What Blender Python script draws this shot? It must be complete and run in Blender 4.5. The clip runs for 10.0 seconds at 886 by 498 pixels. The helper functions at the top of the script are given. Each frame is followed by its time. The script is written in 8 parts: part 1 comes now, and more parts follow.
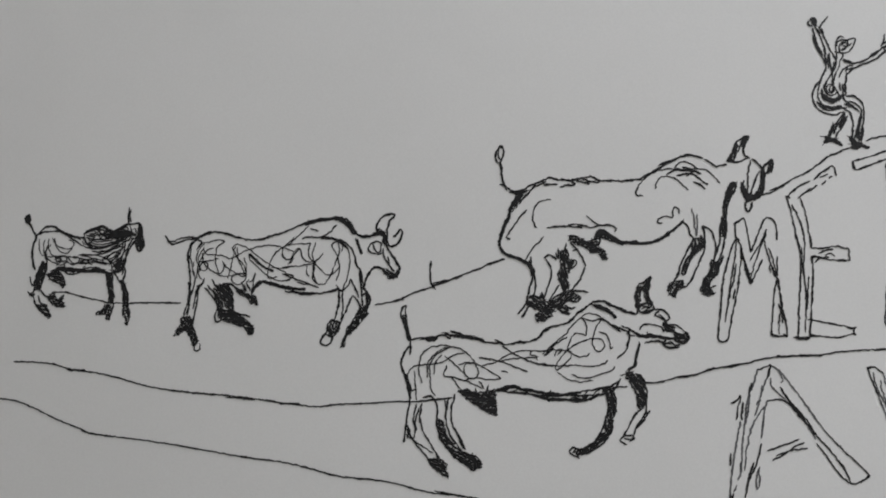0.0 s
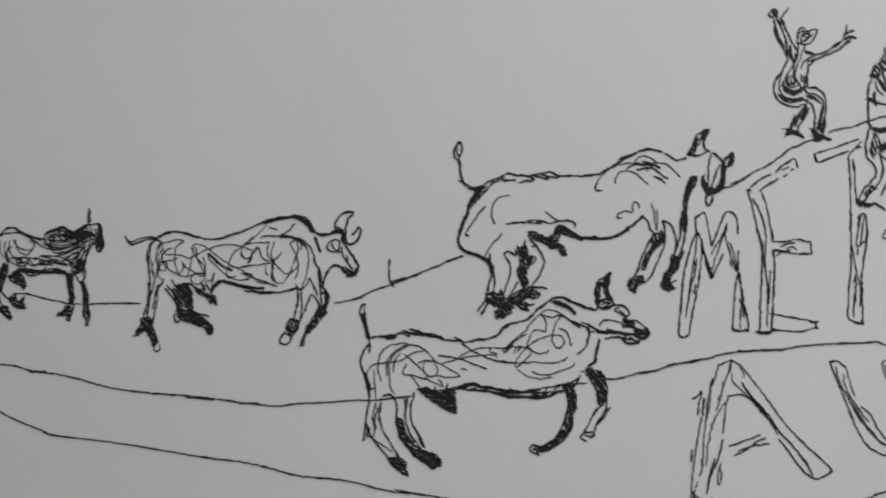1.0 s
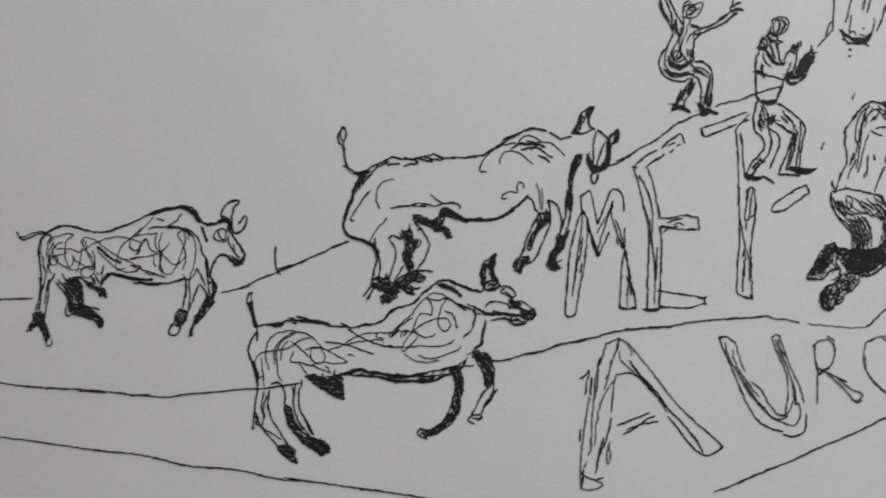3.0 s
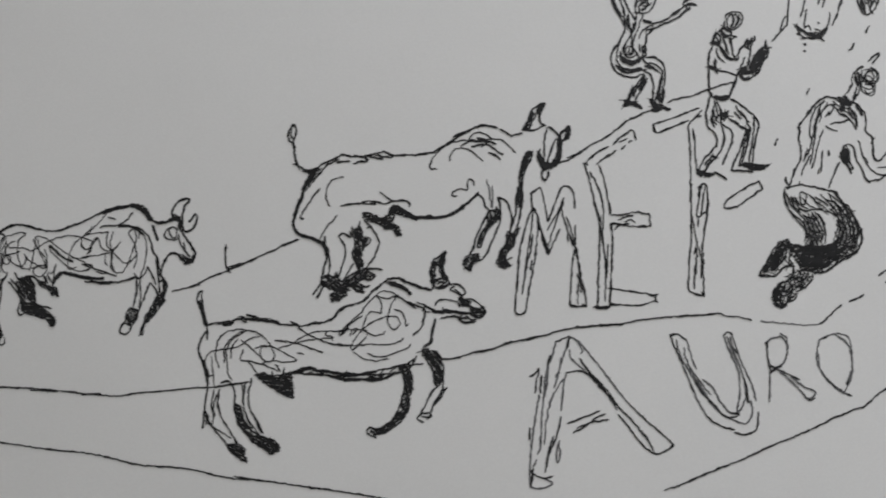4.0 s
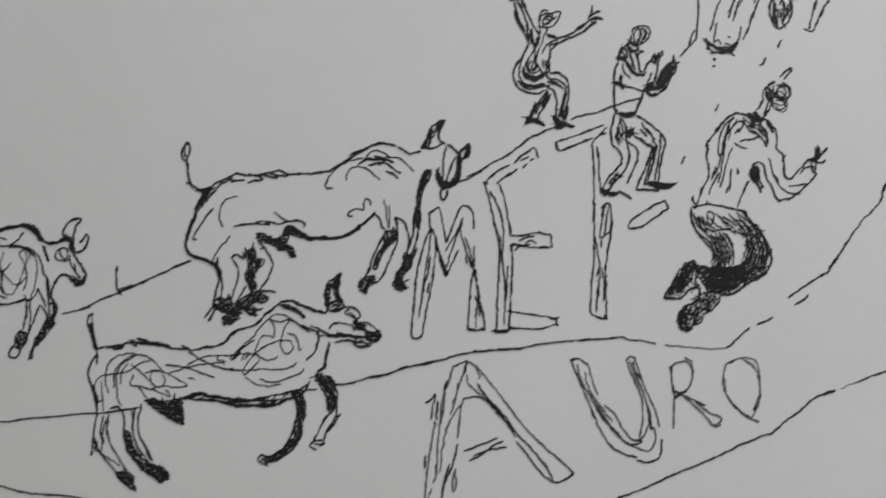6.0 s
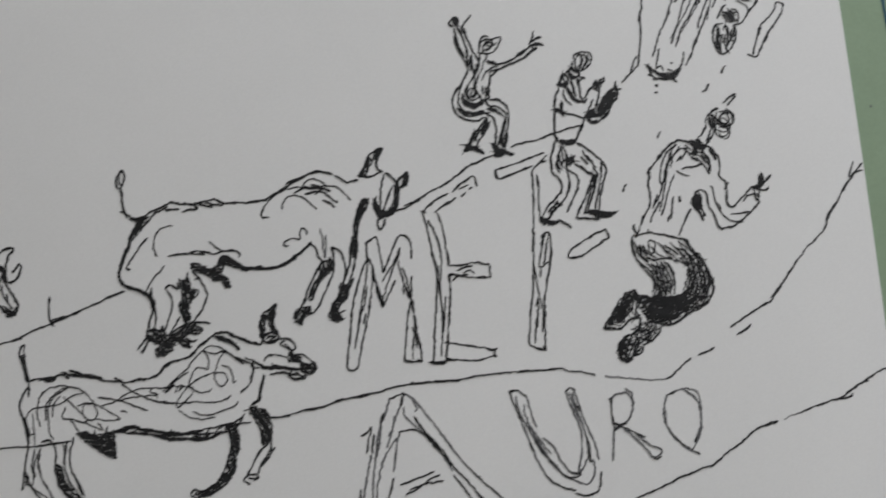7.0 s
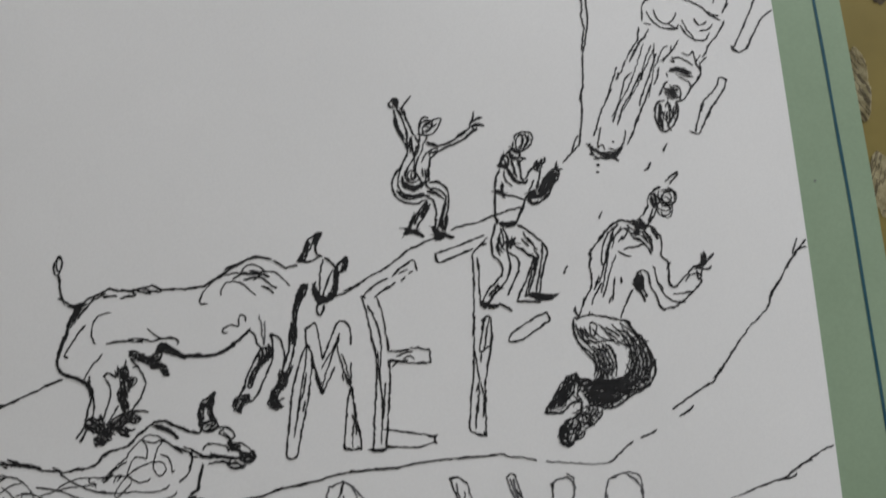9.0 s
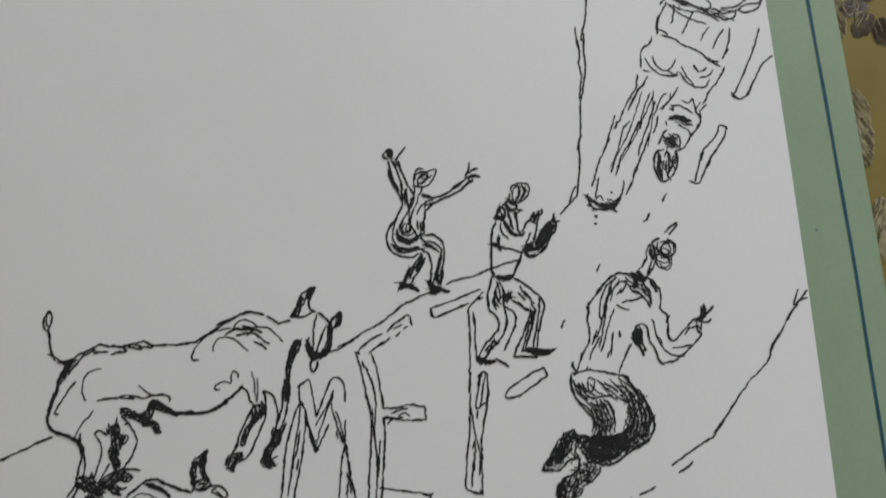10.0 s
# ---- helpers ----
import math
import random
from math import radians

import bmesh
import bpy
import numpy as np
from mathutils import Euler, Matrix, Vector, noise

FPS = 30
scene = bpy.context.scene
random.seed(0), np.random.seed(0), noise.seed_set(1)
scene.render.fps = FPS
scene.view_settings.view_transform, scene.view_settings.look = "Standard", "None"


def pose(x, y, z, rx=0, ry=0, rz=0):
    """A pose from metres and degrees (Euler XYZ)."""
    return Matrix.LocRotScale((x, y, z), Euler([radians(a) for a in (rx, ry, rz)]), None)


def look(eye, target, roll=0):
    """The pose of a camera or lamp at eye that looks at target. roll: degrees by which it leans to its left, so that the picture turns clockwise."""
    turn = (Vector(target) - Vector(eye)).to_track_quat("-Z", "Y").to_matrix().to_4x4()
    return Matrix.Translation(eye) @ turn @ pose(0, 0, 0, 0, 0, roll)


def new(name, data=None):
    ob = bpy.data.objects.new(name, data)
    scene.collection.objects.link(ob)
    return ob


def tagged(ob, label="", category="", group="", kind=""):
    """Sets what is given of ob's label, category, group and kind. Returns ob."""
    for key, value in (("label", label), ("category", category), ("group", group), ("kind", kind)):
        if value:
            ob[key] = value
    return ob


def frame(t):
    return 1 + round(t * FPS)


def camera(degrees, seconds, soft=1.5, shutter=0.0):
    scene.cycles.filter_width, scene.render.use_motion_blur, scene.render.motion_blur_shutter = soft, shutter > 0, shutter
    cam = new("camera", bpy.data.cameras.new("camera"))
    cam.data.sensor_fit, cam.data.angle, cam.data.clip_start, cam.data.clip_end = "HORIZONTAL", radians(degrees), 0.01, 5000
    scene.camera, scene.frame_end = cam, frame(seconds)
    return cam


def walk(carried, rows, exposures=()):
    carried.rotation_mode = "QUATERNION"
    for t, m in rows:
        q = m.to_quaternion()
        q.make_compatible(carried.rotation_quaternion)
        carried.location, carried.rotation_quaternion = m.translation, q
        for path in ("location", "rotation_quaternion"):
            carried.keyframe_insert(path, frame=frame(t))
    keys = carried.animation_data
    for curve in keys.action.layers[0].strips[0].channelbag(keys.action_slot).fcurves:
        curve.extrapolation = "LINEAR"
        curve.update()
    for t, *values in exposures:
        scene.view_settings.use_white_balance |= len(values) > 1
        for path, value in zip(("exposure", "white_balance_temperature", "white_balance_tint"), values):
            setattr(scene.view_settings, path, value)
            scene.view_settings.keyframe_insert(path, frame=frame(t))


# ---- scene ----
cam = camera(68.0, 10.0, soft=1.85, shutter=1.0)
# seconds, eye in metres, turn in degrees: a hand-held camera looking down on the sheet
PATH = [
    (0, 0.00000, -0.00000, 0.11289, 5.333, 0.958, 0.043),
    (0.5, 0.00177, 0.00055, 0.11277, 5.258, 0.995, -0.011),
    (1, 0.00757, 0.00007, 0.11199, 5.066, 1.238, -0.525),
    (1.5, 0.01201, -0.00167, 0.11117, 4.875, 1.441, -0.884),
    (2, 0.01816, -0.00247, 0.11053, 4.834, 1.664, -1.366),
    (2.5, 0.02334, -0.00216, 0.11071, 4.732, 1.675, -1.827),
    (4, 0.03698, -0.00271, 0.10977, 4.524, 2.149, -2.246),
    (4.5, 0.04199, -0.00208, 0.10910, 4.393, 2.210, -2.073),
    (5, 0.04660, -0.00188, 0.10860, 4.554, 2.226, -2.247),
    (5.5, 0.05028, -0.00140, 0.10733, 4.572, 2.304, -2.254),
    (7, 0.06390, 0.00468, 0.10473, 4.666, 1.914, -2.411),
    (7.5, 0.06908, 0.00685, 0.10428, 4.793, 1.899, -2.524),
    (8, 0.07184, 0.01147, 0.10484, 4.542, 1.712, -2.663),
    (8.5, 0.07283, 0.01323, 0.10458, 4.696, 1.722, -2.810),
    (9, 0.07384, 0.01806, 0.10496, 4.562, 1.723, -2.949),
    (9.5, 0.07461, 0.02254, 0.10457, 4.517, 1.840, -2.992),
    (10, 0.07516, 0.02753, 0.10397, 4.180, 1.799, -3.031),
]
walk(cam, [(t, pose(*p)) for t, *p in PATH], [(0.0, 0.04), (5.0, 0.0), (10.0, -0.05)])

# ---- light: one large added area lamp to the side, and the white room around ----
world = bpy.data.worlds.new("room_air")
scene.world = world
world.use_nodes = True
world.node_tree.nodes["Background"].inputs[0].default_value = (0.90, 0.94, 1.0, 1)
world.node_tree.nodes["Background"].inputs[1].default_value = 0.05


def area_lamp(name, eye, target, wide, high, watts, colour):
    data = bpy.data.lights.new(name, "AREA")
    data.shape, data.size, data.size_y, data.energy, data.color = "RECTANGLE", wide, high, watts, colour
    ob = new(name, data)
    ob.matrix_world = look(eye, target)
    return ob


# added lamp, no window known; low and aside so the sheet dims leftwards
area_lamp("added_side_light", (1.10, 1.88, 0.50), (0.03, 0.02, 0.0), 0.75, 0.60, 51.2, (0.944, 0.962, 1.010))


# ---- materials ----
class Nodes:
    """A small hand for node trees."""

    def __init__(self, name, rough=0.6, metal=0.0, specular=0.5):
        self.mat = bpy.data.materials.new(name)
        self.mat.use_nodes = True
        self.tree = self.mat.node_tree
        self.bsdf = self.tree.nodes["Principled BSDF"]
        self.bsdf.inputs["Roughness"].default_value = rough
        self.bsdf.inputs["Metallic"].default_value = metal
        self.bsdf.inputs["Specular IOR Level"].default_value = specular
        self.place = self.add("ShaderNodeTexCoord").outputs["Object"]

    def add(self, kind, **values):
        node = self.tree.nodes.new(kind)
        for key, value in values.items():
            node.inputs[key.replace("_", " ")].default_value = value
        return node

    def link(self, a, b):
        self.tree.links.new(a, b)

    def stretched(self, x, y, z, turn=0.0):
        node = self.add("ShaderNodeMapping")
        node.inputs["Scale"].default_value = (x, y, z)
        node.inputs["Rotation"].default_value = (0, 0, radians(turn))
        self.link(self.place, node.inputs["Vector"])
        return node.outputs["Vector"]

    def noise(self, scale, detail=4.0, rough=0.55, vector=None):
        node = self.add("ShaderNodeTexNoise", Scale=scale, Detail=detail, Roughness=rough)
        self.link(vector or self.place, node.inputs["Vector"])
        return node.outputs["Fac"]

    def wave(self, scale, distortion, vector=None, axis="X"):
        node = self.add("ShaderNodeTexWave", Scale=scale, Distortion=distortion, Detail=2.0)
        node.bands_direction = axis
        self.link(vector or self.place, node.inputs["Vector"])
        return node.outputs["Fac"]

    def ramp(self, value, *stops):
        node = self.add("ShaderNodeValToRGB")
        node.color_ramp.elements[0].position, node.color_ramp.elements[0].color = stops[0][0], (*stops[0][1], 1)
        node.color_ramp.elements[1].position, node.color_ramp.elements[1].color = stops[-1][0], (*stops[-1][1], 1)
        for at, colour in stops[1:-1]:
            node.color_ramp.elements.new(at).color = (*colour, 1)
        self.link(value, node.inputs["Fac"])
        return node.outputs["Color"]

    def blend(self, mode, factor, a, b):
        node = self.tree.nodes.new("ShaderNodeMix")
        node.data_type, node.blend_type = "RGBA", mode
        for socket, value in ((node.inputs[0], factor), (node.inputs[6], a), (node.inputs[7], b)):
            if isinstance(value, (int, float)):
                socket.default_value = value
            elif isinstance(value, tuple):
                socket.default_value = (*value, 1)
            else:
                self.link(value, socket)
        return node.outputs[2]

    def bump(self, height, strength, distance):
        node = self.add("ShaderNodeBump", Strength=strength, Distance=distance)
        self.link(height, node.inputs["Height"])
        self.link(node.outputs["Normal"], self.bsdf.inputs["Normal"])

    def colour(self, value):
        self.link(value, self.bsdf.inputs["Base Color"])
        return self.mat


def paper_material():
    n = Nodes("drawing_paper", 0.75, 0.0, 0.25)
    fibre = n.noise(2600, 5, 0.6)
    cloud = n.noise(22, 3, 0.5)
    tone = n.ramp(cloud, (0.3, (0.735, 0.735, 0.725)), (0.7, (0.765, 0.765, 0.755)))
    grain = n.ramp(fibre, (0.3, (0.95, 0.95, 0.95)), (0.7, (1.0, 1.0, 1.0)))
    n.bump(fibre, 0.12, 0.00005)
    return n.colour(n.blend("MULTIPLY", 1.0, tone, grain))


def ink_material(name, dark, light):
    n = Nodes(name, 0.7, 0.0, 0.2)
    flow = n.noise(900, 3, 0.6)
    return n.colour(n.ramp(flow, (0.35, (dark, dark, dark * 1.05)), (0.7, (light, light, light * 1.04))))


def card_material():
    n = Nodes("green_card", 0.65, 0.0, 0.25)
    cloud = n.noise(35, 4, 0.6)
    fibre = n.noise(1500, 4, 0.6)
    tone = n.ramp(cloud, (0.3, (0.232, 0.318, 0.210)), (0.7, (0.262, 0.354, 0.240)))
    grain = n.ramp(fibre, (0.3, (0.93, 0.93, 0.93)), (0.7, (1.0, 1.0, 1.0)))
    n.bump(fibre, 0.15, 0.00006)
    return n.colour(n.blend("MULTIPLY", 1.0, tone, grain))


def blue_line_material():
    n = Nodes("blue_rule", 0.65, 0.0, 0.2)
    return n.colour(n.ramp(n.noise(400, 3, 0.6), (0.3, (0.014, 0.064, 0.090)), (0.7, (0.024, 0.088, 0.118))))


def cloth_material():
    n = Nodes("gold_satin", 0.5, 0.0, 0.3)
    n.bsdf.inputs["Sheen Weight"].default_value = 0.05
    warp = n.wave(900, 1.5, n.stretched(1, 1, 1, 35))
    cloud = n.noise(60, 4, 0.6)
    tone = n.ramp(cloud, (0.25, (0.205, 0.155, 0.038)), (0.75, (0.275, 0.212, 0.055)))
    thread = n.ramp(warp, (0.2, (0.93, 0.93, 0.93)), (0.8, (1.0, 1.0, 1.0)))
    n.bump(warp, 0.12, 0.0001)
    return n.colour(n.blend("MULTIPLY", 1.0, tone, thread))


def thread_material(name, low, high):
    n = Nodes(name, 0.5, 0.0, 0.4)
    strand = n.noise(700, 4, 0.65)
    tone = n.ramp(strand, (0.36, low), (0.62, high))
    patch = n.ramp(n.noise(160, 3, 0.6), (0.36, (0.68, 0.64, 0.54)), (0.62, (1.0, 1.0, 1.0)))
    n.bump(strand, 0.4, 0.0002)
    return n.colour(n.blend("MULTIPLY", 1.0, tone, patch))


def plaster_material(name, low, high):
    n = Nodes(name, 0.85)
    n.bump(n.noise(180, 4, 0.6), 0.2, 0.001)
    return n.colour(n.ramp(n.noise(3, 4, 0.6), (0.3, low), (0.7, high)))


def wood_material():
    n = Nodes("table_wood", 0.5)
    grain = n.noise(30, 6, 0.6, n.stretched(1, 12, 1))
    return n.colour(n.ramp(grain, (0.3, (0.10, 0.055, 0.028)), (0.7, (0.20, 0.115, 0.06))))


PAPER, CARD, RULE = paper_material(), card_material(), blue_line_material()
INK, GREY_INK = ink_material("black_ink", 0.010, 0.024), ink_material("thin_ink", 0.07, 0.16)
CLOTH = cloth_material()
PALE_THREAD = thread_material("pale_thread", (0.330, 0.280, 0.150), (0.520, 0.455, 0.290))
DARK_THREAD = thread_material("dark_thread", (0.052, 0.038, 0.021), (0.115, 0.084, 0.046))
WALL = plaster_material("white_plaster", (0.72, 0.72, 0.70), (0.80, 0.80, 0.78))
FLOOR = wood_material()

MM = 0.001
CLOTH_Z = -17.0  # millimetres below the crown of the sheet


def crown(x, y):
    """Height in millimetres of the gently arched pad at a place in millimetres."""
    u, v = (x - 30) / 100, (y - 10) / 100
    if u > -1.2:
        across = -8.07 * u * u
    else:
        across = -11.62 - 2.0 * (1 - math.exp((u + 1.2) * 9.7))
    return across - 2.894 * v * v


def mesh_object(name, verts, faces, material, parent=None, label=""):
    data = bpy.data.meshes.new(name)
    data.from_pydata(verts, [], faces)
    data.update()
    data.materials.append(material)
    ob = new(name, data)
    ob.parent = parent
    return tagged(ob, label)


def part(name, bm, material, parent=None, label=""):
    data = bpy.data.meshes.new(name)
    bm.to_mesh(data)
    bm.free()
    data.materials.append(material)
    ob = new(name, data)
    ob.parent = parent
    return tagged(ob, label)


def box(name, lo, hi, material, parent=None, bevel=0.0):
    bm = bmesh.new()
    bmesh.ops.create_cube(bm, size=1, matrix=Matrix.Translation((Vector(lo) + Vector(hi)) / 2) @ Matrix.Diagonal((*(Vector(hi) - Vector(lo)), 1)))
    if bevel:
        bmesh.ops.bevel(bm, geom=bm.edges[:], offset=bevel, segments=2, affect="EDGES")
    return part(name, bm, material, parent)


def slab(name, left, right, bottom, top, slope, lift, thick, nx, ny, material, parent=None, label="", flat=None):
    """A sheet that follows the arch. Its sides lean by slope; right is where its right side crosses y = 0."""
    verts, faces = [], []
    for level in (0, 1):
        for j in range(ny + 1):
            for i in range(nx + 1):
                y = bottom + (top - bottom) * j / ny
                x = left + (right - left) * i / nx
                px, py = x - slope * y, y + slope * (x - right)
                z = crown(px, py) + lift
                if level:
                    z = flat if flat is not None else z - thick
                verts.append((px * MM, py * MM, z * MM))
    row, layer = nx + 1, (nx + 1) * (ny + 1)
    for j in range(ny):
        for i in range(nx):
            a = j * row + i
            faces.append((a, a + 1, a + row + 1, a + row))
            faces.append((layer + a, layer + a + row, layer + a + row + 1, layer + a + 1))
    rim = [i for i in range(row)] + [j * row + nx for j in range(1, ny + 1)] + [ny * row + i for i in range(nx - 1, -1, -1)] + [j * row for j in range(ny - 1, 0, -1)]
    for a, b in zip(rim, rim[1:] + rim[:1]):
        faces.append((b, a, layer + a, layer + b))
    return mesh_object(name, verts, faces, material, parent, label)


# ---- the room that closes the place ----
def room():
    lo, hi = (-1.9, -1.9, -0.77), (1.9, 1.9, 1.75)
    t = 0.1
    tagged(box("floor", (lo[0], lo[1], lo[2] - t), (hi[0], hi[1], lo[2]), FLOOR), "brown wooden floor under the table", "floor", kind="structure")
    tagged(box("ceiling", (lo[0], lo[1], hi[2]), (hi[0], hi[1], hi[2] + t), WALL), "plain white plaster ceiling", "ceiling", kind="structure")
    tagged(box("wall_west", (lo[0] - t, lo[1], lo[2]), (lo[0], hi[1], hi[2]), WALL), "plain white plaster wall", "wall", kind="structure")
    tagged(box("wall_south", (lo[0], lo[1] - t, lo[2]), (hi[0], lo[1], hi[2]), WALL), "plain white plaster wall", "wall", kind="structure")
    tagged(box("wall_east", (hi[0], lo[1], lo[2]), (hi[0] + t, hi[1], hi[2]), WALL), "plain white plaster wall", "wall", kind="structure")
    # the opening for the added side lamp runs through the north wall
    bm = bmesh.new()
    for x0, x1, z0, z1 in ((lo[0], 0.65, lo[2], hi[2]), (1.50, hi[0], lo[2], hi[2]), (0.65, 1.50, lo[2], 0.17), (0.65, 1.50, 0.83, hi[2])):
        m = Matrix.Translation(((x0 + x1) / 2, hi[1] + t / 2, (z0 + z1) / 2)) @ Matrix.Diagonal((x1 - x0, t, z1 - z0, 1))
        bmesh.ops.create_cube(bm, size=1, matrix=m)
    tagged(part("wall_north", bm, WALL), "plain white plaster wall with an opening for the added lamp", "wall", kind="structure")


room()
table = tagged(box("table", (-0.55, -0.40, CLOTH_Z * MM - 0.032), (0.50, 0.45, CLOTH_Z * MM - 0.002), FLOOR, bevel=0.003), "brown wooden table under a gold cloth", "table")
for lx in (-0.50, 0.45):
    for ly in (-0.35, 0.40):
        box("leg", (lx - 0.03, ly - 0.03, -0.77), (lx + 0.03, ly + 0.03, CLOTH_Z * MM - 0.032), FLOOR, table)


# ---- the gold brocade cloth ----
def cloth():
    """The cloth lies on the table with soft shallow waves and a woven pattern of leaves and flowers."""
    nx, ny = 120, 100
    verts, faces = [], []
    for j in range(ny + 1):
        for i in range(nx + 1):
            x, y = -0.54 + 1.03 * i / nx, -0.39 + 0.83 * j / ny
            wave = 0.0004 * noise.noise((x * 14, y * 14, 0.3))
            verts.append((x, y, CLOTH_Z * MM + wave - 0.0004))
    for j in range(ny):
        for i in range(nx):
            a = j * (nx + 1) + i
            faces.append((a, a + 1, a + nx + 2, a + nx + 1))
    ob = mesh_object("tablecloth", verts, faces, CLOTH)
    for p in ob.data.polygons:
        p.use_smooth = True
    return tagged(ob, "gold satin brocade tablecloth with woven grey leaves and brown flowers", "tablecloth")


def woven(name, parent, at, size, turn, lobes, depth, lean, dark_share, seed, ground=0):
    """One woven figure: a lobed patch of thread with slanting raised threads, pale and dark, side by side on it."""
    chance = random.Random(int(seed * 10))
    m = pose(at[0] * MM, at[1] * MM, 0, 0, 0, turn)
    verts, faces, tones = [], [], []
    way = Vector((math.cos(radians(lean)), math.sin(radians(lean))))
    across = Vector((-way.y, way.x))
    reach, pitch, step = max(size), 0.27, 0.30

    def edge(a):
        rim = size[0] * size[1] / math.hypot(size[1] * math.cos(a), size[0] * math.sin(a))
        return rim * (1 - depth + depth * abs(math.cos(a * lobes / 2)) + 0.16 * noise.noise((4 * math.cos(a), 4 * math.sin(a), seed)))

    def inside(p):
        return p.length < edge(math.atan2(p.y, p.x))

    for k in range(41):
        a = 2 * math.pi * k / 40
        q = m @ Vector((edge(a) * math.cos(a) * MM, edge(a) * math.sin(a) * MM, 0)) if k < 40 else m.translation
        verts.append((q.x, q.y, CLOTH_Z * MM + 0.0004 * noise.noise((q.x * 14, q.y * 14, 0.3)) - 0.0004 + 0.00005))
    for k in range(40):
        faces.append((40, k, (k + 1) % 40))
        tones.append(ground)

    def thread(line, wide, tone):
        for k, p in enumerate(line):
            for side in (-0.5, 0.0, 0.5):
                q = m @ Vector(((p.x + across.x * side * wide) * MM, (p.y + across.y * side * wide) * MM, 0))
                wave = 0.0004 * noise.noise((q.x * 14, q.y * 14, 0.3)) - 0.0004
                verts.append((q.x, q.y, CLOTH_Z * MM + wave + (0.00014 if side == 0 else 0.00010)))
            if k:
                a = len(verts) - 3
                for j in (0, 1):
                    faces.append((a - 3 + j, a - 2 + j, a + 1 + j, a + j))
                    tones.append(tone)

    level = -reach
    while level < reach:
        line, along, stop = [], -reach, chance.randint(5, 16)
        tone = 1 if chance.random() < dark_share else 0
        while along < reach:
            p = way * along + across * (level + 0.22 * noise.noise((along * 0.5, level * 0.35, seed)))
            if inside(p) and len(line) < stop:
                line.append(p)
            elif line:
                if len(line) > 1:
                    thread(line, pitch * chance.uniform(0.35, 0.7), tone)
                line, stop = [], chance.randint(5, 16)
                tone = 1 if chance.random() < dark_share else 0
            along += step
        level += pitch
    ob = mesh_object(name, verts, faces, PALE_THREAD, parent)
    ob.data.materials.append(DARK_THREAD)
    ob.data.polygons.foreach_set("material_index", tones)
    return ob


tablecloth = cloth()
# the pattern repeats along the cloth: a flower, a long leaf and a curled leaf
for k, (ox, oy) in enumerate(((0, 0), (38, -62), (2, -124), (40, 66), (76, 4), (78, -120), (114, -60), (116, 68))):
    for petal in range(8):
        turn = 45 * petal - 1
        px, py = 4.7 * math.cos(radians(turn)), 4.7 * math.sin(radians(turn))
        woven("woven_petal", tablecloth, (155.4 + ox + px, 77.2 + oy + py), (2.7, 1.9), turn, 2, 0.08, 12, 0.88, 1.0 + k + 0.1 * petal, 1)
    woven("woven_leaf", tablecloth, (147.6 + ox, 78.5 + oy), (7.0, 1.5), 95, 2, 0.10, 25, 0.40, 2.0 + k)
    woven("woven_stem", tablecloth, (151.2 + ox, 79.0 + oy), (5.0, 0.5), 86, 2, 0.10, 8, 0.0, 6.0 + k)
    woven("woven_leaf", tablecloth, (149.9 + ox, 54.0 + oy), (8.0, 2.1), 92, 3, 0.16, 28, 0.40, 3.0 + k)
    woven("woven_leaf", tablecloth, (152.6 + ox, 35.0 + oy), (7.0, 2.6), 96, 3, 0.18, -25, 0.40, 4.0 + k)
    woven("woven_leaf", tablecloth, (163 + ox, 24 + oy), (8.0, 4.0), 120, 3, 0.20, 30, 0.40, 5.0 + k)

# ---- the pad with its green card face ----
pad = slab("drawing_pad", -178, 149.36, -122, 112, 0.0678, -0.30, 0, 82, 58, CARD, flat=CLOTH_Z + 0.25)
tagged(pad, "pale green card pad with blue ruled line on gold cloth", "pad")


def rule():
    """The blue line along the card's edge, printed a hair proud of it."""
    verts, faces = [], []
    steps = 120
    for i in range(steps + 1):
        y = -118 + 226 * i / steps
        x = 144.20 - 0.0670 * y + 0.12 * noise.noise((y * 0.05, 0, 4.0))
        half = 0.30 + 0.06 * noise.noise((y * 0.11, 7.0, 0))
        for side in (-half, half):
            verts.append(((x + side) * MM, y * MM, (crown(x + side, y) - 0.30 + 0.05) * MM))
        if i:
            faces.append((2 * i - 2, 2 * i - 1, 2 * i + 1, 2 * i))
    return mesh_object("ruled_line", verts, faces, RULE, pad, "dark blue ruled line")


def speck(x, y, size):
    verts = [(x + size * math.cos(a) * (1 + 0.3 * math.sin(3 * a)), y + size * math.sin(a)) for a in (2 * math.pi * k / 10 for k in range(10))]
    return mesh_object("speck", [(p * MM, q * MM, (crown(p, q) - 0.24) * MM) for p, q in verts], [tuple(range(10))], GREY_INK, pad, "tiny dark speck")


rule()
speck(135.9, 35.7, 0.22)
speck(142.6, 20.6, 0.16)

# ---- the sheet and its pen drawing ----
sheet = slab("sheet_of_paper", -162, 134.30, -112, 98, 0.0448, 0.0, 0.22, 74, 53, PAPER)
tagged(sheet, "white drawing paper covered in black pen drawing, on green pad", "paper")


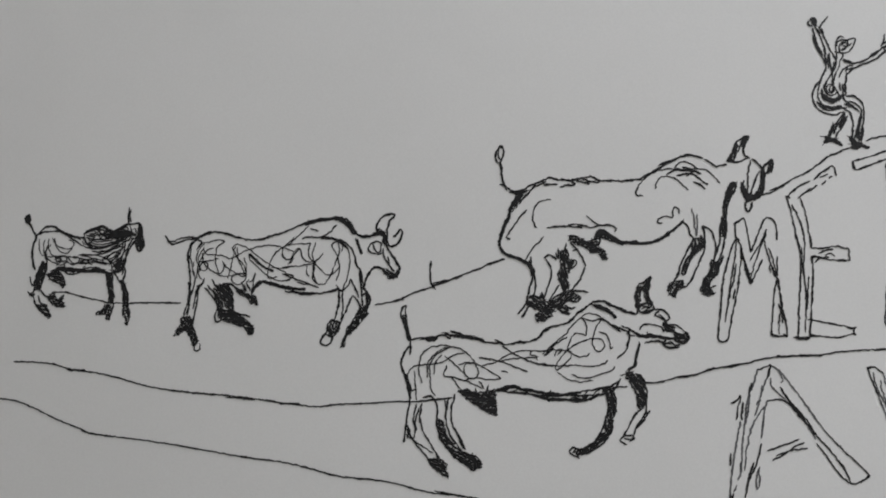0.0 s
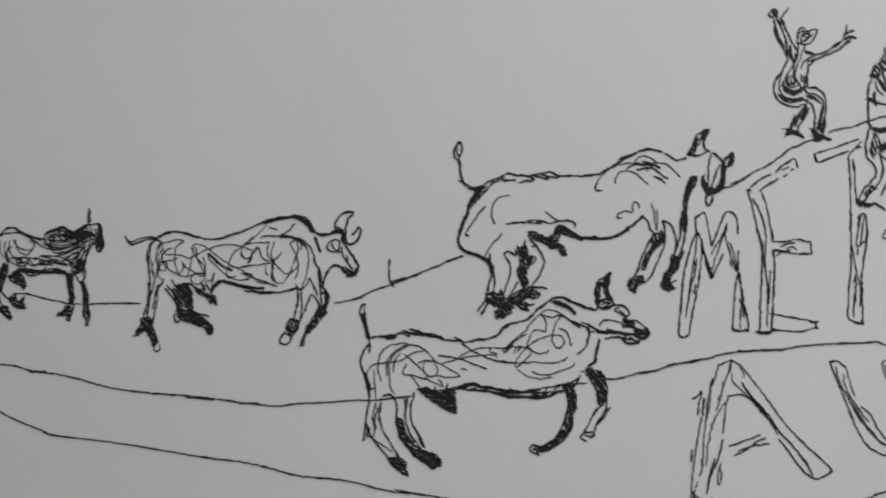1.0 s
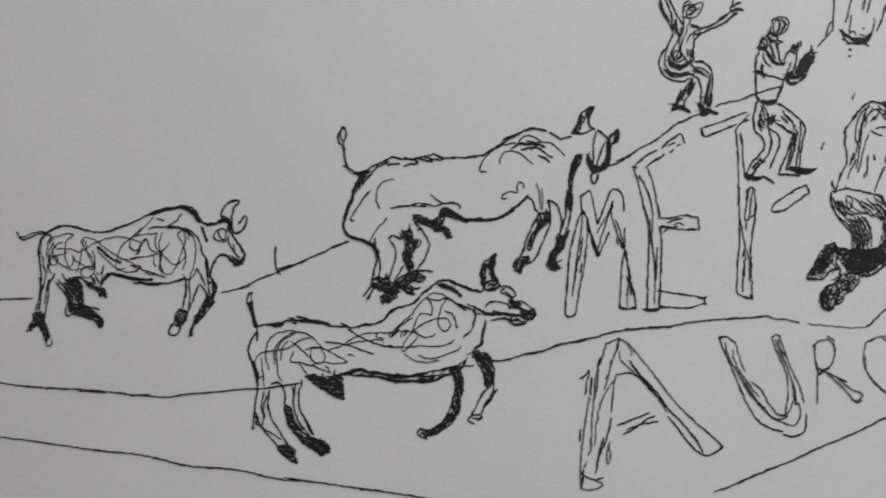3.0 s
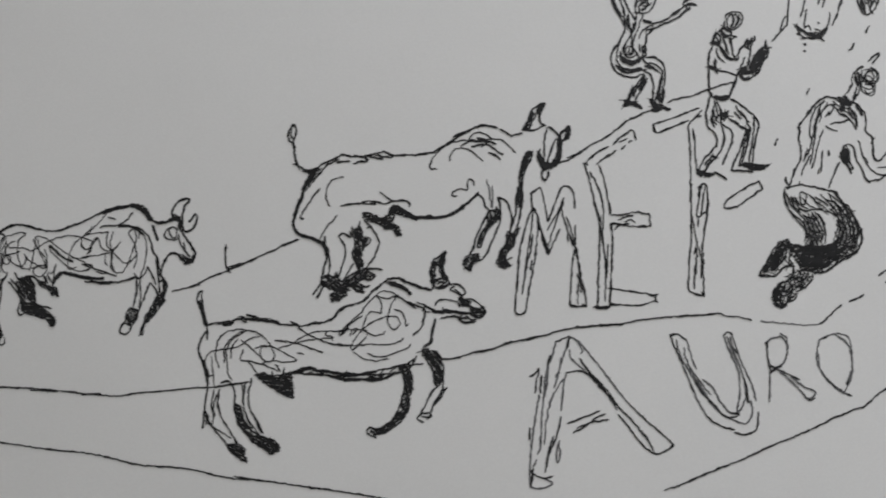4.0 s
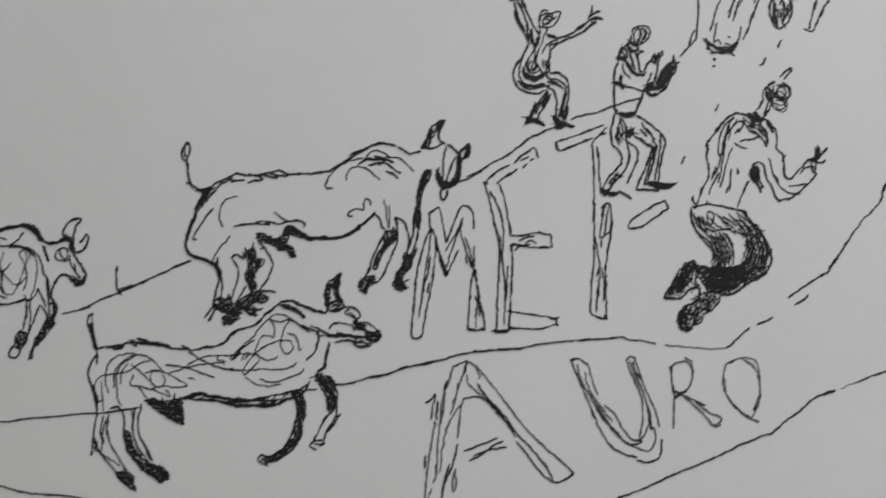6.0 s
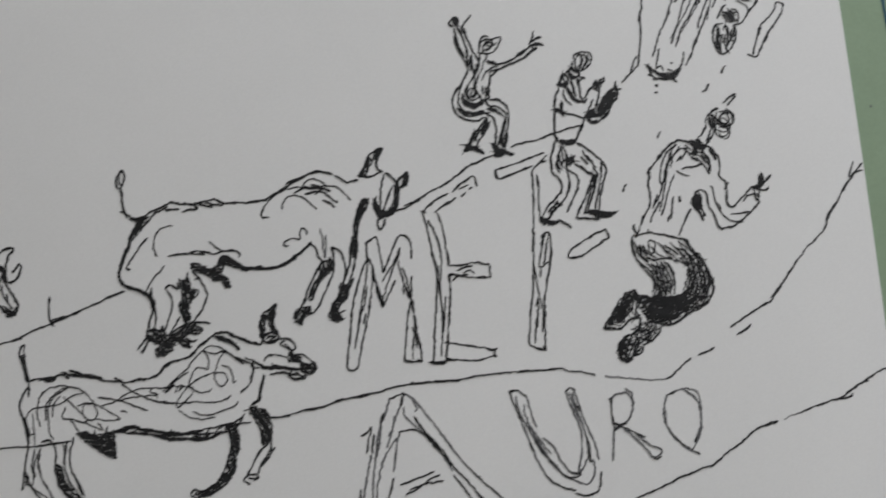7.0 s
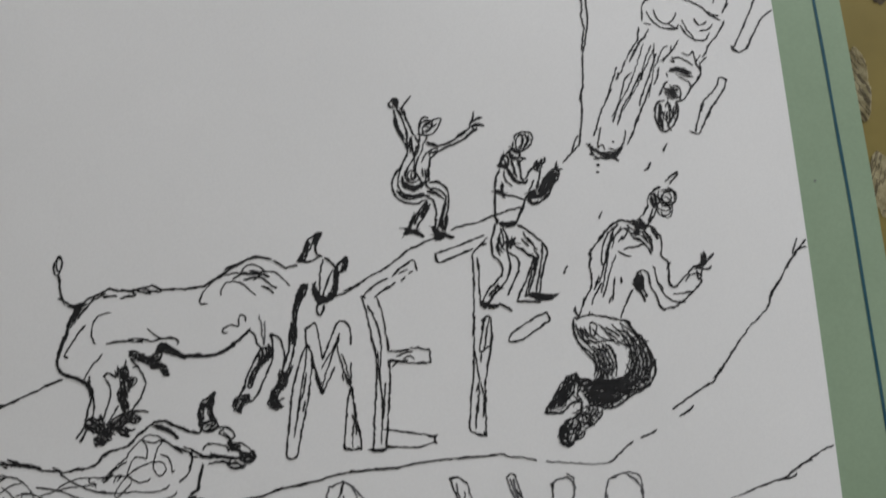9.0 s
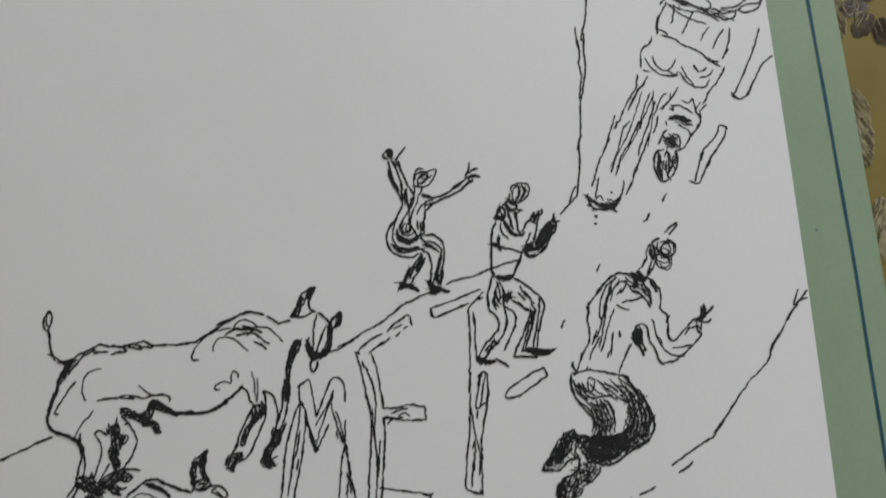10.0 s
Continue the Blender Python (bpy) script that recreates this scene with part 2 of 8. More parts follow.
class Pen:
    """Gathers pen strokes, each a smooth curve through a few places in millimetres, and lays them on the sheet as one part."""

    def __init__(self):
        self.verts, self.faces, self.inks, self.count = [], [], [], 0

    def curve(self, pts):
        pts = [Vector(p) for p in pts]
        pts = [2 * pts[0] - pts[1]] + pts + [2 * pts[-1] - pts[-2]]
        out = []
        for a, b, c, d in zip(pts, pts[1:], pts[2:], pts[3:]):
            steps = max(2, int((c - b).length / 0.22))
            for k in range(steps):
                t = k / steps
                out.append(0.5 * (2 * b + (c - a) * t + (2 * a - 5 * b + 4 * c - d) * t * t + (3 * b - a - 3 * c + d) * t ** 3))
        return out + [pts[-2]]

    def ribbon(self, path, width, ink, jitter=1.0):
        """One pass of the pen: a thin, slightly uneven band of ink along a path."""
        self.count += 1
        seed = self.count * 1.37
        start, last, reach = len(self.verts), len(path) - 1, 0.0
        for i, p in enumerate(path):
            way = (path[min(i + 1, last)] - path[max(i - 1, 0)]).normalized()
            across = Vector((-way.y, way.x))
            if i:
                reach += (p - path[i - 1]).length
            wide = width * (1 + 0.42 * noise.noise((reach * 0.9, seed, 0)) + 0.34 * noise.noise((reach * 3.5, seed, 9)))
            if i == 0 or i == last:
                wide *= 0.5
                p = p + way * (width * 0.3 if i else -width * 0.3)
            p = p + across * jitter * (0.11 * noise.noise((reach * 1.2, seed, 5)) + 0.11 * noise.noise((reach * 3.1, seed, 3)))
            for side in (-0.5, 0.0, 0.5):
                q = p + across * (wide * side + min(0.10, 0.24 * width) * noise.noise((reach * 4.2, seed, 20 * side)))
                lift = 0.026 + 0.0008 * (self.count % 53) + (0.008 if side == 0 else 0)
                self.verts.append((q.x * MM, q.y * MM, (crown(q.x, q.y) + lift) * MM))
            if i:
                a = start + 3 * i
                for k in (0, 1):
                    self.faces.append((a - 3 + k, a - 2 + k, a + 1 + k, a + k))
                    self.inks.append(ink)

    def along(self, path, first, last, shift0, shift1):
        """A stretch of a path, moved sideways by so many millimetres from one end to the other."""
        out = []
        for i in range(first, last + 1):
            way = (path[min(i + 1, len(path) - 1)] - path[max(i - 1, 0)]).normalized()
            t = (i - first) / max(1, last - first)
            out.append(path[i] + Vector((-way.y, way.x)) * (shift0 + (shift1 - shift0) * t))
        return out

    def stroke(self, width, pts, ink):
        """A drawn line: a main pass, gone over with short strokes; broad marks are hatched full."""
        path = self.curve(pts)
        last = len(path) - 1
        chance = random.Random(self.count)
        if width < 0.34:
            self.ribbon(path, width * 0.92, ink, 1.2)
            return
        if width < 0.53:
            self.ribbon(path, width * 0.72, ink, 1.25)
            at = chance.randint(0, 4)
            while at < last - 1:
                end = min(last, at + chance.randint(4, 11))
                reach = 0.42 * width
                self.ribbon(self.along(path, at, end, chance.uniform(-reach, reach), chance.uniform(-reach, reach)), chance.uniform(0.20, 0.32), ink)
                at = end + chance.randint(0, 11)
            return
        self.ribbon(path, width * 0.80, ink)
        for k in range(3):
            a, b = chance.randint(0, max(0, last // 4)), last - chance.randint(0, max(0, last // 4))
            reach = 0.44 * width
            self.ribbon(self.along(path, a, max(a + 1, b), chance.uniform(-reach, reach), chance.uniform(-reach, reach)), chance.uniform(0.22, 0.32), ink, 1.6)
        for i in range(0, last + 1, 3):
            way = (path[min(i + 1, last)] - path[max(i - 1, 0)]).normalized()
            slant = Vector((way.x * 0.93 - way.y * 0.37, way.y * 0.93 + way.x * 0.37)) * chance.uniform(0.55, 1.0) * width
            middle = path[i] + Vector((chance.uniform(-0.12, 0.12), chance.uniform(-0.12, 0.12))) * width
            self.ribbon([middle - slant, middle, middle + slant], chance.uniform(0.16, 0.26), ink)

    def hatch(self, width, gap, angle, *outline, loose=0.12):
        """Fills an outline with loose strokes at an angle, as a pen blackens a patch."""
        chance = random.Random(self.count)
        way = Vector((math.cos(radians(angle)), math.sin(radians(angle))))
        across = Vector((-way.y, way.x))
        spots = [Vector(p) for p in outline]
        lows = [p.dot(across) for p in spots]
        level = min(lows) + gap * 0.5
        while level < max(lows):
            cuts = []
            for a, b in zip(spots, spots[1:] + spots[:1]):
                da, db = a.dot(across) - level, b.dot(across) - level
                if da * db < 0:
                    cuts.append((a + (b - a) * (da / (da - db))).dot(way))
            cuts.sort()
            for c0, c1 in zip(cuts[::2], cuts[1::2]):
                c0, c1 = c0 - chance.uniform(-0.18, loose), c1 + chance.uniform(-0.18, loose)
                if c1 - c0 > 0.25:
                    tilt = chance.uniform(-0.8, 0.8) * gap
                    ends = [way * c0 + across * (level - tilt), way * ((c0 + c1) / 2) + across * (level + chance.uniform(-0.4, 0.4) * gap), way * c1 + across * (level + tilt)]
                    self.ribbon(self.curve(ends), width * chance.uniform(0.7, 1.1), 0, 1.4)
            level += gap * chance.uniform(0.75, 1.25)

    def blacken(self, gap, angle, *outline):
        """A patch gone over until it is nearly black: its rim, close strokes one way and loose ones across."""
        spots = [Vector(p) for p in outline]
        chance = random.Random(self.count)
        rim = [a.lerp(b, k / 5) + Vector((chance.uniform(-0.11, 0.11), chance.uniform(-0.11, 0.11))) for a, b in zip(spots, spots[1:] + spots[:1]) for k in range(5)]
        for k in range(0, len(rim), 7):
            self.ribbon((rim + rim)[k:k + 7 + chance.randint(0, 2)], chance.uniform(0.18, 0.30), 0, 1.6)
        self.hatch(0.33, gap, angle, *outline, loose=0.24)
        self.hatch(0.22, gap * 2.6, angle + 65, *outline, loose=0.18)

    def line(self, width, *pts):
        self.stroke(width, pts, 0)

    def gone_over(self, width, *pts):
        """A long thin line with longer second strokes laid along it here and there, a little beside the first."""
        path = self.curve(pts)
        last = len(path) - 1
        chance = random.Random(self.count)
        self.ribbon(path, width, 0)
        at = chance.randint(0, 20)
        while at < last - 4:
            end = min(last, at + chance.randint(10, 30))
            side = chance.uniform(0.05, 0.22) * chance.choice((-1, 1))
            self.ribbon(self.along(path, at, end, side, -0.6 * side), chance.uniform(0.20, 0.30), 0)
            at = end + chance.randint(6, 45)

    def grey(self, width, *pts):
        self.stroke(width, pts, 1)

    def put(self, name, parent, label=""):
        used = sorted(set(self.inks))
        ob = mesh_object(name, self.verts, self.faces, (INK, GREY_INK)[used[0]], parent, label)
        for k in used[1:]:
            ob.data.materials.append((INK, GREY_INK)[k])
        ob.data.polygons.foreach_set("material_index", [used.index(k) for k in self.inks])
        self.verts, self.faces, self.inks = [], [], []
        return ob


pen = Pen()

# small trailing bull drawn with dense black scribbles and dark head
pen.line(0.45, (-79.25, 13.94), (-78.37, 14.75), (-77.49, 15.52), (-76.21, 15.71), (-75.08, 15.54), (-74.24, 14.91), (-72.93, 14.35), (-71.63, 13.75), (-70.12, 13.44), (-68.86, 13.38))
pen.line(0.45, (-79.13, 13.94), (-79.66, 12.69), (-79.90, 11.44), (-79.85, 10.18), (-79.49, 8.93), (-79.07, 7.50))
pen.line(0.36, (-78.74, 14.18), (-77.56, 14.66), (-75.75, 14.80), (-73.94, 14.58), (-72.83, 13.99), (-71.08, 13.06), (-69.25, 11.97), (-67.27, 11.34), (-65.34, 11.45))
pen.line(0.36, (-75.20, 15.57), (-73.95, 14.72), (-72.51, 13.98))
pen.line(0.36, (-72.33, 14.15), (-70.91, 13.66), (-69.71, 13.15))
pen.line(0.50, (-69.18, 14.09), (-68.32, 14.75), (-66.91, 15.21), (-65.27, 15.60), (-64.30, 14.81), (-63.01, 14.29), (-61.68, 14.33))
pen.line(0.50, (-75.47, 7.21), (-74.10, 7.62), (-72.71, 7.43), (-71.15, 7.66), (-69.56, 7.15), (-67.81, 7.21), (-66.29, 7.54), (-64.72, 7.00), (-63.55, 6.47))
pen.line(0.36, (-69.05, 13.91), (-68.70, 12.67), (-67.68, 11.70), (-66.11, 11.32), (-64.20, 11.64), (-62.34, 12.38), (-60.86, 13.23))
pen.line(0.36, (-72.90, 7.43), (-72.08, 6.79), (-70.70, 6.71), (-69.35, 7.04))
pen.line(0.36, (-68.80, 14.33), (-67.08, 14.86), (-65.25, 15.32), (-64.36, 14.53))
pen.line(0.36, (-66.67, 7.54), (-65.12, 7.35), (-63.57, 6.82))
pen.line(0.62, (-64.32, 13.82), (-62.81, 14.15), (-61.28, 13.94), (-59.75, 13.74))
pen.line(0.62, (-63.53, 13.28), (-61.64, 13.60), (-59.77, 14.09))
pen.line(0.62, (-63.21, 14.50), (-61.71, 15.00), (-60.60, 15.51))
pen.line(0.62, (-68.98, 7.29), (-67.81, 7.14), (-66.67, 7.47))
pen.line(0.50, (-61.71, 15.00), (-60.80, 15.69), (-59.48, 15.84), (-58.16, 15.88), (-57.48, 14.92), (-57.27, 13.70), (-56.98, 12.30), (-57.08, 11.26), (-57.66, 10.85), (-58.32, 11.45), (-58.49, 12.50), (-58.31, 13.54))
pen.line(0.70, (-57.88, 15.45), (-57.60, 14.40), (-57.66, 13.18), (-57.61, 12.13))
pen.line(0.70, (-58.03, 13.19), (-57.47, 11.61))
pen.line(0.70, (-61.12, 14.64), (-59.78, 14.26), (-58.62, 13.72))
pen.line(0.36, (-61.70, 14.83), (-61.17, 15.52), (-60.19, 14.97), (-60.72, 14.11), (-61.67, 14.30))
pen.line(0.36, (-59.84, 15.49), (-59.39, 14.08), (-59.71, 12.86))
pen.line(0.36, (-59.24, 14.78), (-58.68, 14.94), (-58.56, 13.89), (-59.19, 13.73))
pen.line(0.36, (-59.35, 13.21), (-58.60, 13.20), (-58.06, 13.71))
pen.line(0.45, (-58.50, 12.85), (-59.11, 12.16), (-59.63, 11.29), (-60.14, 10.26), (-60.36, 9.22))
pen.line(0.45, (-58.97, 13.20), (-59.67, 12.17), (-60.02, 11.47))
pen.line(0.70, (-60.36, 9.22), (-60.80, 8.18), (-61.32, 7.32), (-61.92, 8.02), (-61.41, 9.06))
pen.line(0.70, (-62.84, 7.33), (-62.06, 6.98), (-61.31, 7.14))
pen.line(0.36, (-61.01, 12.36), (-61.49, 10.62), (-62.19, 9.59))
pen.line(0.36, (-60.52, 12.53), (-60.90, 10.27), (-61.42, 9.23))
drawn = pen.put("bull", sheet, "small trailing bull drawn with dense black scribbles and dark head")

pen.line(0.25, (-78.40, 13.38), (-78.47, 11.95), (-77.98, 10.69), (-77.38, 10.15))
pen.line(0.25, (-77.26, 13.18), (-77.50, 11.93), (-77.16, 10.50))
pen.line(0.25, (-76.38, 13.34), (-76.46, 12.09), (-75.89, 10.66), (-74.63, 9.75), (-73.42, 9.38))
pen.line(0.25, (-75.67, 13.51), (-75.00, 12.43), (-73.55, 11.58), (-71.96, 11.41), (-71.13, 12.00), (-71.25, 12.71), (-72.27, 13.19))
pen.line(0.27, (-75.27, 13.50), (-74.77, 11.89), (-73.51, 10.80), (-72.31, 10.60), (-71.37, 11.47))
pen.line(0.27, (-75.99, 12.26), (-76.90, 10.85), (-76.21, 9.42), (-74.57, 8.69), (-73.35, 8.32), (-72.59, 8.84))
pen.line(0.27, (-77.06, 10.14), (-75.84, 9.95), (-73.86, 10.10), (-72.26, 9.90), (-70.29, 9.69))
pen.line(0.27, (-75.01, 9.40), (-74.05, 9.92), (-73.62, 9.38), (-74.39, 9.04), (-74.63, 9.75))
pen.line(0.27, (-74.23, 9.75), (-72.67, 10.08), (-72.40, 8.84), (-72.98, 8.67))
pen.line(0.27, (-72.26, 9.90), (-71.41, 8.83), (-70.03, 8.63), (-69.97, 9.69), (-71.09, 9.99))
pen.line(0.27, (-70.11, 10.04), (-69.16, 10.38), (-67.59, 10.18), (-65.65, 9.98), (-64.09, 9.44), (-63.47, 8.56))
pen.line(0.27, (-74.54, 8.33), (-73.40, 9.03), (-72.75, 8.14), (-73.72, 7.90))
pen.line(0.42, (-69.90, 9.69), (-68.32, 9.31), (-67.71, 8.78), (-69.06, 8.80), (-69.67, 9.16))
pen.line(0.42, (-67.52, 8.95), (-65.97, 8.76), (-64.22, 8.39))
pen.line(0.42, (-70.04, 8.81), (-68.67, 8.62), (-67.11, 8.53))
pen.line(0.27, (-68.94, 13.38), (-69.29, 12.68), (-68.67, 12.14), (-67.29, 11.69))
pen.line(0.27, (-68.14, 13.01), (-66.18, 12.62), (-64.26, 12.77), (-63.13, 12.92))
pen.line(0.27, (-67.82, 14.24), (-66.99, 13.34), (-66.27, 14.21), (-65.64, 13.32), (-64.93, 14.36), (-64.29, 13.29))
pen.line(0.27, (-68.58, 13.90), (-67.01, 13.70), (-65.49, 14.02), (-64.69, 13.48))
pen.line(0.27, (-67.28, 14.94), (-66.66, 14.22), (-67.80, 13.89))
pen.line(0.30, (-66.49, 11.22), (-64.58, 11.54), (-63.08, 12.05), (-61.60, 12.90))
pen.line(0.30, (-67.24, 10.88), (-65.30, 10.68), (-63.42, 11.35), (-61.95, 12.20))
pen.line(0.30, (-66.05, 10.34), (-64.53, 10.49), (-63.03, 11.17), (-61.35, 11.67))
pen.line(0.30, (-64.86, 9.62), (-63.37, 10.30), (-61.88, 10.98))
pen.line(0.30, (-65.04, 9.45), (-63.70, 9.33), (-62.59, 9.94), (-61.87, 10.80))
pen.line(0.30, (-63.64, 8.21), (-62.93, 9.25), (-62.03, 10.11), (-61.49, 10.62))
pen.line(0.30, (-62.85, 7.68), (-63.29, 8.73), (-62.56, 9.42), (-61.41, 9.06), (-61.73, 8.02))
pen.line(0.30, (-63.75, 13.81), (-64.74, 14.53), (-63.61, 14.86), (-62.41, 13.79), (-63.72, 13.28))
pen.line(0.30, (-63.63, 11.70), (-62.36, 12.91), (-60.88, 13.58))
pen.line(0.46, (-79.13, 13.94), (-79.71, 12.33), (-79.81, 10.18), (-79.25, 7.86))
pen.line(0.46, (-77.41, 15.52), (-75.41, 15.65), (-73.74, 14.54), (-71.31, 13.67), (-68.94, 13.34))
pen.line(0.55, (-75.28, 7.35), (-72.91, 7.54), (-70.54, 7.30), (-67.81, 7.14), (-65.11, 7.11), (-63.17, 6.54))
pen.line(0.36, (-74.52, 7.91), (-72.14, 7.88), (-69.77, 7.58), (-66.69, 7.82), (-64.36, 7.35))
pen.line(0.36, (-62.90, 8.55), (-61.43, 9.58), (-60.73, 10.61), (-60.01, 11.30))
pen.line(0.36, (-63.22, 7.51), (-62.14, 8.54), (-61.05, 9.57))
pen.line(0.36, (-64.08, 9.26), (-62.91, 8.72), (-62.09, 7.50))
pen.line(0.36, (-61.47, 10.27), (-62.63, 10.64), (-63.73, 9.96), (-64.46, 9.27))
pen.line(0.36, (-64.59, 11.65), (-63.09, 12.22), (-61.59, 12.72), (-60.10, 13.22))
pen.line(0.36, (-63.98, 11.01), (-62.30, 11.61), (-60.83, 12.53), (-59.71, 12.86))
pen.line(0.36, (-68.89, 12.49), (-66.13, 11.67), (-63.08, 12.05), (-60.84, 12.88))
pen.line(0.36, (-62.16, 8.89), (-61.53, 7.84), (-61.87, 6.98))
pen.line(0.36, (-76.59, 12.28), (-77.08, 10.50), (-76.59, 9.07))
pen.line(0.36, (-69.93, 10.22), (-68.35, 9.95), (-66.78, 9.47), (-64.83, 9.10))
pen.line(0.42, (-68.23, 14.60), (-66.31, 14.92), (-64.75, 14.71), (-63.18, 13.98))
pen.line(0.42, (-68.55, 13.37), (-66.98, 13.10), (-64.66, 13.05), (-63.16, 13.63))
pen.line(0.42, (-66.71, 15.10), (-65.50, 14.20), (-63.94, 13.82))
pen.line(0.42, (-69.47, 9.15), (-67.54, 9.30), (-65.20, 8.75), (-63.85, 8.49))
pen.line(0.50, (-75.41, 15.62), (-73.74, 14.58), (-72.11, 13.87), (-70.12, 13.47))
pen.line(0.50, (-73.29, 7.33), (-70.53, 7.13), (-67.43, 7.27), (-64.33, 6.82))
pen.line(0.42, (-59.95, 11.58), (-60.26, 10.26), (-60.57, 9.05))
pen.line(0.42, (-79.91, 11.62), (-79.79, 9.83), (-79.16, 7.68))
pen.line(0.42, (-64.79, 15.42), (-63.59, 14.51), (-61.68, 14.48))
pen.line(0.42, (-64.68, 13.30), (-62.78, 13.62), (-61.25, 13.42))
pen.line(0.42, (-61.40, 8.88), (-60.77, 7.66), (-60.97, 6.45))
pen.line(0.30, (-68.12, 12.66), (-65.76, 12.09), (-63.48, 12.40), (-61.24, 13.24))
pen.line(0.30, (-65.70, 10.86), (-63.78, 10.94), (-61.92, 11.61))
pen.line(0.30, (-74.59, 9.04), (-73.01, 9.20), (-71.39, 8.47), (-69.84, 8.81))
pen.line(0.30, (-62.99, 10.30), (-61.51, 11.15), (-60.50, 12.00))
pen.put("shading", drawn)

pen.line(0.75, (-81.65, 17.79), (-81.16, 17.85), (-80.87, 17.23), (-81.25, 16.77), (-81.70, 17.36), (-81.30, 17.42))
pen.line(0.50, (-81.18, 16.87), (-80.36, 15.77), (-79.80, 14.85), (-79.25, 13.94), (-79.42, 12.87))
pen.put("tail", drawn)

pen.line(0.48, (-60.09, 16.02), (-60.16, 17.26), (-60.01, 18.84))
pen.line(0.40, (-59.69, 16.19), (-59.86, 17.42), (-59.73, 18.48))
pen.put("horn", drawn)

pen.line(0.50, (-77.30, 8.90), (-78.27, 7.13), (-78.75, 5.19), (-79.13, 3.42), (-79.62, 2.89))
pen.line(0.50, (-80.34, 3.42), (-79.40, 2.71), (-78.94, 3.06))
pen.line(0.38, (-80.04, 6.26), (-79.77, 5.19), (-79.44, 4.48))
pen.line(0.38, (-79.07, 2.53), (-78.40, 0.94), (-77.01, -0.29))
pen.line(0.38, (-77.99, 2.71), (-77.50, 1.30), (-76.07, 0.77))
pen.blacken(0.23, 90, (-77.59, 9.08), (-76.57, 8.71), (-76.56, 7.29), (-77.37, 5.53), (-77.66, 3.76), (-78.87, 3.77), (-79.16, 5.19), (-78.46, 6.96))
pen.blacken(0.23, 160, (-78.48, 0.94), (-76.28, 0.87), (-75.08, -1.16), (-75.62, -1.51), (-77.41, -0.29))
pen.put("leg", drawn)

pen.line(0.50, (-76.43, 6.58), (-75.25, 6.93), (-73.66, 6.91))
pen.line(0.50, (-77.66, 3.76), (-76.59, 2.70), (-75.54, 1.82), (-74.89, 0.94))
pen.blacken(0.24, 167, (-76.63, 6.59), (-74.09, 7.44), (-73.03, 6.20), (-72.44, 4.97), (-72.90, 4.09), (-73.63, 4.97), (-75.16, 5.34))
pen.blacken(0.24, 178, (-75.98, 2.52), (-74.82, 3.05), (-73.95, 1.82), (-72.63, 2.86), (-72.97, 1.81), (-72.42, 0.59), (-74.08, 0.66), (-75.32, 1.47))
pen.put("leg", drawn)

pen.line(0.38, (-62.34, 1.28), (-62.83, -0.44), (-63.14, -1.82))
pen.line(0.38, (-63.62, 6.30), (-63.35, 4.04), (-63.14, 1.28))
pen.blacken(0.23, 115, (-64.13, 6.65), (-62.81, 6.81), (-62.80, 5.08), (-62.41, 2.66), (-62.53, 1.28), (-63.29, 1.28), (-63.47, 3.35), (-63.88, 5.43))
pen.blacken(0.23, 72, (-65.85, -0.72), (-64.38, 0.24), (-64.22, 0.93), (-63.08, 0.93), (-63.22, -0.10), (-63.07, -1.64), (-63.71, -1.65), (-63.95, -0.62), (-65.08, -0.79))
pen.put("leg", drawn)

pen.line(0.48, (-62.62, 6.81), (-61.81, 5.76), (-61.00, 4.72), (-60.56, 3.34), (-60.46, 1.28))
pen.line(0.40, (-60.40, 7.83), (-60.33, 6.44), (-60.66, 5.41), (-60.22, 4.03), (-59.68, 2.99), (-59.70, 0.93))
pen.blacken(0.23, 120, (-61.23, 5.41), (-60.46, 5.06), (-59.61, 2.99), (-59.58, 0.93), (-60.45, 0.93), (-60.67, 3.34))
pen.blacken(0.23, 114, (-60.44, 0.76), (-59.31, 0.59), (-58.98, -0.78), (-59.38, -1.80), (-59.42, -2.66), (-59.80, -2.56), (-59.83, -1.81), (-60.63, -0.78))
pen.put("leg", drawn)

pen.blacken(0.27, 21, (-64.14, 13.99), (-61.69, 14.55), (-59.40, 14.26), (-59.74, 13.56), (-61.63, 13.35), (-63.53, 13.28))
pen.blacken(0.27, 112, (-58.16, 15.81), (-57.40, 14.92), (-56.98, 12.30), (-57.36, 10.92), (-58.22, 11.55), (-58.04, 13.36))
pen.blacken(0.27, 79, (-61.97, 9.06), (-60.36, 9.22), (-60.79, 8.01), (-61.31, 7.08), (-62.26, 7.15))
pen.hatch(0.20, 0.80, 15, (-68.80, 14.26), (-66.90, 15.11), (-65.18, 15.53), (-64.17, 14.52), (-63.19, 14.15), (-64.68, 13.41), (-67.04, 14.23))
pen.hatch(0.20, 0.80, 8, (-69.59, 7.75), (-66.68, 7.61), (-64.35, 7.10), (-63.55, 6.40), (-65.10, 6.83), (-67.80, 6.93))
pen.put("dark_hatching", drawn)

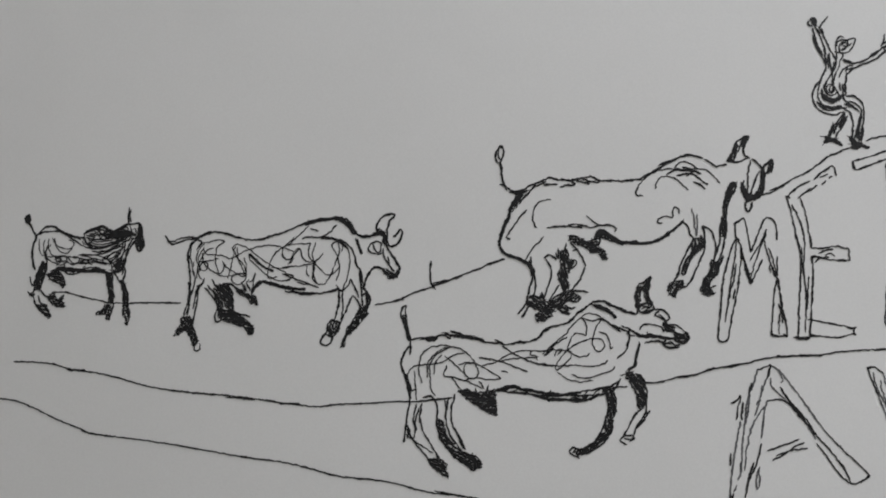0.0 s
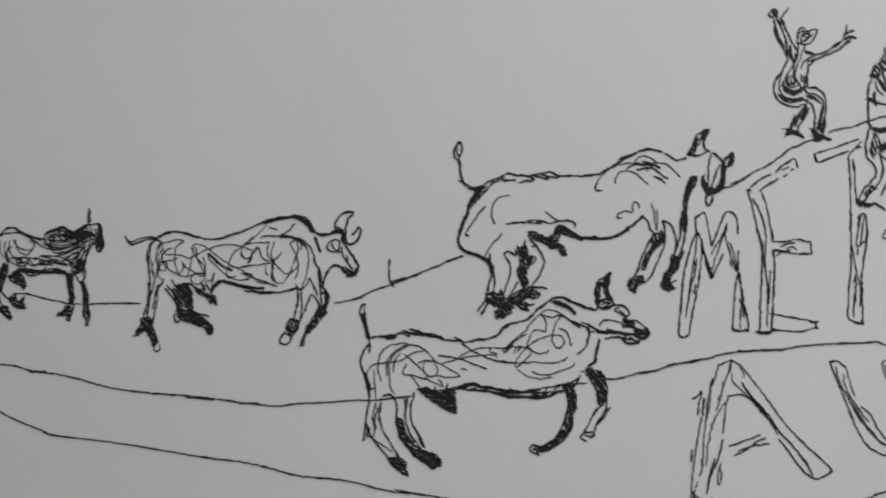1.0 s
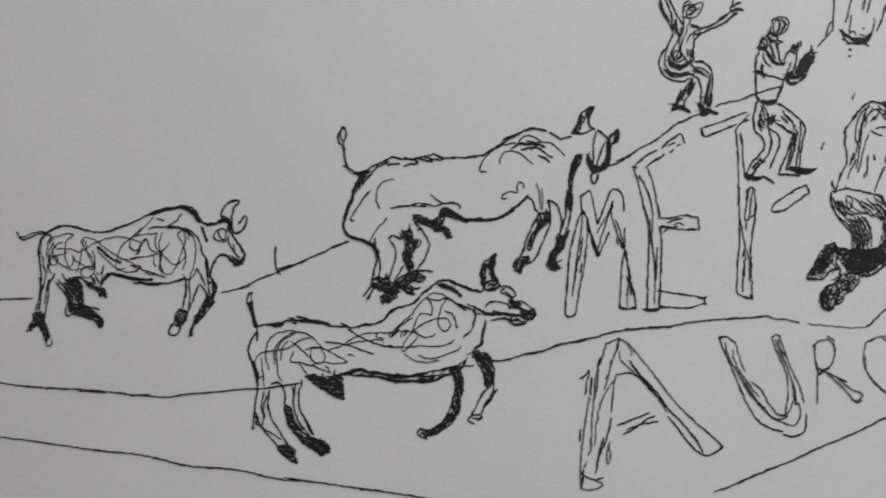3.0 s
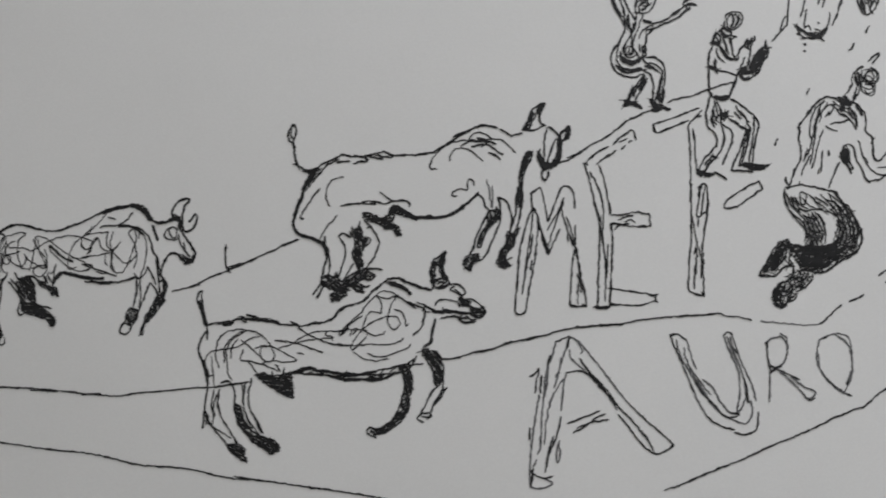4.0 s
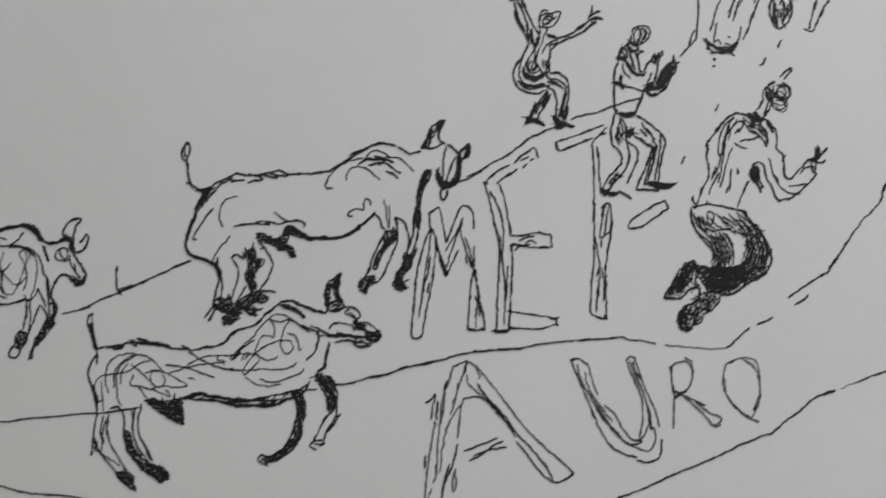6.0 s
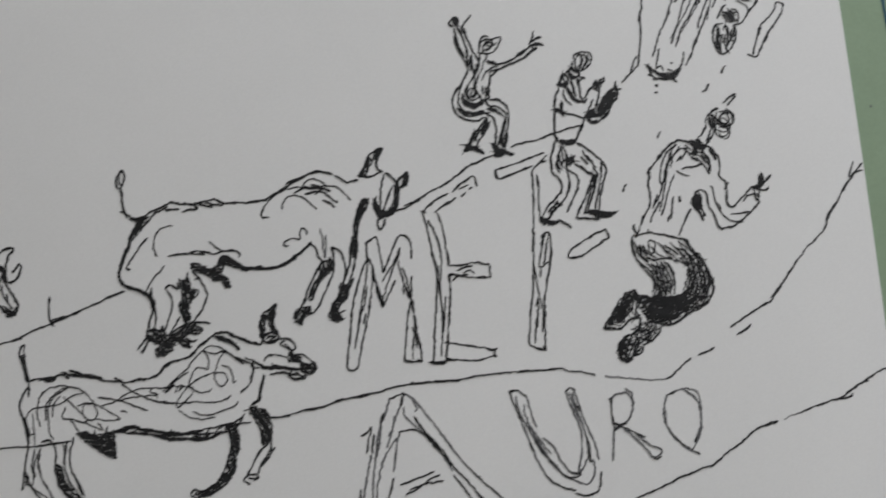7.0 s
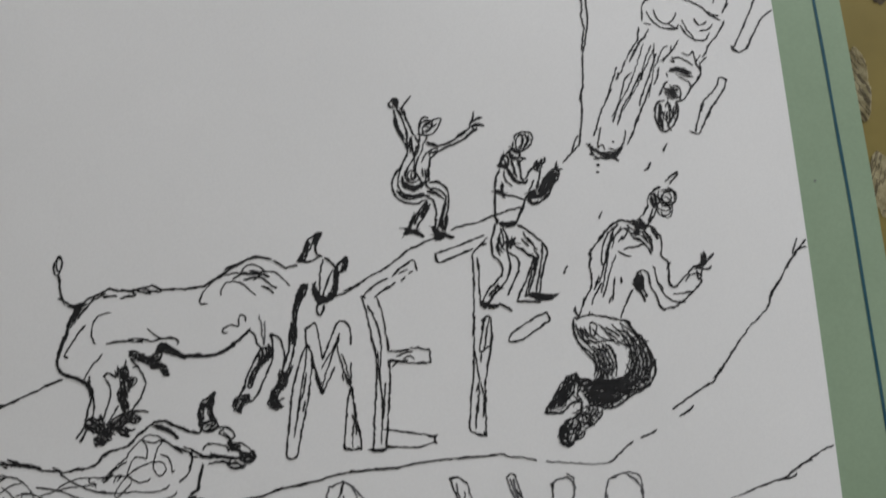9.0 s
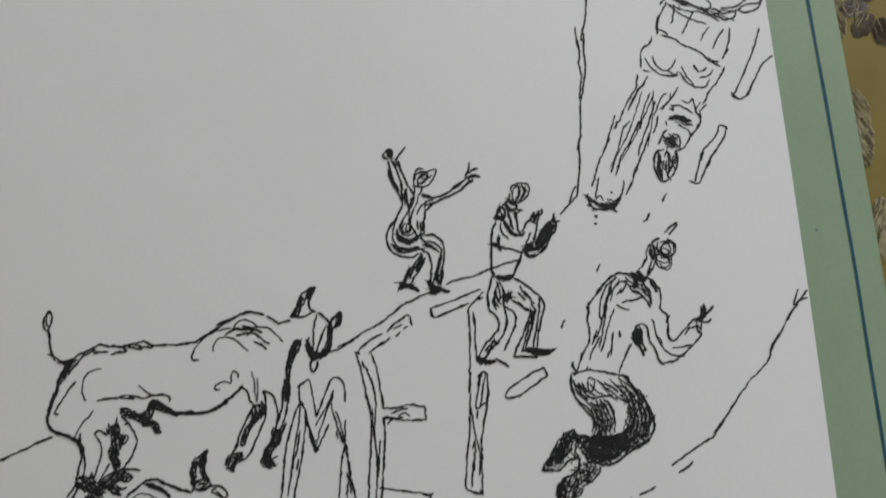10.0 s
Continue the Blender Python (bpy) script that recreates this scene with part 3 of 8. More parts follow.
# bull drawn in black pen with scribbled flank and curved horns
pen.line(0.49, (-46.44, 12.97), (-45.17, 13.77), (-43.24, 14.05), (-41.09, 13.71), (-38.94, 13.07), (-36.81, 12.53), (-34.71, 12.61), (-32.64, 13.19), (-30.57, 13.77), (-28.52, 14.56), (-26.47, 15.34), (-24.42, 15.92), (-22.38, 16.20), (-20.55, 16.17), (-19.11, 15.55), (-17.88, 14.43), (-17.06, 13.22), (-15.74, 13.00), (-14.24, 13.09), (-13.04, 13.38))
pen.line(0.70, (-21.36, 16.28), (-19.83, 15.86), (-18.70, 15.04), (-17.77, 14.03))
pen.line(0.59, (-26.47, 15.24), (-23.91, 15.91), (-21.36, 15.98))
pen.line(0.87, (-14.24, 13.19), (-12.84, 13.58), (-12.23, 13.17))
pen.line(0.70, (-12.23, 13.17), (-12.22, 11.77))
pen.line(0.49, (-12.02, 11.57), (-11.21, 10.18), (-10.20, 8.59), (-9.60, 7.20), (-9.79, 6.22), (-10.78, 5.73), (-11.77, 6.22), (-12.58, 7.21), (-13.78, 7.42), (-14.96, 6.43), (-15.55, 4.85), (-15.83, 3.67))
pen.line(0.38, (-12.41, 10.78), (-12.20, 9.29), (-11.19, 7.60), (-10.39, 6.81))
pen.line(0.38, (-11.60, 9.29), (-11.19, 8.00))
pen.line(0.49, (-11.78, 7.21), (-11.18, 6.62), (-10.38, 6.22))
pen.line(0.31, (-14.02, 11.99), (-14.62, 11.60), (-15.01, 10.80), (-14.40, 10.00), (-13.40, 9.79), (-12.60, 9.99))
pen.line(0.31, (-14.22, 11.59), (-13.81, 10.39), (-13.01, 10.19), (-12.72, 11.58), (-13.42, 11.98), (-14.22, 11.79))
pen.line(0.54, (-15.84, 4.07), (-15.22, 2.88), (-15.11, 1.41), (-15.59, -0.06))
pen.line(0.38, (-16.38, 7.33), (-16.16, 5.84), (-15.84, 4.36))
pen.line(0.29, (-17.19, 7.83), (-16.37, 7.03))
pen.line(0.38, (-17.25, 12.62), (-16.83, 11.21), (-16.21, 9.81))
pen.line(0.54, (-35.72, 3.73), (-34.71, 4.93), (-33.46, 4.92), (-31.37, 4.31), (-29.82, 4.01), (-27.76, 3.70), (-26.23, 3.80))
pen.line(0.59, (-32.94, 4.92), (-30.34, 4.21), (-27.76, 3.70))
pen.line(0.49, (-29.80, 3.31), (-27.24, 3.10), (-24.18, 2.90), (-22.16, 3.19), (-20.15, 3.78))
pen.line(0.43, (-46.65, 12.77), (-47.69, 11.75), (-48.07, 10.31), (-47.88, 8.05), (-47.56, 5.50), (-47.58, 2.95), (-47.61, 0.93), (-48.09, -0.69))
drawn = pen.put("bull", sheet, "bull drawn in black pen with scribbled flank and curved horns")

pen.line(0.24, (-45.14, 11.96), (-46.18, 10.77), (-46.47, 9.07), (-45.70, 7.53), (-44.78, 7.01), (-44.28, 8.02), (-44.84, 8.71), (-45.72, 8.04), (-46.01, 6.34), (-45.26, 5.48))
pen.line(0.24, (-46.54, 10.78), (-45.68, 11.96), (-43.90, 12.28), (-42.12, 12.60), (-41.33, 12.25), (-42.44, 11.58), (-42.91, 9.71), (-42.67, 7.67), (-41.92, 6.48), (-41.25, 7.66), (-41.44, 8.34))
pen.line(0.24, (-45.29, 11.10), (-44.53, 10.07), (-42.74, 9.88), (-41.31, 9.69), (-40.06, 9.17), (-38.15, 10.17), (-36.07, 11.00), (-33.98, 11.48), (-31.90, 11.46), (-29.81, 10.93), (-28.42, 10.25))
pen.line(0.24, (-45.44, 10.25), (-45.20, 8.71), (-43.90, 7.34), (-41.90, 6.14), (-40.14, 6.13), (-38.39, 6.46), (-37.33, 6.45))
pen.line(0.24, (-43.32, 11.08), (-44.56, 10.75), (-45.59, 9.40), (-46.23, 7.36), (-46.35, 5.66))
pen.line(0.24, (-45.74, 8.72), (-44.13, 8.87), (-42.36, 9.20))
pen.line(0.24, (-41.63, 8.68), (-40.53, 7.48), (-39.45, 6.80), (-37.67, 5.95), (-36.98, 6.28), (-37.52, 6.79), (-37.85, 6.29))
pen.line(0.24, (-39.77, 11.21), (-39.25, 11.71), (-37.84, 11.52), (-36.41, 10.66), (-34.62, 9.29), (-32.50, 7.93), (-30.75, 7.08), (-28.32, 5.73))
pen.line(0.24, (-39.77, 11.21), (-38.83, 9.33), (-37.89, 7.63), (-37.15, 6.11))
pen.line(0.24, (-39.24, 11.37), (-39.70, 9.00), (-40.00, 7.31), (-40.47, 5.63))
pen.line(0.24, (-38.88, 11.20), (-38.65, 9.33), (-37.55, 7.97), (-37.05, 6.28), (-37.64, 4.94), (-38.68, 4.54), (-39.76, 5.29), (-39.44, 6.30))
pen.line(0.24, (-37.59, 9.32), (-37.02, 7.63), (-37.15, 6.28))
pen.line(0.24, (-35.42, 6.61), (-35.90, 5.27), (-36.42, 4.93))
pen.line(0.24, (-36.74, 9.99), (-36.36, 8.97), (-34.57, 7.27), (-32.80, 5.92), (-31.05, 5.24), (-29.34, 5.40), (-28.33, 6.07), (-29.36, 6.40))
pen.line(0.24, (-33.15, 6.26), (-32.85, 7.93), (-32.20, 9.61), (-30.85, 10.94), (-29.14, 11.77), (-28.48, 12.94))
pen.line(0.24, (-33.15, 6.26), (-32.79, 5.59), (-31.41, 5.91))
pen.line(0.24, (-32.49, 7.59), (-30.42, 7.41), (-28.36, 7.73))
pen.line(0.24, (-30.33, 11.10), (-30.47, 9.59), (-29.42, 8.91), (-28.40, 9.58))
pen.line(0.24, (-29.06, 8.24), (-28.40, 9.24))
pen.line(0.24, (-47.14, 12.33), (-47.63, 11.13), (-47.68, 9.42), (-47.14, 7.71), (-47.00, 8.73))
pen.line(0.24, (-45.12, 11.27), (-46.13, 9.40), (-45.68, 7.02))
pen.line(0.36, (-36.56, 9.99), (-35.30, 8.62), (-33.53, 7.43), (-32.13, 6.92), (-33.88, 7.77), (-35.67, 9.30), (-36.39, 10.05))
pen.line(0.24, (-30.50, 10.77), (-29.66, 11.77), (-28.13, 12.76), (-27.12, 13.60), (-25.78, 14.93))
pen.line(0.24, (-30.48, 9.93), (-29.76, 8.92), (-28.91, 9.08), (-28.41, 10.08), (-27.40, 10.91), (-26.68, 9.23), (-25.30, 8.38), (-23.95, 9.04), (-23.12, 10.03))
pen.line(0.24, (-29.48, 11.60), (-27.42, 11.75), (-25.37, 11.73))
pen.line(0.24, (-29.40, 8.08), (-28.24, 9.91), (-27.33, 10.91))
pen.line(0.24, (-25.37, 11.89), (-25.68, 10.22), (-25.31, 8.88), (-24.45, 8.54))
pen.line(0.24, (-24.52, 11.89), (-25.00, 10.22), (-24.80, 8.71), (-23.58, 7.20), (-22.21, 6.20), (-20.87, 6.69), (-20.21, 7.85), (-20.57, 9.51), (-21.10, 10.52), (-21.55, 11.52), (-20.61, 12.01), (-19.59, 11.34), (-19.74, 10.34))
pen.line(0.24, (-23.51, 12.55), (-21.64, 12.53), (-19.94, 12.01), (-18.74, 10.83), (-18.27, 8.83), (-18.51, 6.52), (-18.99, 4.87), (-19.64, 3.22))
pen.line(0.24, (-20.45, 12.18), (-20.25, 10.18), (-20.89, 8.19), (-21.70, 6.20), (-22.69, 4.71), (-24.04, 4.55), (-24.84, 5.55), (-24.77, 7.21), (-24.28, 8.54))
pen.line(0.24, (-20.05, 8.18), (-20.19, 6.52), (-20.67, 5.20))
pen.line(0.24, (-30.42, 7.58), (-28.36, 7.73), (-25.63, 8.05), (-24.28, 8.54))
pen.line(0.24, (-25.97, 7.89), (-25.95, 6.55), (-25.59, 5.89))
pen.line(0.24, (-30.36, 5.24), (-28.99, 5.24))
pen.line(0.24, (-27.62, 4.90), (-25.56, 4.39))
pen.line(0.24, (-16.51, 7.17), (-16.17, 6.67))
pen.line(0.33, (-26.93, 12.58), (-26.08, 12.91), (-23.68, 12.88), (-22.00, 13.70), (-20.83, 15.03))
pen.line(0.33, (-23.51, 12.55), (-22.32, 12.87), (-20.62, 12.52), (-18.92, 11.67), (-17.55, 9.82), (-17.19, 8.16), (-16.68, 7.33))
pen.line(0.33, (-30.39, 6.41), (-28.31, 5.57), (-26.25, 4.89), (-23.86, 3.96))
pen.line(0.33, (-25.42, 14.42), (-24.04, 13.90))
pen.line(0.33, (-16.91, 12.48), (-16.56, 11.15), (-16.04, 9.98))
pen.line(0.42, (-24.79, 8.21), (-24.75, 6.21), (-24.21, 4.72))
pen.line(0.42, (-21.47, 12.53), (-19.94, 11.91), (-18.74, 10.83))
pen.line(0.52, (-23.74, 15.91), (-21.70, 16.22), (-20.00, 15.93), (-18.63, 15.01), (-17.26, 13.49))
pen.line(0.52, (-30.34, 4.24), (-28.28, 3.84), (-26.23, 3.63))
pen.line(0.52, (-17.09, 13.32), (-15.57, 12.80), (-13.57, 13.28), (-12.24, 13.77))
pen.line(0.40, (-16.51, 7.17), (-16.28, 4.86), (-16.06, 2.89))
pen.line(0.40, (-20.15, 3.72), (-20.06, 2.23), (-20.36, 0.26))
pen.line(0.40, (-46.61, 12.66), (-47.56, 12.09), (-48.09, 10.79), (-48.18, 9.43), (-47.81, 7.37))
pen.line(0.40, (-46.98, 12.84), (-45.69, 12.31), (-46.20, 11.29))
pen.line(0.40, (-47.61, 5.67), (-47.71, 3.63), (-47.87, 1.26))
pen.line(0.46, (-47.53, 13.02), (-46.62, 12.83), (-45.91, 13.17), (-44.67, 13.77), (-42.89, 14.08))
pen.put("shading", drawn)

pen.line(0.40, (-52.66, 13.55), (-52.19, 12.75), (-51.68, 12.05), (-50.94, 11.93), (-49.68, 12.36), (-48.24, 12.79), (-46.43, 12.66))
pen.line(0.46, (-52.24, 12.40), (-50.97, 12.55), (-50.07, 12.95), (-48.62, 13.21), (-47.35, 13.12), (-46.25, 12.83))
pen.put("tail", drawn)

pen.line(0.49, (-13.74, 13.98), (-13.46, 15.18), (-12.66, 16.18), (-11.47, 16.77), (-10.36, 16.75))
pen.line(0.49, (-10.36, 16.55), (-11.25, 15.56), (-11.64, 14.16), (-11.73, 12.77))
pen.put("horn", drawn)

pen.line(0.49, (-11.72, 11.97), (-11.22, 11.17), (-10.22, 11.36), (-9.43, 12.35), (-9.04, 13.54), (-9.45, 14.14), (-9.94, 13.35), (-10.53, 12.76))
pen.put("horn", drawn)

pen.line(0.36, (-47.24, 7.54), (-46.71, 5.66), (-46.84, 4.31), (-47.41, 2.28), (-47.76, 0.25), (-47.89, -1.10))
pen.line(0.36, (-45.94, 4.30), (-46.43, 2.95), (-46.87, 0.25))
pen.line(0.30, (-47.63, 1.60), (-48.30, 0.25), (-48.61, -1.10))
pen.line(0.30, (-46.30, 4.30), (-45.23, 4.64), (-44.91, 5.65))
pen.line(0.42, (-45.25, 4.98), (-45.92, 3.79), (-46.09, 1.60), (-46.49, -0.42), (-46.95, -2.44))
pen.line(0.42, (-47.76, 4.99), (-47.68, 2.95), (-47.85, 0.76))
pen.line(0.36, (-45.40, -5.94), (-45.30, -6.94), (-45.89, -7.28), (-46.44, -6.78), (-46.12, -5.95))
pen.blacken(0.24, 144, (-49.14, -1.44), (-47.35, -1.26), (-46.76, -2.77), (-45.70, -5.61), (-46.64, -6.29), (-47.42, -4.45), (-48.35, -3.45), (-49.40, -4.30), (-50.28, -4.64), (-49.61, -3.29), (-48.92, -2.45))
pen.put("leg", drawn)

pen.line(0.42, (-44.75, 3.96), (-43.38, 2.61), (-42.16, 0.92))
pen.line(0.42, (-44.26, 4.46), (-42.86, 2.94), (-41.93, 1.59))
pen.line(0.42, (-43.48, 5.47), (-42.92, 4.63), (-41.81, 3.27))
pen.line(0.42, (-42.42, 0.25), (-42.73, -1.09), (-42.34, -2.09), (-41.47, -1.75))
pen.line(0.45, (-39.23, -0.41), (-37.82, -0.74), (-36.25, -1.24))
pen.line(0.45, (-36.21, -2.40), (-35.50, -3.23), (-35.82, -4.22), (-36.52, -4.06))
pen.blacken(0.23, 128, (-42.56, 4.46), (-40.45, 4.78), (-39.51, 2.93), (-39.25, 0.25), (-40.47, -0.08), (-41.05, 1.59), (-41.60, 2.27))
pen.blacken(0.23, 172, (-42.07, 0.25), (-39.24, -0.25), (-36.04, -2.40), (-35.50, -3.23), (-36.17, -4.12), (-36.89, -3.23), (-39.17, -2.41), (-41.30, -1.75), (-42.09, -1.09))
pen.blacken(0.23, 121, (-42.89, 3.78), (-41.61, 2.60), (-41.29, 0.25), (-42.24, 0.09))
pen.put("leg", drawn)

pen.line(0.50, (-41.33, 4.79), (-39.91, 4.61), (-38.66, 3.77), (-37.41, 2.93), (-36.16, 2.09), (-34.74, 0.92))
pen.line(0.36, (-35.42, 6.61), (-35.72, 4.93), (-36.02, 3.26), (-35.82, 2.26))
pen.line(0.36, (-35.84, 3.09), (-35.17, 4.09), (-34.15, 4.86))
pen.line(0.36, (-36.61, 5.44), (-36.93, 4.60), (-36.20, 3.43))
pen.line(0.28, (-37.45, 4.60), (-36.89, 3.26))
pen.line(0.28, (-37.99, 4.94), (-37.18, 3.43))
pen.blacken(0.26, 164, (-39.37, 4.28), (-37.60, 3.43), (-36.00, 2.42), (-35.13, 2.42), (-34.67, 0.92), (-35.44, 1.25), (-36.14, 1.26), (-36.86, 2.26), (-38.28, 2.93))
pen.put("udder", drawn)

pen.line(0.42, (-20.15, 3.55), (-20.12, 1.90), (-20.43, -0.06), (-21.07, -2.03))
pen.line(0.42, (-17.79, 2.56), (-18.60, 0.59), (-19.40, -1.37), (-20.05, -2.68))
pen.line(0.34, (-19.48, 3.71), (-19.52, 2.23), (-19.43, 0.26), (-19.73, -1.70))
pen.line(0.34, (-20.66, 4.38), (-20.08, 3.55), (-19.31, 3.55), (-18.48, 4.53), (-18.16, 5.36))
pen.line(0.48, (-22.38, -3.99), (-23.20, -4.98), (-23.19, -5.79), (-22.34, -6.11), (-21.51, -5.62), (-21.29, -4.64), (-22.04, -4.32))
pen.blacken(0.23, 75, (-21.57, -1.70), (-19.90, -2.03), (-20.04, -3.33), (-21.19, -4.64), (-22.38, -3.99), (-22.06, -2.69))
pen.put("leg", drawn)

pen.line(0.42, (-16.51, 7.17), (-16.31, 4.86), (-16.12, 2.89), (-15.93, 0.76))
pen.line(0.42, (-15.46, 3.21), (-14.72, 2.23), (-14.71, 1.25), (-15.43, -0.06))
pen.line(0.34, (-17.62, 2.56), (-16.77, 1.57), (-16.26, 0.59), (-16.58, -0.71))
pen.line(0.34, (-18.16, 5.36), (-17.30, 3.87), (-16.62, 2.23))
pen.line(0.34, (-15.95, 2.56), (-15.46, 2.88), (-15.12, 2.39))
pen.blacken(0.23, 76, (-16.43, 0.43), (-15.10, 0.76), (-15.09, -0.71), (-16.72, -2.67), (-18.04, -3.98), (-18.86, -4.63), (-19.00, -6.25), (-19.60, -6.32), (-19.35, -4.96), (-18.38, -3.00), (-17.24, -1.37))
pen.put("leg", drawn)

pen.blacken(0.27, 157, (-21.03, 16.55), (-20.01, 16.47), (-18.64, 15.68), (-17.10, 13.65), (-17.60, 13.49), (-18.97, 15.01), (-20.34, 15.87))
pen.blacken(0.24, 140, (-13.58, 14.12), (-12.58, 13.94), (-11.63, 12.77), (-11.89, 11.61), (-12.39, 11.78), (-12.23, 12.94), (-13.40, 13.28))
pen.blacken(0.24, 3, (-12.35, 7.31), (-11.51, 6.32), (-10.35, 5.99), (-9.70, 7.14), (-9.85, 5.66), (-11.17, 5.50), (-12.17, 6.32))
pen.put("dark_hatching", drawn)

# large leaping bull drawn in bare black outline with dark hooves
pen.line(0.49, (9.62, 20.56), (10.50, 20.35), (11.08, 20.05))
pen.line(0.59, (11.97, 20.54), (10.68, 19.05), (9.79, 17.57), (9.48, 16.08), (8.79, 14.60), (8.19, 12.83), (7.88, 11.65))
pen.line(0.49, (11.28, 19.55), (10.28, 18.36), (9.68, 16.77))
pen.line(0.43, (11.97, 20.04), (10.97, 18.55), (10.08, 17.07))
pen.line(0.43, (10.01, 20.55), (11.28, 20.34), (12.46, 20.73))
pen.line(0.49, (10.09, 18.56), (11.28, 20.04), (12.47, 21.03), (13.95, 21.92), (15.42, 22.41), (16.60, 22.90), (18.36, 22.69), (19.83, 22.48), (21.29, 22.67), (22.77, 23.06), (24.04, 23.06), (25.20, 22.55), (27.15, 22.45), (29.10, 22.34), (31.06, 22.53), (32.53, 22.63))
pen.line(0.43, (11.27, 18.55), (12.65, 19.93), (13.94, 21.32), (16.01, 22.31))
pen.line(0.49, (15.71, 21.71), (16.98, 21.80), (17.96, 21.79))
pen.line(0.49, (18.53, 21.29), (19.52, 21.68), (20.30, 21.58))
pen.line(0.38, (19.83, 22.68), (21.09, 21.97), (20.30, 21.48))
pen.line(0.38, (21.29, 22.47), (22.75, 22.07), (23.52, 21.86))
pen.line(0.38, (22.27, 22.67), (23.73, 22.36), (24.99, 22.16), (25.39, 22.45))
pen.line(0.49, (32.23, 22.63), (33.62, 23.43), (35.02, 24.22), (36.52, 25.22), (38.02, 26.02), (39.52, 26.73), (41.00, 26.93), (42.47, 26.63), (43.25, 26.43))
pen.line(0.59, (35.84, 25.22), (37.03, 25.62), (38.61, 26.12))
pen.line(0.43, (43.63, 26.13), (44.69, 25.63), (45.45, 24.93), (46.35, 25.13), (47.35, 25.34))
pen.line(0.54, (7.88, 11.65), (8.07, 10.66), (9.04, 9.68), (10.59, 9.09), (12.13, 8.40), (13.09, 7.32), (13.66, 6.54))
pen.line(0.59, (25.00, 13.55), (26.43, 12.76), (28.35, 11.78), (30.76, 11.49), (33.66, 11.58), (35.63, 12.36), (37.11, 13.34), (38.61, 14.52), (39.51, 15.31))
pen.line(0.65, (48.88, 21.95), (47.84, 20.85), (47.19, 19.46), (46.96, 18.47))
pen.line(0.49, (48.24, 20.95), (47.38, 19.26), (46.74, 17.88), (46.48, 16.50))
pen.line(0.38, (49.05, 21.45), (48.20, 19.96), (47.34, 18.27), (46.95, 16.01), (47.05, 13.55))
drawn = pen.put("bull", sheet, "large leaping bull drawn in bare black outline with dark hooves")

pen.line(0.28, (32.74, 19.85), (31.57, 19.95), (31.70, 20.94), (32.51, 22.23), (34.02, 23.43), (36.00, 24.32), (37.97, 24.52), (40.42, 24.42), (42.88, 24.53), (44.33, 23.93), (45.37, 22.93), (46.12, 22.04))
pen.line(0.28, (34.92, 21.04), (35.15, 22.23), (36.16, 23.12), (37.43, 23.12), (38.69, 22.63), (39.63, 21.63), (40.58, 20.84))
pen.line(0.28, (38.27, 24.62), (38.98, 25.42), (39.97, 25.72), (41.14, 25.42), (42.10, 24.72))
pen.line(0.49, (36.96, 23.52), (38.45, 24.22), (40.41, 24.22), (41.88, 24.02))
pen.line(0.43, (38.72, 23.42), (40.39, 23.62), (41.66, 23.43), (43.18, 22.23), (43.95, 21.74))
pen.line(0.49, (39.75, 24.82), (41.11, 24.42), (42.84, 23.63))
pen.line(0.49, (41.61, 22.23), (42.77, 21.63), (43.53, 21.04))
pen.line(0.38, (40.37, 23.22), (41.48, 23.92))
pen.line(0.28, (35.90, 15.01), (35.03, 15.21), (35.54, 15.90), (36.72, 16.19), (37.68, 15.90), (37.72, 17.08), (38.13, 17.77), (38.71, 17.47), (38.87, 16.68))
pen.line(0.28, (16.84, 19.11), (15.37, 19.02), (14.19, 17.94), (13.68, 16.35), (13.86, 14.77), (14.34, 14.28))
pen.line(0.38, (12.62, 17.35), (11.43, 16.07), (10.25, 14.40), (9.16, 12.63), (9.64, 12.23))
pen.line(0.38, (16.09, 14.17), (18.23, 14.46), (20.17, 14.45), (22.10, 14.15))
pen.line(0.38, (19.79, 14.75), (21.63, 14.74), (23.56, 14.34), (25.21, 14.53), (26.96, 14.63), (27.92, 14.14), (27.71, 13.55))
pen.line(0.28, (22.92, 16.31), (23.88, 15.42), (25.21, 14.53))
pen.line(0.28, (15.48, 12.60), (14.10, 11.23), (13.12, 10.06), (12.33, 8.69))
pen.grey(0.26, (41.09, 17.59), (41.38, 15.99), (41.50, 14.22), (41.62, 12.81))
pen.grey(0.26, (41.93, 16.52), (41.92, 14.22), (41.73, 12.81))
pen.put("shading", drawn)

pen.line(0.44, (8.11, 28.77), (7.47, 27.69), (7.32, 26.61), (7.74, 25.70), (8.37, 26.23), (8.74, 27.67), (8.53, 28.58), (8.11, 28.77))
pen.line(0.34, (7.93, 28.23), (7.75, 26.96), (8.02, 26.24))
pen.line(0.34, (7.99, 21.93), (8.58, 21.74), (9.28, 20.84))
pen.line(0.50, (8.09, 25.88), (8.36, 24.43), (8.42, 23.00), (8.93, 21.74), (9.80, 20.84))
pen.line(0.36, (9.80, 20.84), (10.85, 20.47), (12.07, 20.39))
pen.line(0.36, (10.15, 20.30), (10.85, 20.65), (12.26, 21.00))
pen.put("tail", drawn)

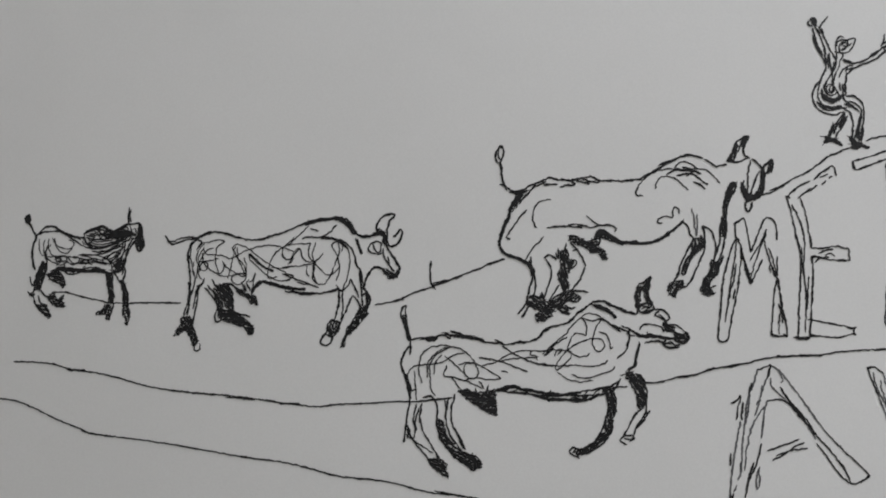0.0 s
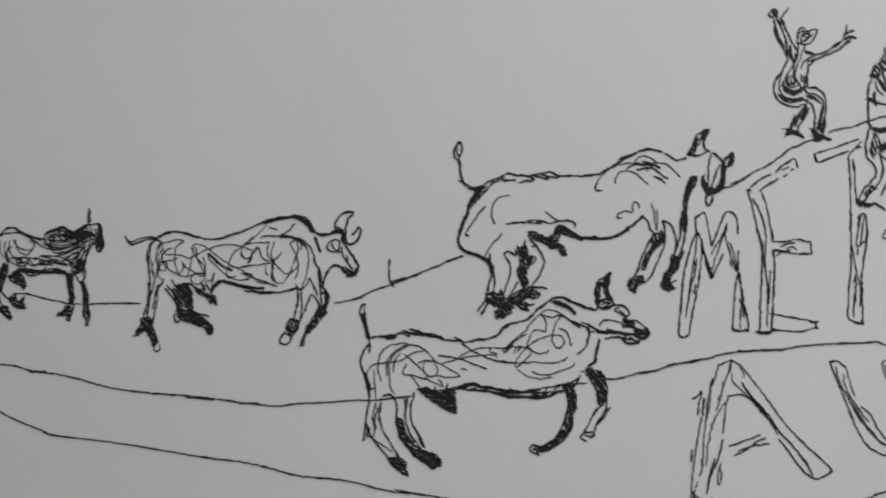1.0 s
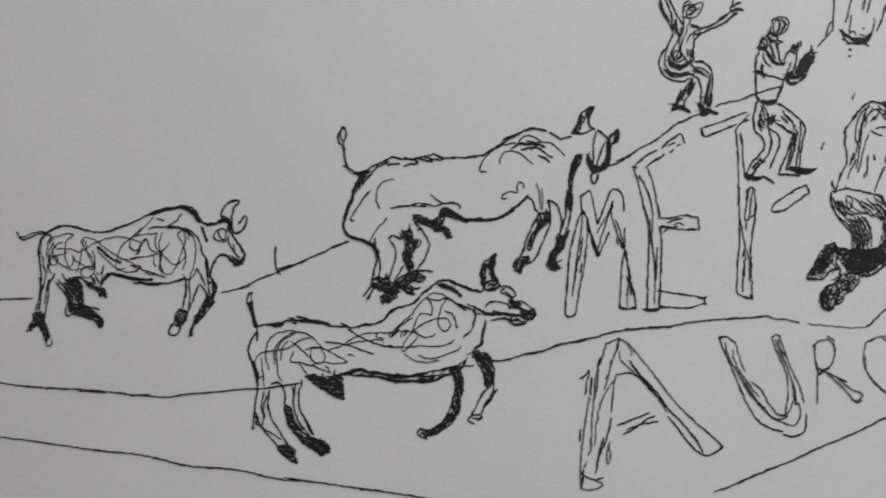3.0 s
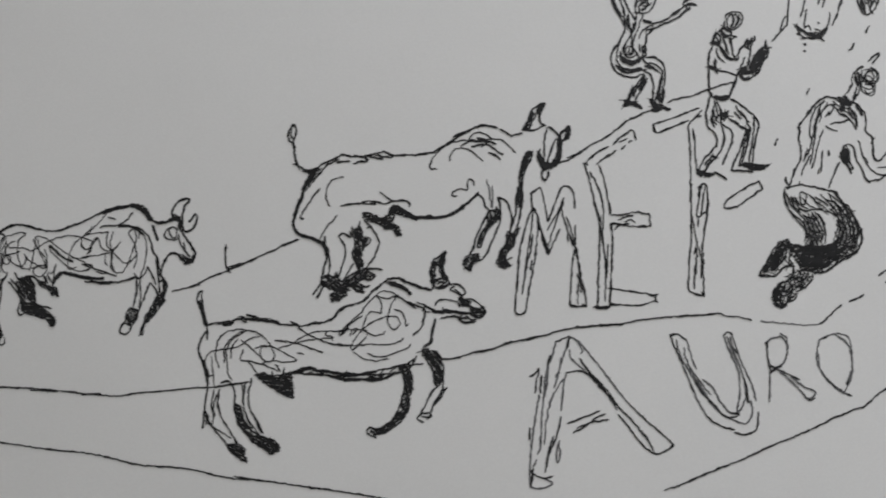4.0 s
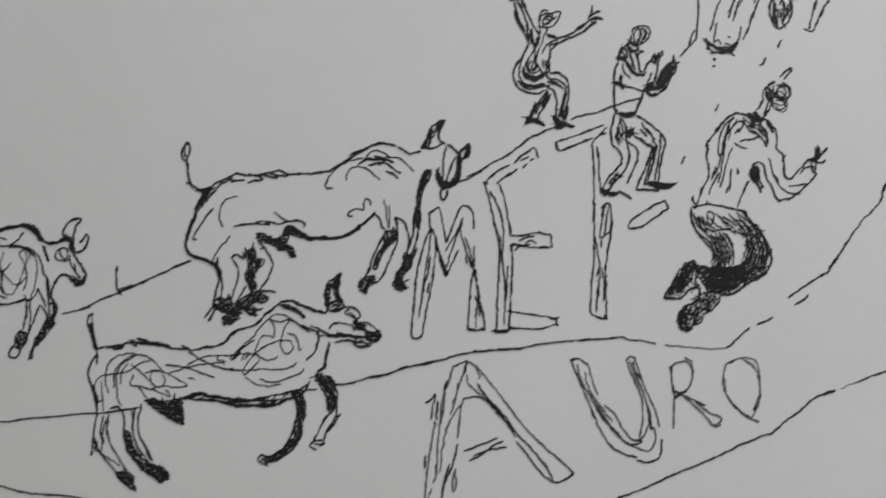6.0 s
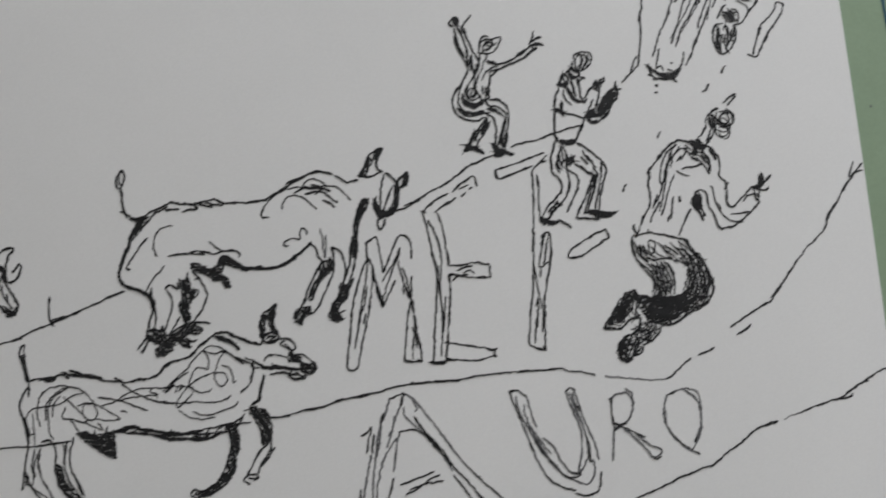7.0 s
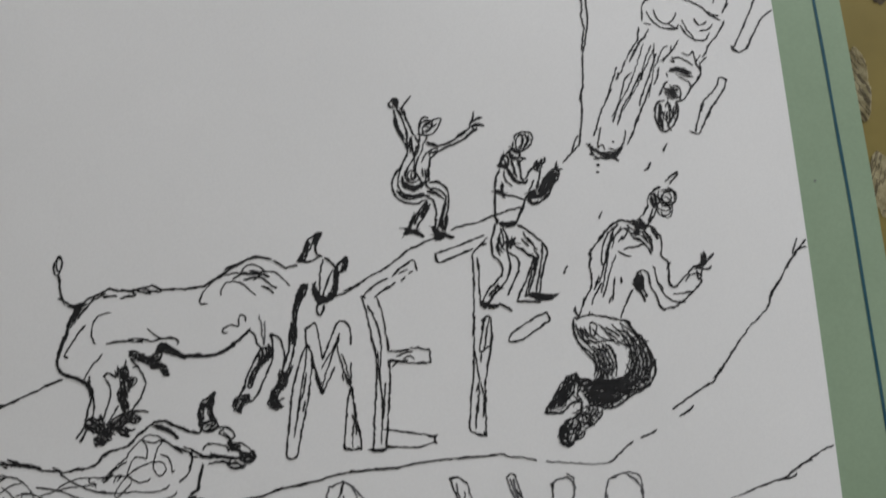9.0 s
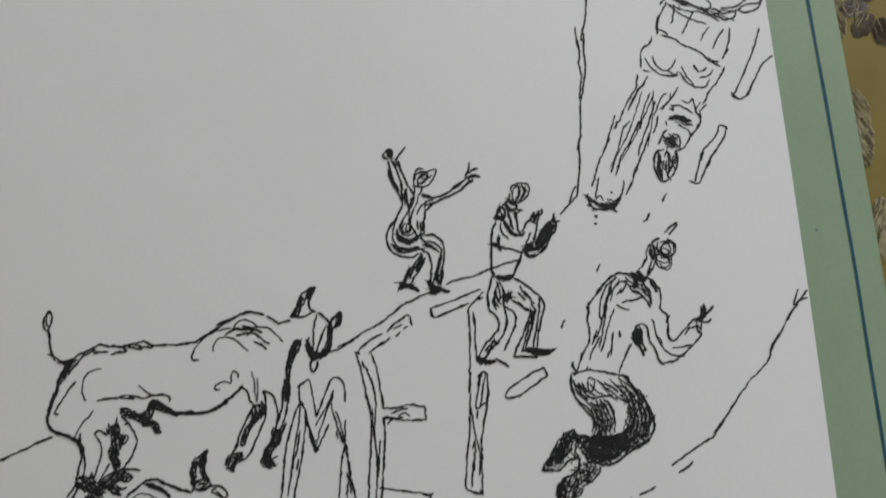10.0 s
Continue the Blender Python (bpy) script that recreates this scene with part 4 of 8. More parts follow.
pen.line(0.46, (47.80, 26.03), (48.58, 27.48), (49.19, 29.12), (50.30, 29.96), (51.47, 30.33), (50.99, 29.31), (50.50, 28.03), (50.70, 26.95), (51.50, 26.48))
pen.line(0.40, (47.62, 25.85), (49.04, 25.75), (50.48, 26.11), (51.22, 26.59))
pen.line(0.28, (49.54, 27.49), (49.88, 28.58), (50.27, 29.31))
pen.blacken(0.24, 83, (47.44, 25.85), (48.70, 27.84), (49.19, 29.12), (49.60, 28.76), (49.12, 27.48), (48.87, 26.03))
pen.blacken(0.24, 75, (50.29, 29.67), (51.58, 30.41), (51.06, 29.31), (50.60, 28.58), (50.16, 28.40))
pen.put("horn", drawn)

pen.line(0.46, (53.77, 23.71), (54.01, 24.97), (54.68, 25.52), (55.33, 26.25), (55.54, 25.53), (55.23, 24.44), (54.37, 23.71), (53.76, 23.53))
pen.blacken(0.24, 87, (54.94, 25.70), (55.50, 26.14), (55.52, 25.16), (55.23, 24.33), (54.37, 23.71), (54.78, 24.62))
pen.put("ear", drawn)

pen.line(0.28, (51.62, 26.05), (51.08, 23.52), (50.89, 21.00))
pen.line(0.46, (51.92, 26.23), (52.78, 25.51), (53.62, 24.43), (53.94, 23.53))
pen.line(0.46, (50.31, 22.44), (49.89, 21.00), (50.38, 19.93), (50.69, 19.03), (50.29, 17.96), (50.71, 17.07), (51.34, 17.61), (51.57, 18.68))
pen.line(0.72, (53.61, 24.25), (53.67, 22.45), (53.44, 20.66), (52.50, 19.58), (51.41, 19.22), (50.62, 19.75), (50.23, 20.64), (49.84, 21.36))
pen.line(0.34, (53.08, 24.25), (52.27, 22.44), (51.46, 20.29))
pen.line(0.34, (52.67, 23.34), (51.87, 21.37), (51.27, 19.93))
pen.line(0.34, (50.57, 18.68), (51.29, 18.86))
pen.blacken(0.24, 152, (49.91, 21.36), (50.57, 20.29), (51.97, 19.75), (51.76, 19.04), (50.69, 19.03), (50.03, 20.10))
pen.blacken(0.29, 88, (53.25, 24.07), (53.94, 23.71), (53.92, 21.73), (53.49, 20.23), (52.12, 19.04), (51.60, 19.40), (52.80, 20.65), (53.29, 22.09))
pen.blacken(0.29, 137, (49.87, 22.00), (50.27, 21.54), (50.86, 20.29), (51.97, 19.75), (51.58, 18.93), (50.59, 19.03), (50.00, 20.10))
pen.put("head", drawn)

pen.line(0.48, (12.98, 8.48), (13.31, 7.09), (13.65, 6.04), (13.11, 4.31), (12.57, 2.24), (12.55, 0.86))
pen.line(0.36, (13.23, 9.18), (13.32, 7.78), (13.82, 6.04), (13.97, 4.31), (13.60, 2.24))
pen.line(0.36, (15.75, 8.82), (16.76, 6.73), (16.21, 4.31), (15.32, 1.89))
pen.line(0.36, (15.58, 9.00), (16.45, 9.52), (17.65, 8.82))
pen.line(0.45, (12.56, 1.55), (11.86, 0.51), (10.99, -0.59))
pen.line(0.45, (12.90, 0.86), (12.20, -0.18), (11.61, -1.14))
pen.blacken(0.27, 143, (12.57, 1.89), (13.61, 2.75), (14.53, 2.24), (14.99, 2.93), (15.48, 1.55), (16.86, 1.55), (17.36, 0.51), (16.48, -0.86), (15.44, -1.72), (14.07, -1.89), (13.91, -0.86), (14.78, -0.17), (13.24, 0.51), (12.56, 1.03))
pen.blacken(0.27, 111, (13.21, 7.26), (13.90, 7.09), (13.82, 5.87), (13.27, 5.97))
pen.put("leg", drawn)

pen.line(0.36, (19.42, 11.43), (18.88, 9.86), (18.34, 8.47))
pen.line(0.36, (20.44, 10.21), (21.31, 10.55))
pen.line(0.36, (17.93, 4.31), (16.87, 2.58), (16.17, 1.55))
pen.line(0.36, (19.35, 7.08), (20.24, 8.46), (21.09, 8.29), (20.56, 7.42), (19.69, 7.08))
pen.line(0.36, (17.85, 10.56), (18.07, 8.82), (17.50, 9.86))
pen.line(0.42, (20.12, 11.60), (21.30, 10.20), (22.14, 8.81), (22.53, 7.59))
pen.line(0.42, (22.46, 7.42), (21.73, 5.51), (20.68, 4.13), (19.98, 3.27))
pen.line(0.50, (20.32, 3.27), (21.69, 3.34), (22.89, 3.10))
pen.line(0.50, (17.53, 0.51), (18.55, -0.34), (19.40, -0.69))
pen.line(0.50, (18.91, 0.86), (19.93, 0.34), (20.68, 0.52))
pen.blacken(0.26, 103, (18.19, 9.86), (19.41, 10.56), (19.72, 8.81), (20.58, 8.29), (20.04, 7.08), (19.51, 6.38), (19.64, 3.96), (18.77, 3.27), (18.28, 4.65), (17.78, 6.04), (18.49, 7.42))
pen.blacken(0.26, 33, (16.16, 0.51), (17.56, 2.58), (19.63, 3.44), (21.67, 2.24), (21.32, 1.38), (19.60, 1.55), (17.87, 0.52))
pen.blacken(0.26, 164, (17.54, 0.86), (19.25, 0.52), (19.57, -0.58), (18.37, -0.51))
pen.put("leg", drawn)

pen.line(0.42, (39.43, 15.28), (40.27, 14.39), (40.58, 13.16), (41.15, 12.28), (40.13, 10.34), (39.02, 8.23), (38.25, 6.14), (37.52, 4.92))
pen.line(0.42, (42.73, 14.40), (43.04, 13.16), (43.05, 10.69), (42.17, 8.59), (41.23, 6.49), (40.30, 4.75), (39.05, 3.87))
pen.line(0.36, (41.72, 10.69), (40.42, 8.59), (39.47, 6.14), (38.97, 6.84), (40.27, 9.29))
pen.line(0.36, (42.32, 12.81), (42.97, 11.40), (42.07, 10.69), (41.41, 11.92))
pen.blacken(0.27, 88, (41.08, 12.28), (42.31, 12.45), (42.78, 10.87), (41.70, 9.99), (40.63, 9.64))
pen.blacken(0.27, 59, (36.99, 4.74), (39.02, 5.09), (39.06, 4.05), (38.16, 3.35), (37.78, 2.31), (36.75, 2.66), (36.44, 3.70))
pen.blacken(0.27, 75, (41.07, 10.16), (41.90, 10.87), (40.23, 7.89), (39.13, 6.49), (39.17, 7.54))
pen.put("leg", drawn)

pen.line(0.48, (49.05, 22.00), (48.16, 22.00), (47.39, 20.63), (46.79, 18.84), (46.54, 17.06), (46.46, 15.29), (45.86, 13.52), (45.54, 11.40), (44.82, 9.29), (44.04, 7.19), (43.11, 5.44), (42.36, 4.05))
pen.line(0.40, (49.04, 21.71), (48.26, 20.28), (47.29, 18.31), (46.93, 16.35), (46.95, 14.23), (46.51, 12.11), (46.09, 10.35), (45.12, 7.89), (44.78, 6.14))
pen.line(0.40, (42.73, 14.40), (43.95, 14.04), (44.61, 12.81), (44.96, 11.05), (44.77, 9.64))
pen.line(0.40, (46.23, 9.29), (45.46, 7.54), (44.87, 5.97))
pen.line(0.30, (43.25, 4.40), (43.92, 3.88), (44.70, 4.23))
pen.line(0.30, (43.56, 3.36), (44.06, 2.84), (44.66, 3.01))
pen.blacken(0.34, 76, (47.98, 22.00), (48.87, 22.00), (48.10, 20.63), (47.36, 19.92), (46.99, 19.56), (47.34, 20.99))
pen.blacken(0.24, 99, (46.21, 16.00), (46.99, 15.29), (46.54, 12.81), (45.66, 12.81))
pen.blacken(0.24, 93, (44.10, 8.59), (45.31, 8.24), (44.71, 6.14), (43.64, 5.79))
pen.blacken(0.24, 90, (43.48, 6.14), (44.88, 6.07), (43.97, 5.27), (43.58, 4.05), (44.24, 3.01), (43.17, 2.32), (42.00, 3.53), (42.57, 5.10))
pen.put("leg", drawn)

pen.line(0.48, (24.48, 13.52), (25.69, 13.69), (27.06, 12.81), (29.10, 11.66), (31.73, 11.76))
pen.blacken(0.24, 9, (19.97, 12.83), (21.35, 12.65), (22.89, 11.77), (24.11, 12.29), (24.48, 13.52), (25.69, 13.69), (27.06, 12.81), (29.10, 11.59), (28.92, 11.17), (26.69, 12.11), (25.15, 12.47), (24.77, 11.07), (25.96, 10.02), (26.34, 8.63), (25.59, 8.80), (24.75, 9.85), (23.54, 10.03), (22.52, 10.90), (21.32, 11.25), (19.95, 11.95))
pen.put("udder", drawn)

pen.hatch(0.24, 0.55, 65, (11.37, 20.47), (12.42, 20.11), (11.18, 18.69), (9.94, 17.28), (9.35, 17.46), (10.14, 19.06))
pen.line(0.36, (12.07, 20.39), (10.84, 19.58), (9.95, 18.17), (9.49, 17.29))
pen.line(0.36, (12.95, 20.81), (11.54, 19.94), (10.48, 18.52), (9.70, 17.28))
pen.blacken(0.34, 88, (8.88, 15.52), (9.48, 15.87), (8.34, 13.05), (7.98, 11.65), (7.70, 12.00))
pen.put("dark_hatching", drawn)

# trotting bull drawn in black pen with looped scribbles on its body
pen.line(0.49, (-7.36, -5.10), (-6.19, -4.71), (-4.72, -4.70), (-3.26, -4.50), (-1.80, -4.30), (-0.63, -4.88))
pen.line(0.59, (-5.21, -4.90), (-3.75, -5.08), (-2.77, -4.50))
pen.line(0.65, (-1.51, -3.92), (-0.34, -4.30), (1.11, -4.49), (3.05, -4.67), (4.49, -5.05), (5.26, -5.43))
pen.line(0.49, (-0.54, -3.53), (0.82, -3.91), (2.37, -4.48))
pen.line(0.49, (5.26, -5.43), (7.38, -5.62), (9.30, -5.80), (10.74, -5.42), (12.18, -5.41), (13.62, -5.03), (14.59, -4.45), (15.56, -3.30), (17.01, -2.72), (18.93, -2.14), (19.90, -1.76), (21.06, -0.61), (22.33, 0.35), (23.78, 1.31), (25.32, 1.51), (26.65, 0.93), (28.08, 0.45), (29.50, -0.22), (30.65, -0.50))
pen.line(0.49, (25.52, 1.70), (26.85, 0.93))
pen.line(0.76, (23.97, 0.93), (25.49, 0.35), (26.63, -0.22))
pen.line(0.38, (26.63, -0.22), (27.56, -1.27))
pen.line(0.76, (15.27, -3.49), (16.04, -3.11))
pen.line(0.49, (7.00, -5.04), (8.34, -5.62))
pen.line(0.49, (-7.74, -6.07), (-8.72, -7.61), (-9.10, -9.25), (-8.70, -10.69), (-8.30, -11.84), (-7.90, -13.55), (-7.41, -14.98))
pen.line(0.54, (29.63, -3.09), (30.85, -3.85), (31.79, -4.42), (34.18, -4.41), (36.56, -4.79), (38.00, -4.60))
pen.line(0.54, (31.48, -5.56), (31.07, -6.89), (30.75, -8.12), (30.44, -9.35), (29.47, -9.92))
pen.line(0.59, (7.14, -13.62), (8.77, -13.23), (10.20, -12.93), (11.63, -13.40), (13.25, -13.58), (14.96, -13.94), (17.33, -14.12), (19.23, -14.30))
pen.line(0.49, (7.33, -13.42), (9.24, -13.79), (12.10, -13.96), (14.00, -14.33), (16.85, -14.31), (19.71, -14.01), (22.09, -13.53), (24.47, -13.14), (26.37, -12.76), (27.81, -11.91))
pen.line(0.59, (13.05, -14.14), (15.90, -14.88), (18.74, -15.05), (21.11, -15.23), (23.01, -14.84), (24.45, -14.08))
pen.line(0.54, (20.27, -14.67), (21.59, -15.04), (22.55, -14.28))
pen.line(0.43, (19.70, -14.29), (22.55, -14.28), (25.40, -14.08))
drawn = pen.put("bull", sheet, "trotting bull drawn in black pen with looped scribbles on its body")

pen.line(0.25, (-5.48, -12.36), (-6.04, -10.18), (-5.67, -7.99), (-4.38, -6.52), (-2.16, -5.96), (0.05, -6.32), (1.89, -7.04), (3.35, -8.67), (4.15, -10.47), (3.52, -11.56), (2.06, -11.21), (1.70, -9.95), (2.06, -9.04), (3.35, -9.03))
pen.line(0.25, (-8.07, -10.93), (-6.97, -9.64), (-4.75, -9.26), (-2.16, -8.88), (0.05, -7.59), (1.89, -7.22))
pen.line(0.25, (-4.56, -11.44), (-4.56, -9.44), (-3.64, -7.79), (-1.80, -6.51), (0.05, -6.32))
pen.line(0.25, (-4.00, -11.62), (-4.19, -9.44), (-3.09, -7.61), (-1.06, -6.50))
pen.line(0.25, (-3.45, -10.89), (-3.27, -9.07), (-2.16, -7.60))
pen.line(0.25, (-6.96, -10.37), (-6.66, -12.37), (-6.39, -15.27))
pen.line(0.25, (-4.00, -11.62), (-4.00, -13.25), (-3.26, -14.51))
pen.line(0.25, (-1.24, -9.42), (-1.72, -11.24), (0.04, -11.41), (1.51, -11.94), (2.61, -11.57))
pen.line(0.25, (-1.61, -7.78), (0.05, -9.05), (1.51, -10.49), (2.61, -11.57))
pen.line(0.25, (0.78, -9.23), (2.62, -8.85), (4.44, -9.39), (6.27, -10.46), (7.90, -11.54), (5.89, -11.73), (3.71, -11.38))
pen.line(0.25, (-0.51, -11.23), (1.14, -13.39), (2.97, -14.46))
pen.line(0.25, (-1.06, -11.23), (1.88, -11.94), (4.79, -13.18))
pen.line(0.25, (4.81, -9.38), (7.00, -8.83), (8.84, -7.73), (10.66, -7.00), (12.85, -6.81), (16.12, -6.98))
pen.line(0.25, (7.37, -8.65), (9.56, -8.27), (11.75, -8.08), (14.30, -7.89))
pen.line(0.25, (13.22, -6.81), (13.03, -7.53), (13.93, -7.71), (14.11, -8.44))
pen.line(0.25, (8.09, -10.27), (9.18, -10.45))
pen.line(0.25, (-8.07, -10.93), (-7.50, -13.47), (-6.40, -13.53))
pen.line(0.34, (4.27, -8.01), (6.28, -8.29), (8.46, -8.82), (10.64, -9.72), (12.45, -10.36))
pen.line(0.34, (8.30, -6.10), (9.93, -7.18), (11.75, -8.08), (13.92, -8.98), (16.82, -9.33))
pen.line(0.34, (15.39, -7.71), (16.12, -7.16), (16.97, -6.44))
pen.line(0.25, (15.01, -9.27), (17.74, -9.37), (20.48, -9.25), (23.20, -9.41), (25.26, -9.00), (26.02, -8.39))
pen.line(0.25, (15.03, -7.40), (17.11, -5.52), (19.02, -3.97), (20.24, -2.43), (21.81, -1.05))
pen.line(0.25, (21.81, -1.05), (23.02, -0.54), (24.39, -0.71), (25.07, -1.39), (23.34, -1.74), (21.81, -1.29), (22.48, -2.25), (22.44, -4.14), (21.59, -3.97), (20.56, -3.97), (19.86, -5.00), (19.32, -6.53), (19.82, -7.39), (19.81, -8.07), (18.77, -9.09), (17.56, -10.11), (17.23, -9.61), (17.93, -8.41), (19.15, -6.71), (20.88, -5.68), (23.29, -4.82), (25.00, -4.82), (25.49, -5.84), (24.96, -6.86), (23.94, -6.69), (23.54, -5.67), (23.64, -4.31), (24.18, -2.77), (25.41, -1.22))
pen.line(0.25, (24.68, -3.62), (25.70, -3.96), (26.36, -5.15), (26.50, -6.52), (27.02, -6.18))
pen.line(0.25, (19.49, -7.05), (20.84, -7.72), (22.38, -7.79), (22.97, -7.21))
pen.line(0.25, (17.56, -10.45), (19.42, -11.63), (21.45, -12.03), (23.50, -11.78))
pen.line(0.25, (19.94, -10.78), (21.13, -11.29), (22.83, -11.35), (25.23, -10.59), (26.77, -10.08), (27.13, -9.40))
pen.line(0.25, (17.08, -7.73), (17.44, -6.88), (18.30, -6.54), (17.60, -7.56))
pen.line(0.25, (15.04, -6.89), (17.10, -6.71), (18.80, -6.88), (20.00, -7.04))
pen.line(0.36, (15.37, -7.57), (17.11, -5.86), (19.18, -4.49))
pen.line(0.36, (29.82, -3.44), (29.61, -5.32), (28.88, -7.02), (27.67, -8.05))
pen.line(0.36, (25.41, -1.39), (27.09, -2.76), (28.27, -3.62))
pen.line(0.36, (28.47, -2.59), (29.83, -3.10), (29.47, -3.96), (30.66, -4.29))
pen.line(0.44, (24.90, -1.29), (26.42, -2.18), (28.12, -2.93), (29.81, -3.78))
pen.line(0.60, (24.08, 0.67), (25.44, 0.15), (26.63, -0.36), (27.47, -1.22))
pen.put("shading", drawn)

pen.line(0.38, (-7.54, -5.25), (-7.92, -3.78), (-8.68, -1.94), (-9.32, -0.83), (-8.95, 0.28), (-8.32, 0.84), (-8.43, -0.46), (-8.12, -2.49), (-7.55, -4.70))
pen.line(0.38, (-7.54, -5.25), (-7.42, -6.53), (-7.53, -7.56))
pen.blacken(0.24, 120, (-8.95, -1.20), (-8.31, -0.83), (-8.11, -2.68), (-7.43, -5.07), (-7.92, -5.25), (-8.49, -2.86))
pen.put("tail", drawn)

pen.line(0.44, (31.28, 0.33), (31.06, 2.22), (31.38, 4.12), (32.43, 4.81), (33.49, 5.68), (33.29, 4.47), (33.06, 2.57), (33.71, 1.02))
pen.line(0.44, (31.28, 0.16), (32.13, -0.36), (33.51, -0.18), (33.98, 0.68), (33.03, 1.19), (31.81, 0.85), (31.28, 0.16))
pen.line(0.34, (31.83, 1.53), (31.80, 2.91), (32.24, 3.95))
pen.line(0.34, (31.97, 0.16), (32.67, 0.67), (33.35, 0.33))
pen.blacken(0.24, 107, (32.06, 3.78), (33.67, 5.85), (33.39, 4.30), (33.13, 2.57), (33.88, 1.02), (33.02, 1.02), (32.61, 2.22), (32.50, 3.26))
pen.blacken(0.24, 102, (31.01, 0.50), (30.93, 2.57), (31.38, 3.95), (31.89, 3.95), (31.54, 2.22), (31.64, 0.67))
pen.put("horn", drawn)

pen.line(0.36, (34.37, 0.16), (35.41, 0.16), (36.25, -0.35), (36.67, -1.38), (36.04, -1.73), (35.36, -1.38), (34.18, -0.70), (34.88, -0.18))
pen.line(0.36, (35.65, -3.26), (37.05, -2.41), (38.41, -2.92), (39.08, -3.60), (39.75, -3.94))
pen.line(0.36, (30.16, -3.44), (31.86, -4.23), (33.91, -4.29), (35.96, -4.63), (37.32, -4.80))
pen.line(0.36, (31.54, -3.27), (31.90, -2.58), (32.93, -2.31), (34.30, -2.51), (35.32, -2.92), (35.64, -3.61))
pen.line(0.42, (34.87, -0.70), (35.70, -1.55), (36.19, -2.58), (36.51, -3.26))
pen.line(0.42, (37.02, -3.60), (38.37, -4.12), (39.24, -3.94), (39.73, -4.63), (39.37, -5.31), (38.33, -5.48), (37.32, -4.97), (38.03, -4.29), (39.05, -4.63))
pen.line(0.42, (32.34, -5.49), (34.23, -5.14), (35.59, -5.48), (36.96, -5.65))
pen.line(0.42, (35.95, -4.97), (35.59, -5.65), (36.62, -5.31), (37.29, -5.82), (38.32, -5.82))
pen.line(0.48, (35.25, -5.48), (35.91, -6.16), (36.94, -6.33), (38.14, -6.16))
pen.line(0.28, (32.73, -3.61), (32.78, -4.22))
pen.blacken(0.27, 165, (35.51, -2.07), (37.38, -2.75), (37.36, -3.60), (36.16, -3.61))
pen.blacken(0.27, 179, (37.35, -3.95), (38.72, -4.12), (39.73, -4.80), (39.02, -5.38), (37.66, -5.14))
pen.line(0.46, (26.49, 1.01), (28.19, 0.33), (29.55, -0.29), (30.92, -0.53), (31.45, -0.01))
pen.line(0.46, (33.87, 0.50), (34.44, 0.09))
pen.hatch(0.24, 0.45, 20, (31.22, 0.33), (32.33, 0.91), (33.88, 0.85), (33.96, 0.09), (32.64, -0.46), (31.54, -0.39))
pen.put("head", drawn)

pen.line(0.42, (-8.26, -10.93), (-7.51, -13.29), (-7.61, -15.28), (-7.86, -17.09), (-8.22, -19.26), (-8.57, -22.33))
pen.line(0.42, (-8.03, -20.16), (-6.92, -22.12), (-5.44, -23.89), (-3.98, -25.48))
pen.line(0.30, (-6.39, -15.99), (-6.93, -18.17), (-6.63, -20.32), (-7.10, -21.77), (-8.21, -21.07))
pen.line(0.30, (-6.73, -22.12), (-5.08, -23.17), (-3.61, -24.04))
pen.line(0.30, (-6.01, -16.71), (-6.63, -18.88), (-6.37, -20.32))
pen.line(0.38, (-5.47, -15.80), (-5.83, -18.15), (-5.45, -20.13), (-4.35, -22.08), (-3.25, -23.86), (-2.70, -24.92))
pen.line(0.38, (-8.22, -19.26), (-7.66, -20.34), (-8.02, -21.78))
pen.blacken(0.24, 158, (-4.52, -25.31), (-2.70, -24.92), (-1.24, -25.97), (-1.50, -26.68), (-0.99, -28.10), (-2.15, -27.58), (-3.43, -26.71))
pen.put("leg", drawn)

pen.line(0.44, (-5.28, -14.89), (-3.81, -14.70), (-2.89, -16.31), (-2.96, -18.84), (-2.34, -21.34), (-1.06, -23.47), (0.76, -25.22), (2.57, -26.08))
pen.line(0.36, (0.22, -14.30), (-0.51, -16.65), (-0.33, -19.16), (0.76, -21.30), (1.85, -23.43))
pen.line(0.36, (-0.87, -14.85), (-1.35, -17.02), (-1.24, -19.53), (0.03, -22.02), (1.31, -23.79))
pen.line(0.36, (-1.61, -15.22), (-1.35, -16.66), (-1.06, -15.21))
pen.line(0.36, (0.76, -20.94), (1.13, -22.37), (1.92, -23.43))
pen.blacken(0.24, 151, (-2.71, -18.47), (-1.97, -18.82), (-1.24, -21.32), (0.40, -23.27), (2.21, -24.13), (3.48, -24.47), (4.56, -25.52), (4.38, -26.41), (3.11, -26.79), (1.85, -25.92), (0.40, -24.87), (-1.24, -23.11), (-2.45, -21.70))
pen.put("leg", drawn)

pen.line(0.30, (5.71, -12.63), (5.52, -14.08))
pen.line(0.30, (4.25, -12.10), (5.16, -13.18))
pen.line(0.30, (3.70, -13.19), (3.70, -14.27))
pen.line(0.30, (0.59, -13.75), (1.51, -13.57), (2.24, -13.92))
pen.blacken(0.24, 172, (0.77, -13.75), (2.24, -13.38), (3.70, -14.09), (5.52, -13.71), (6.98, -13.34), (7.04, -14.42), (7.13, -17.72), (6.23, -17.48), (4.42, -16.60), (2.60, -15.18))
pen.put("udder", drawn)

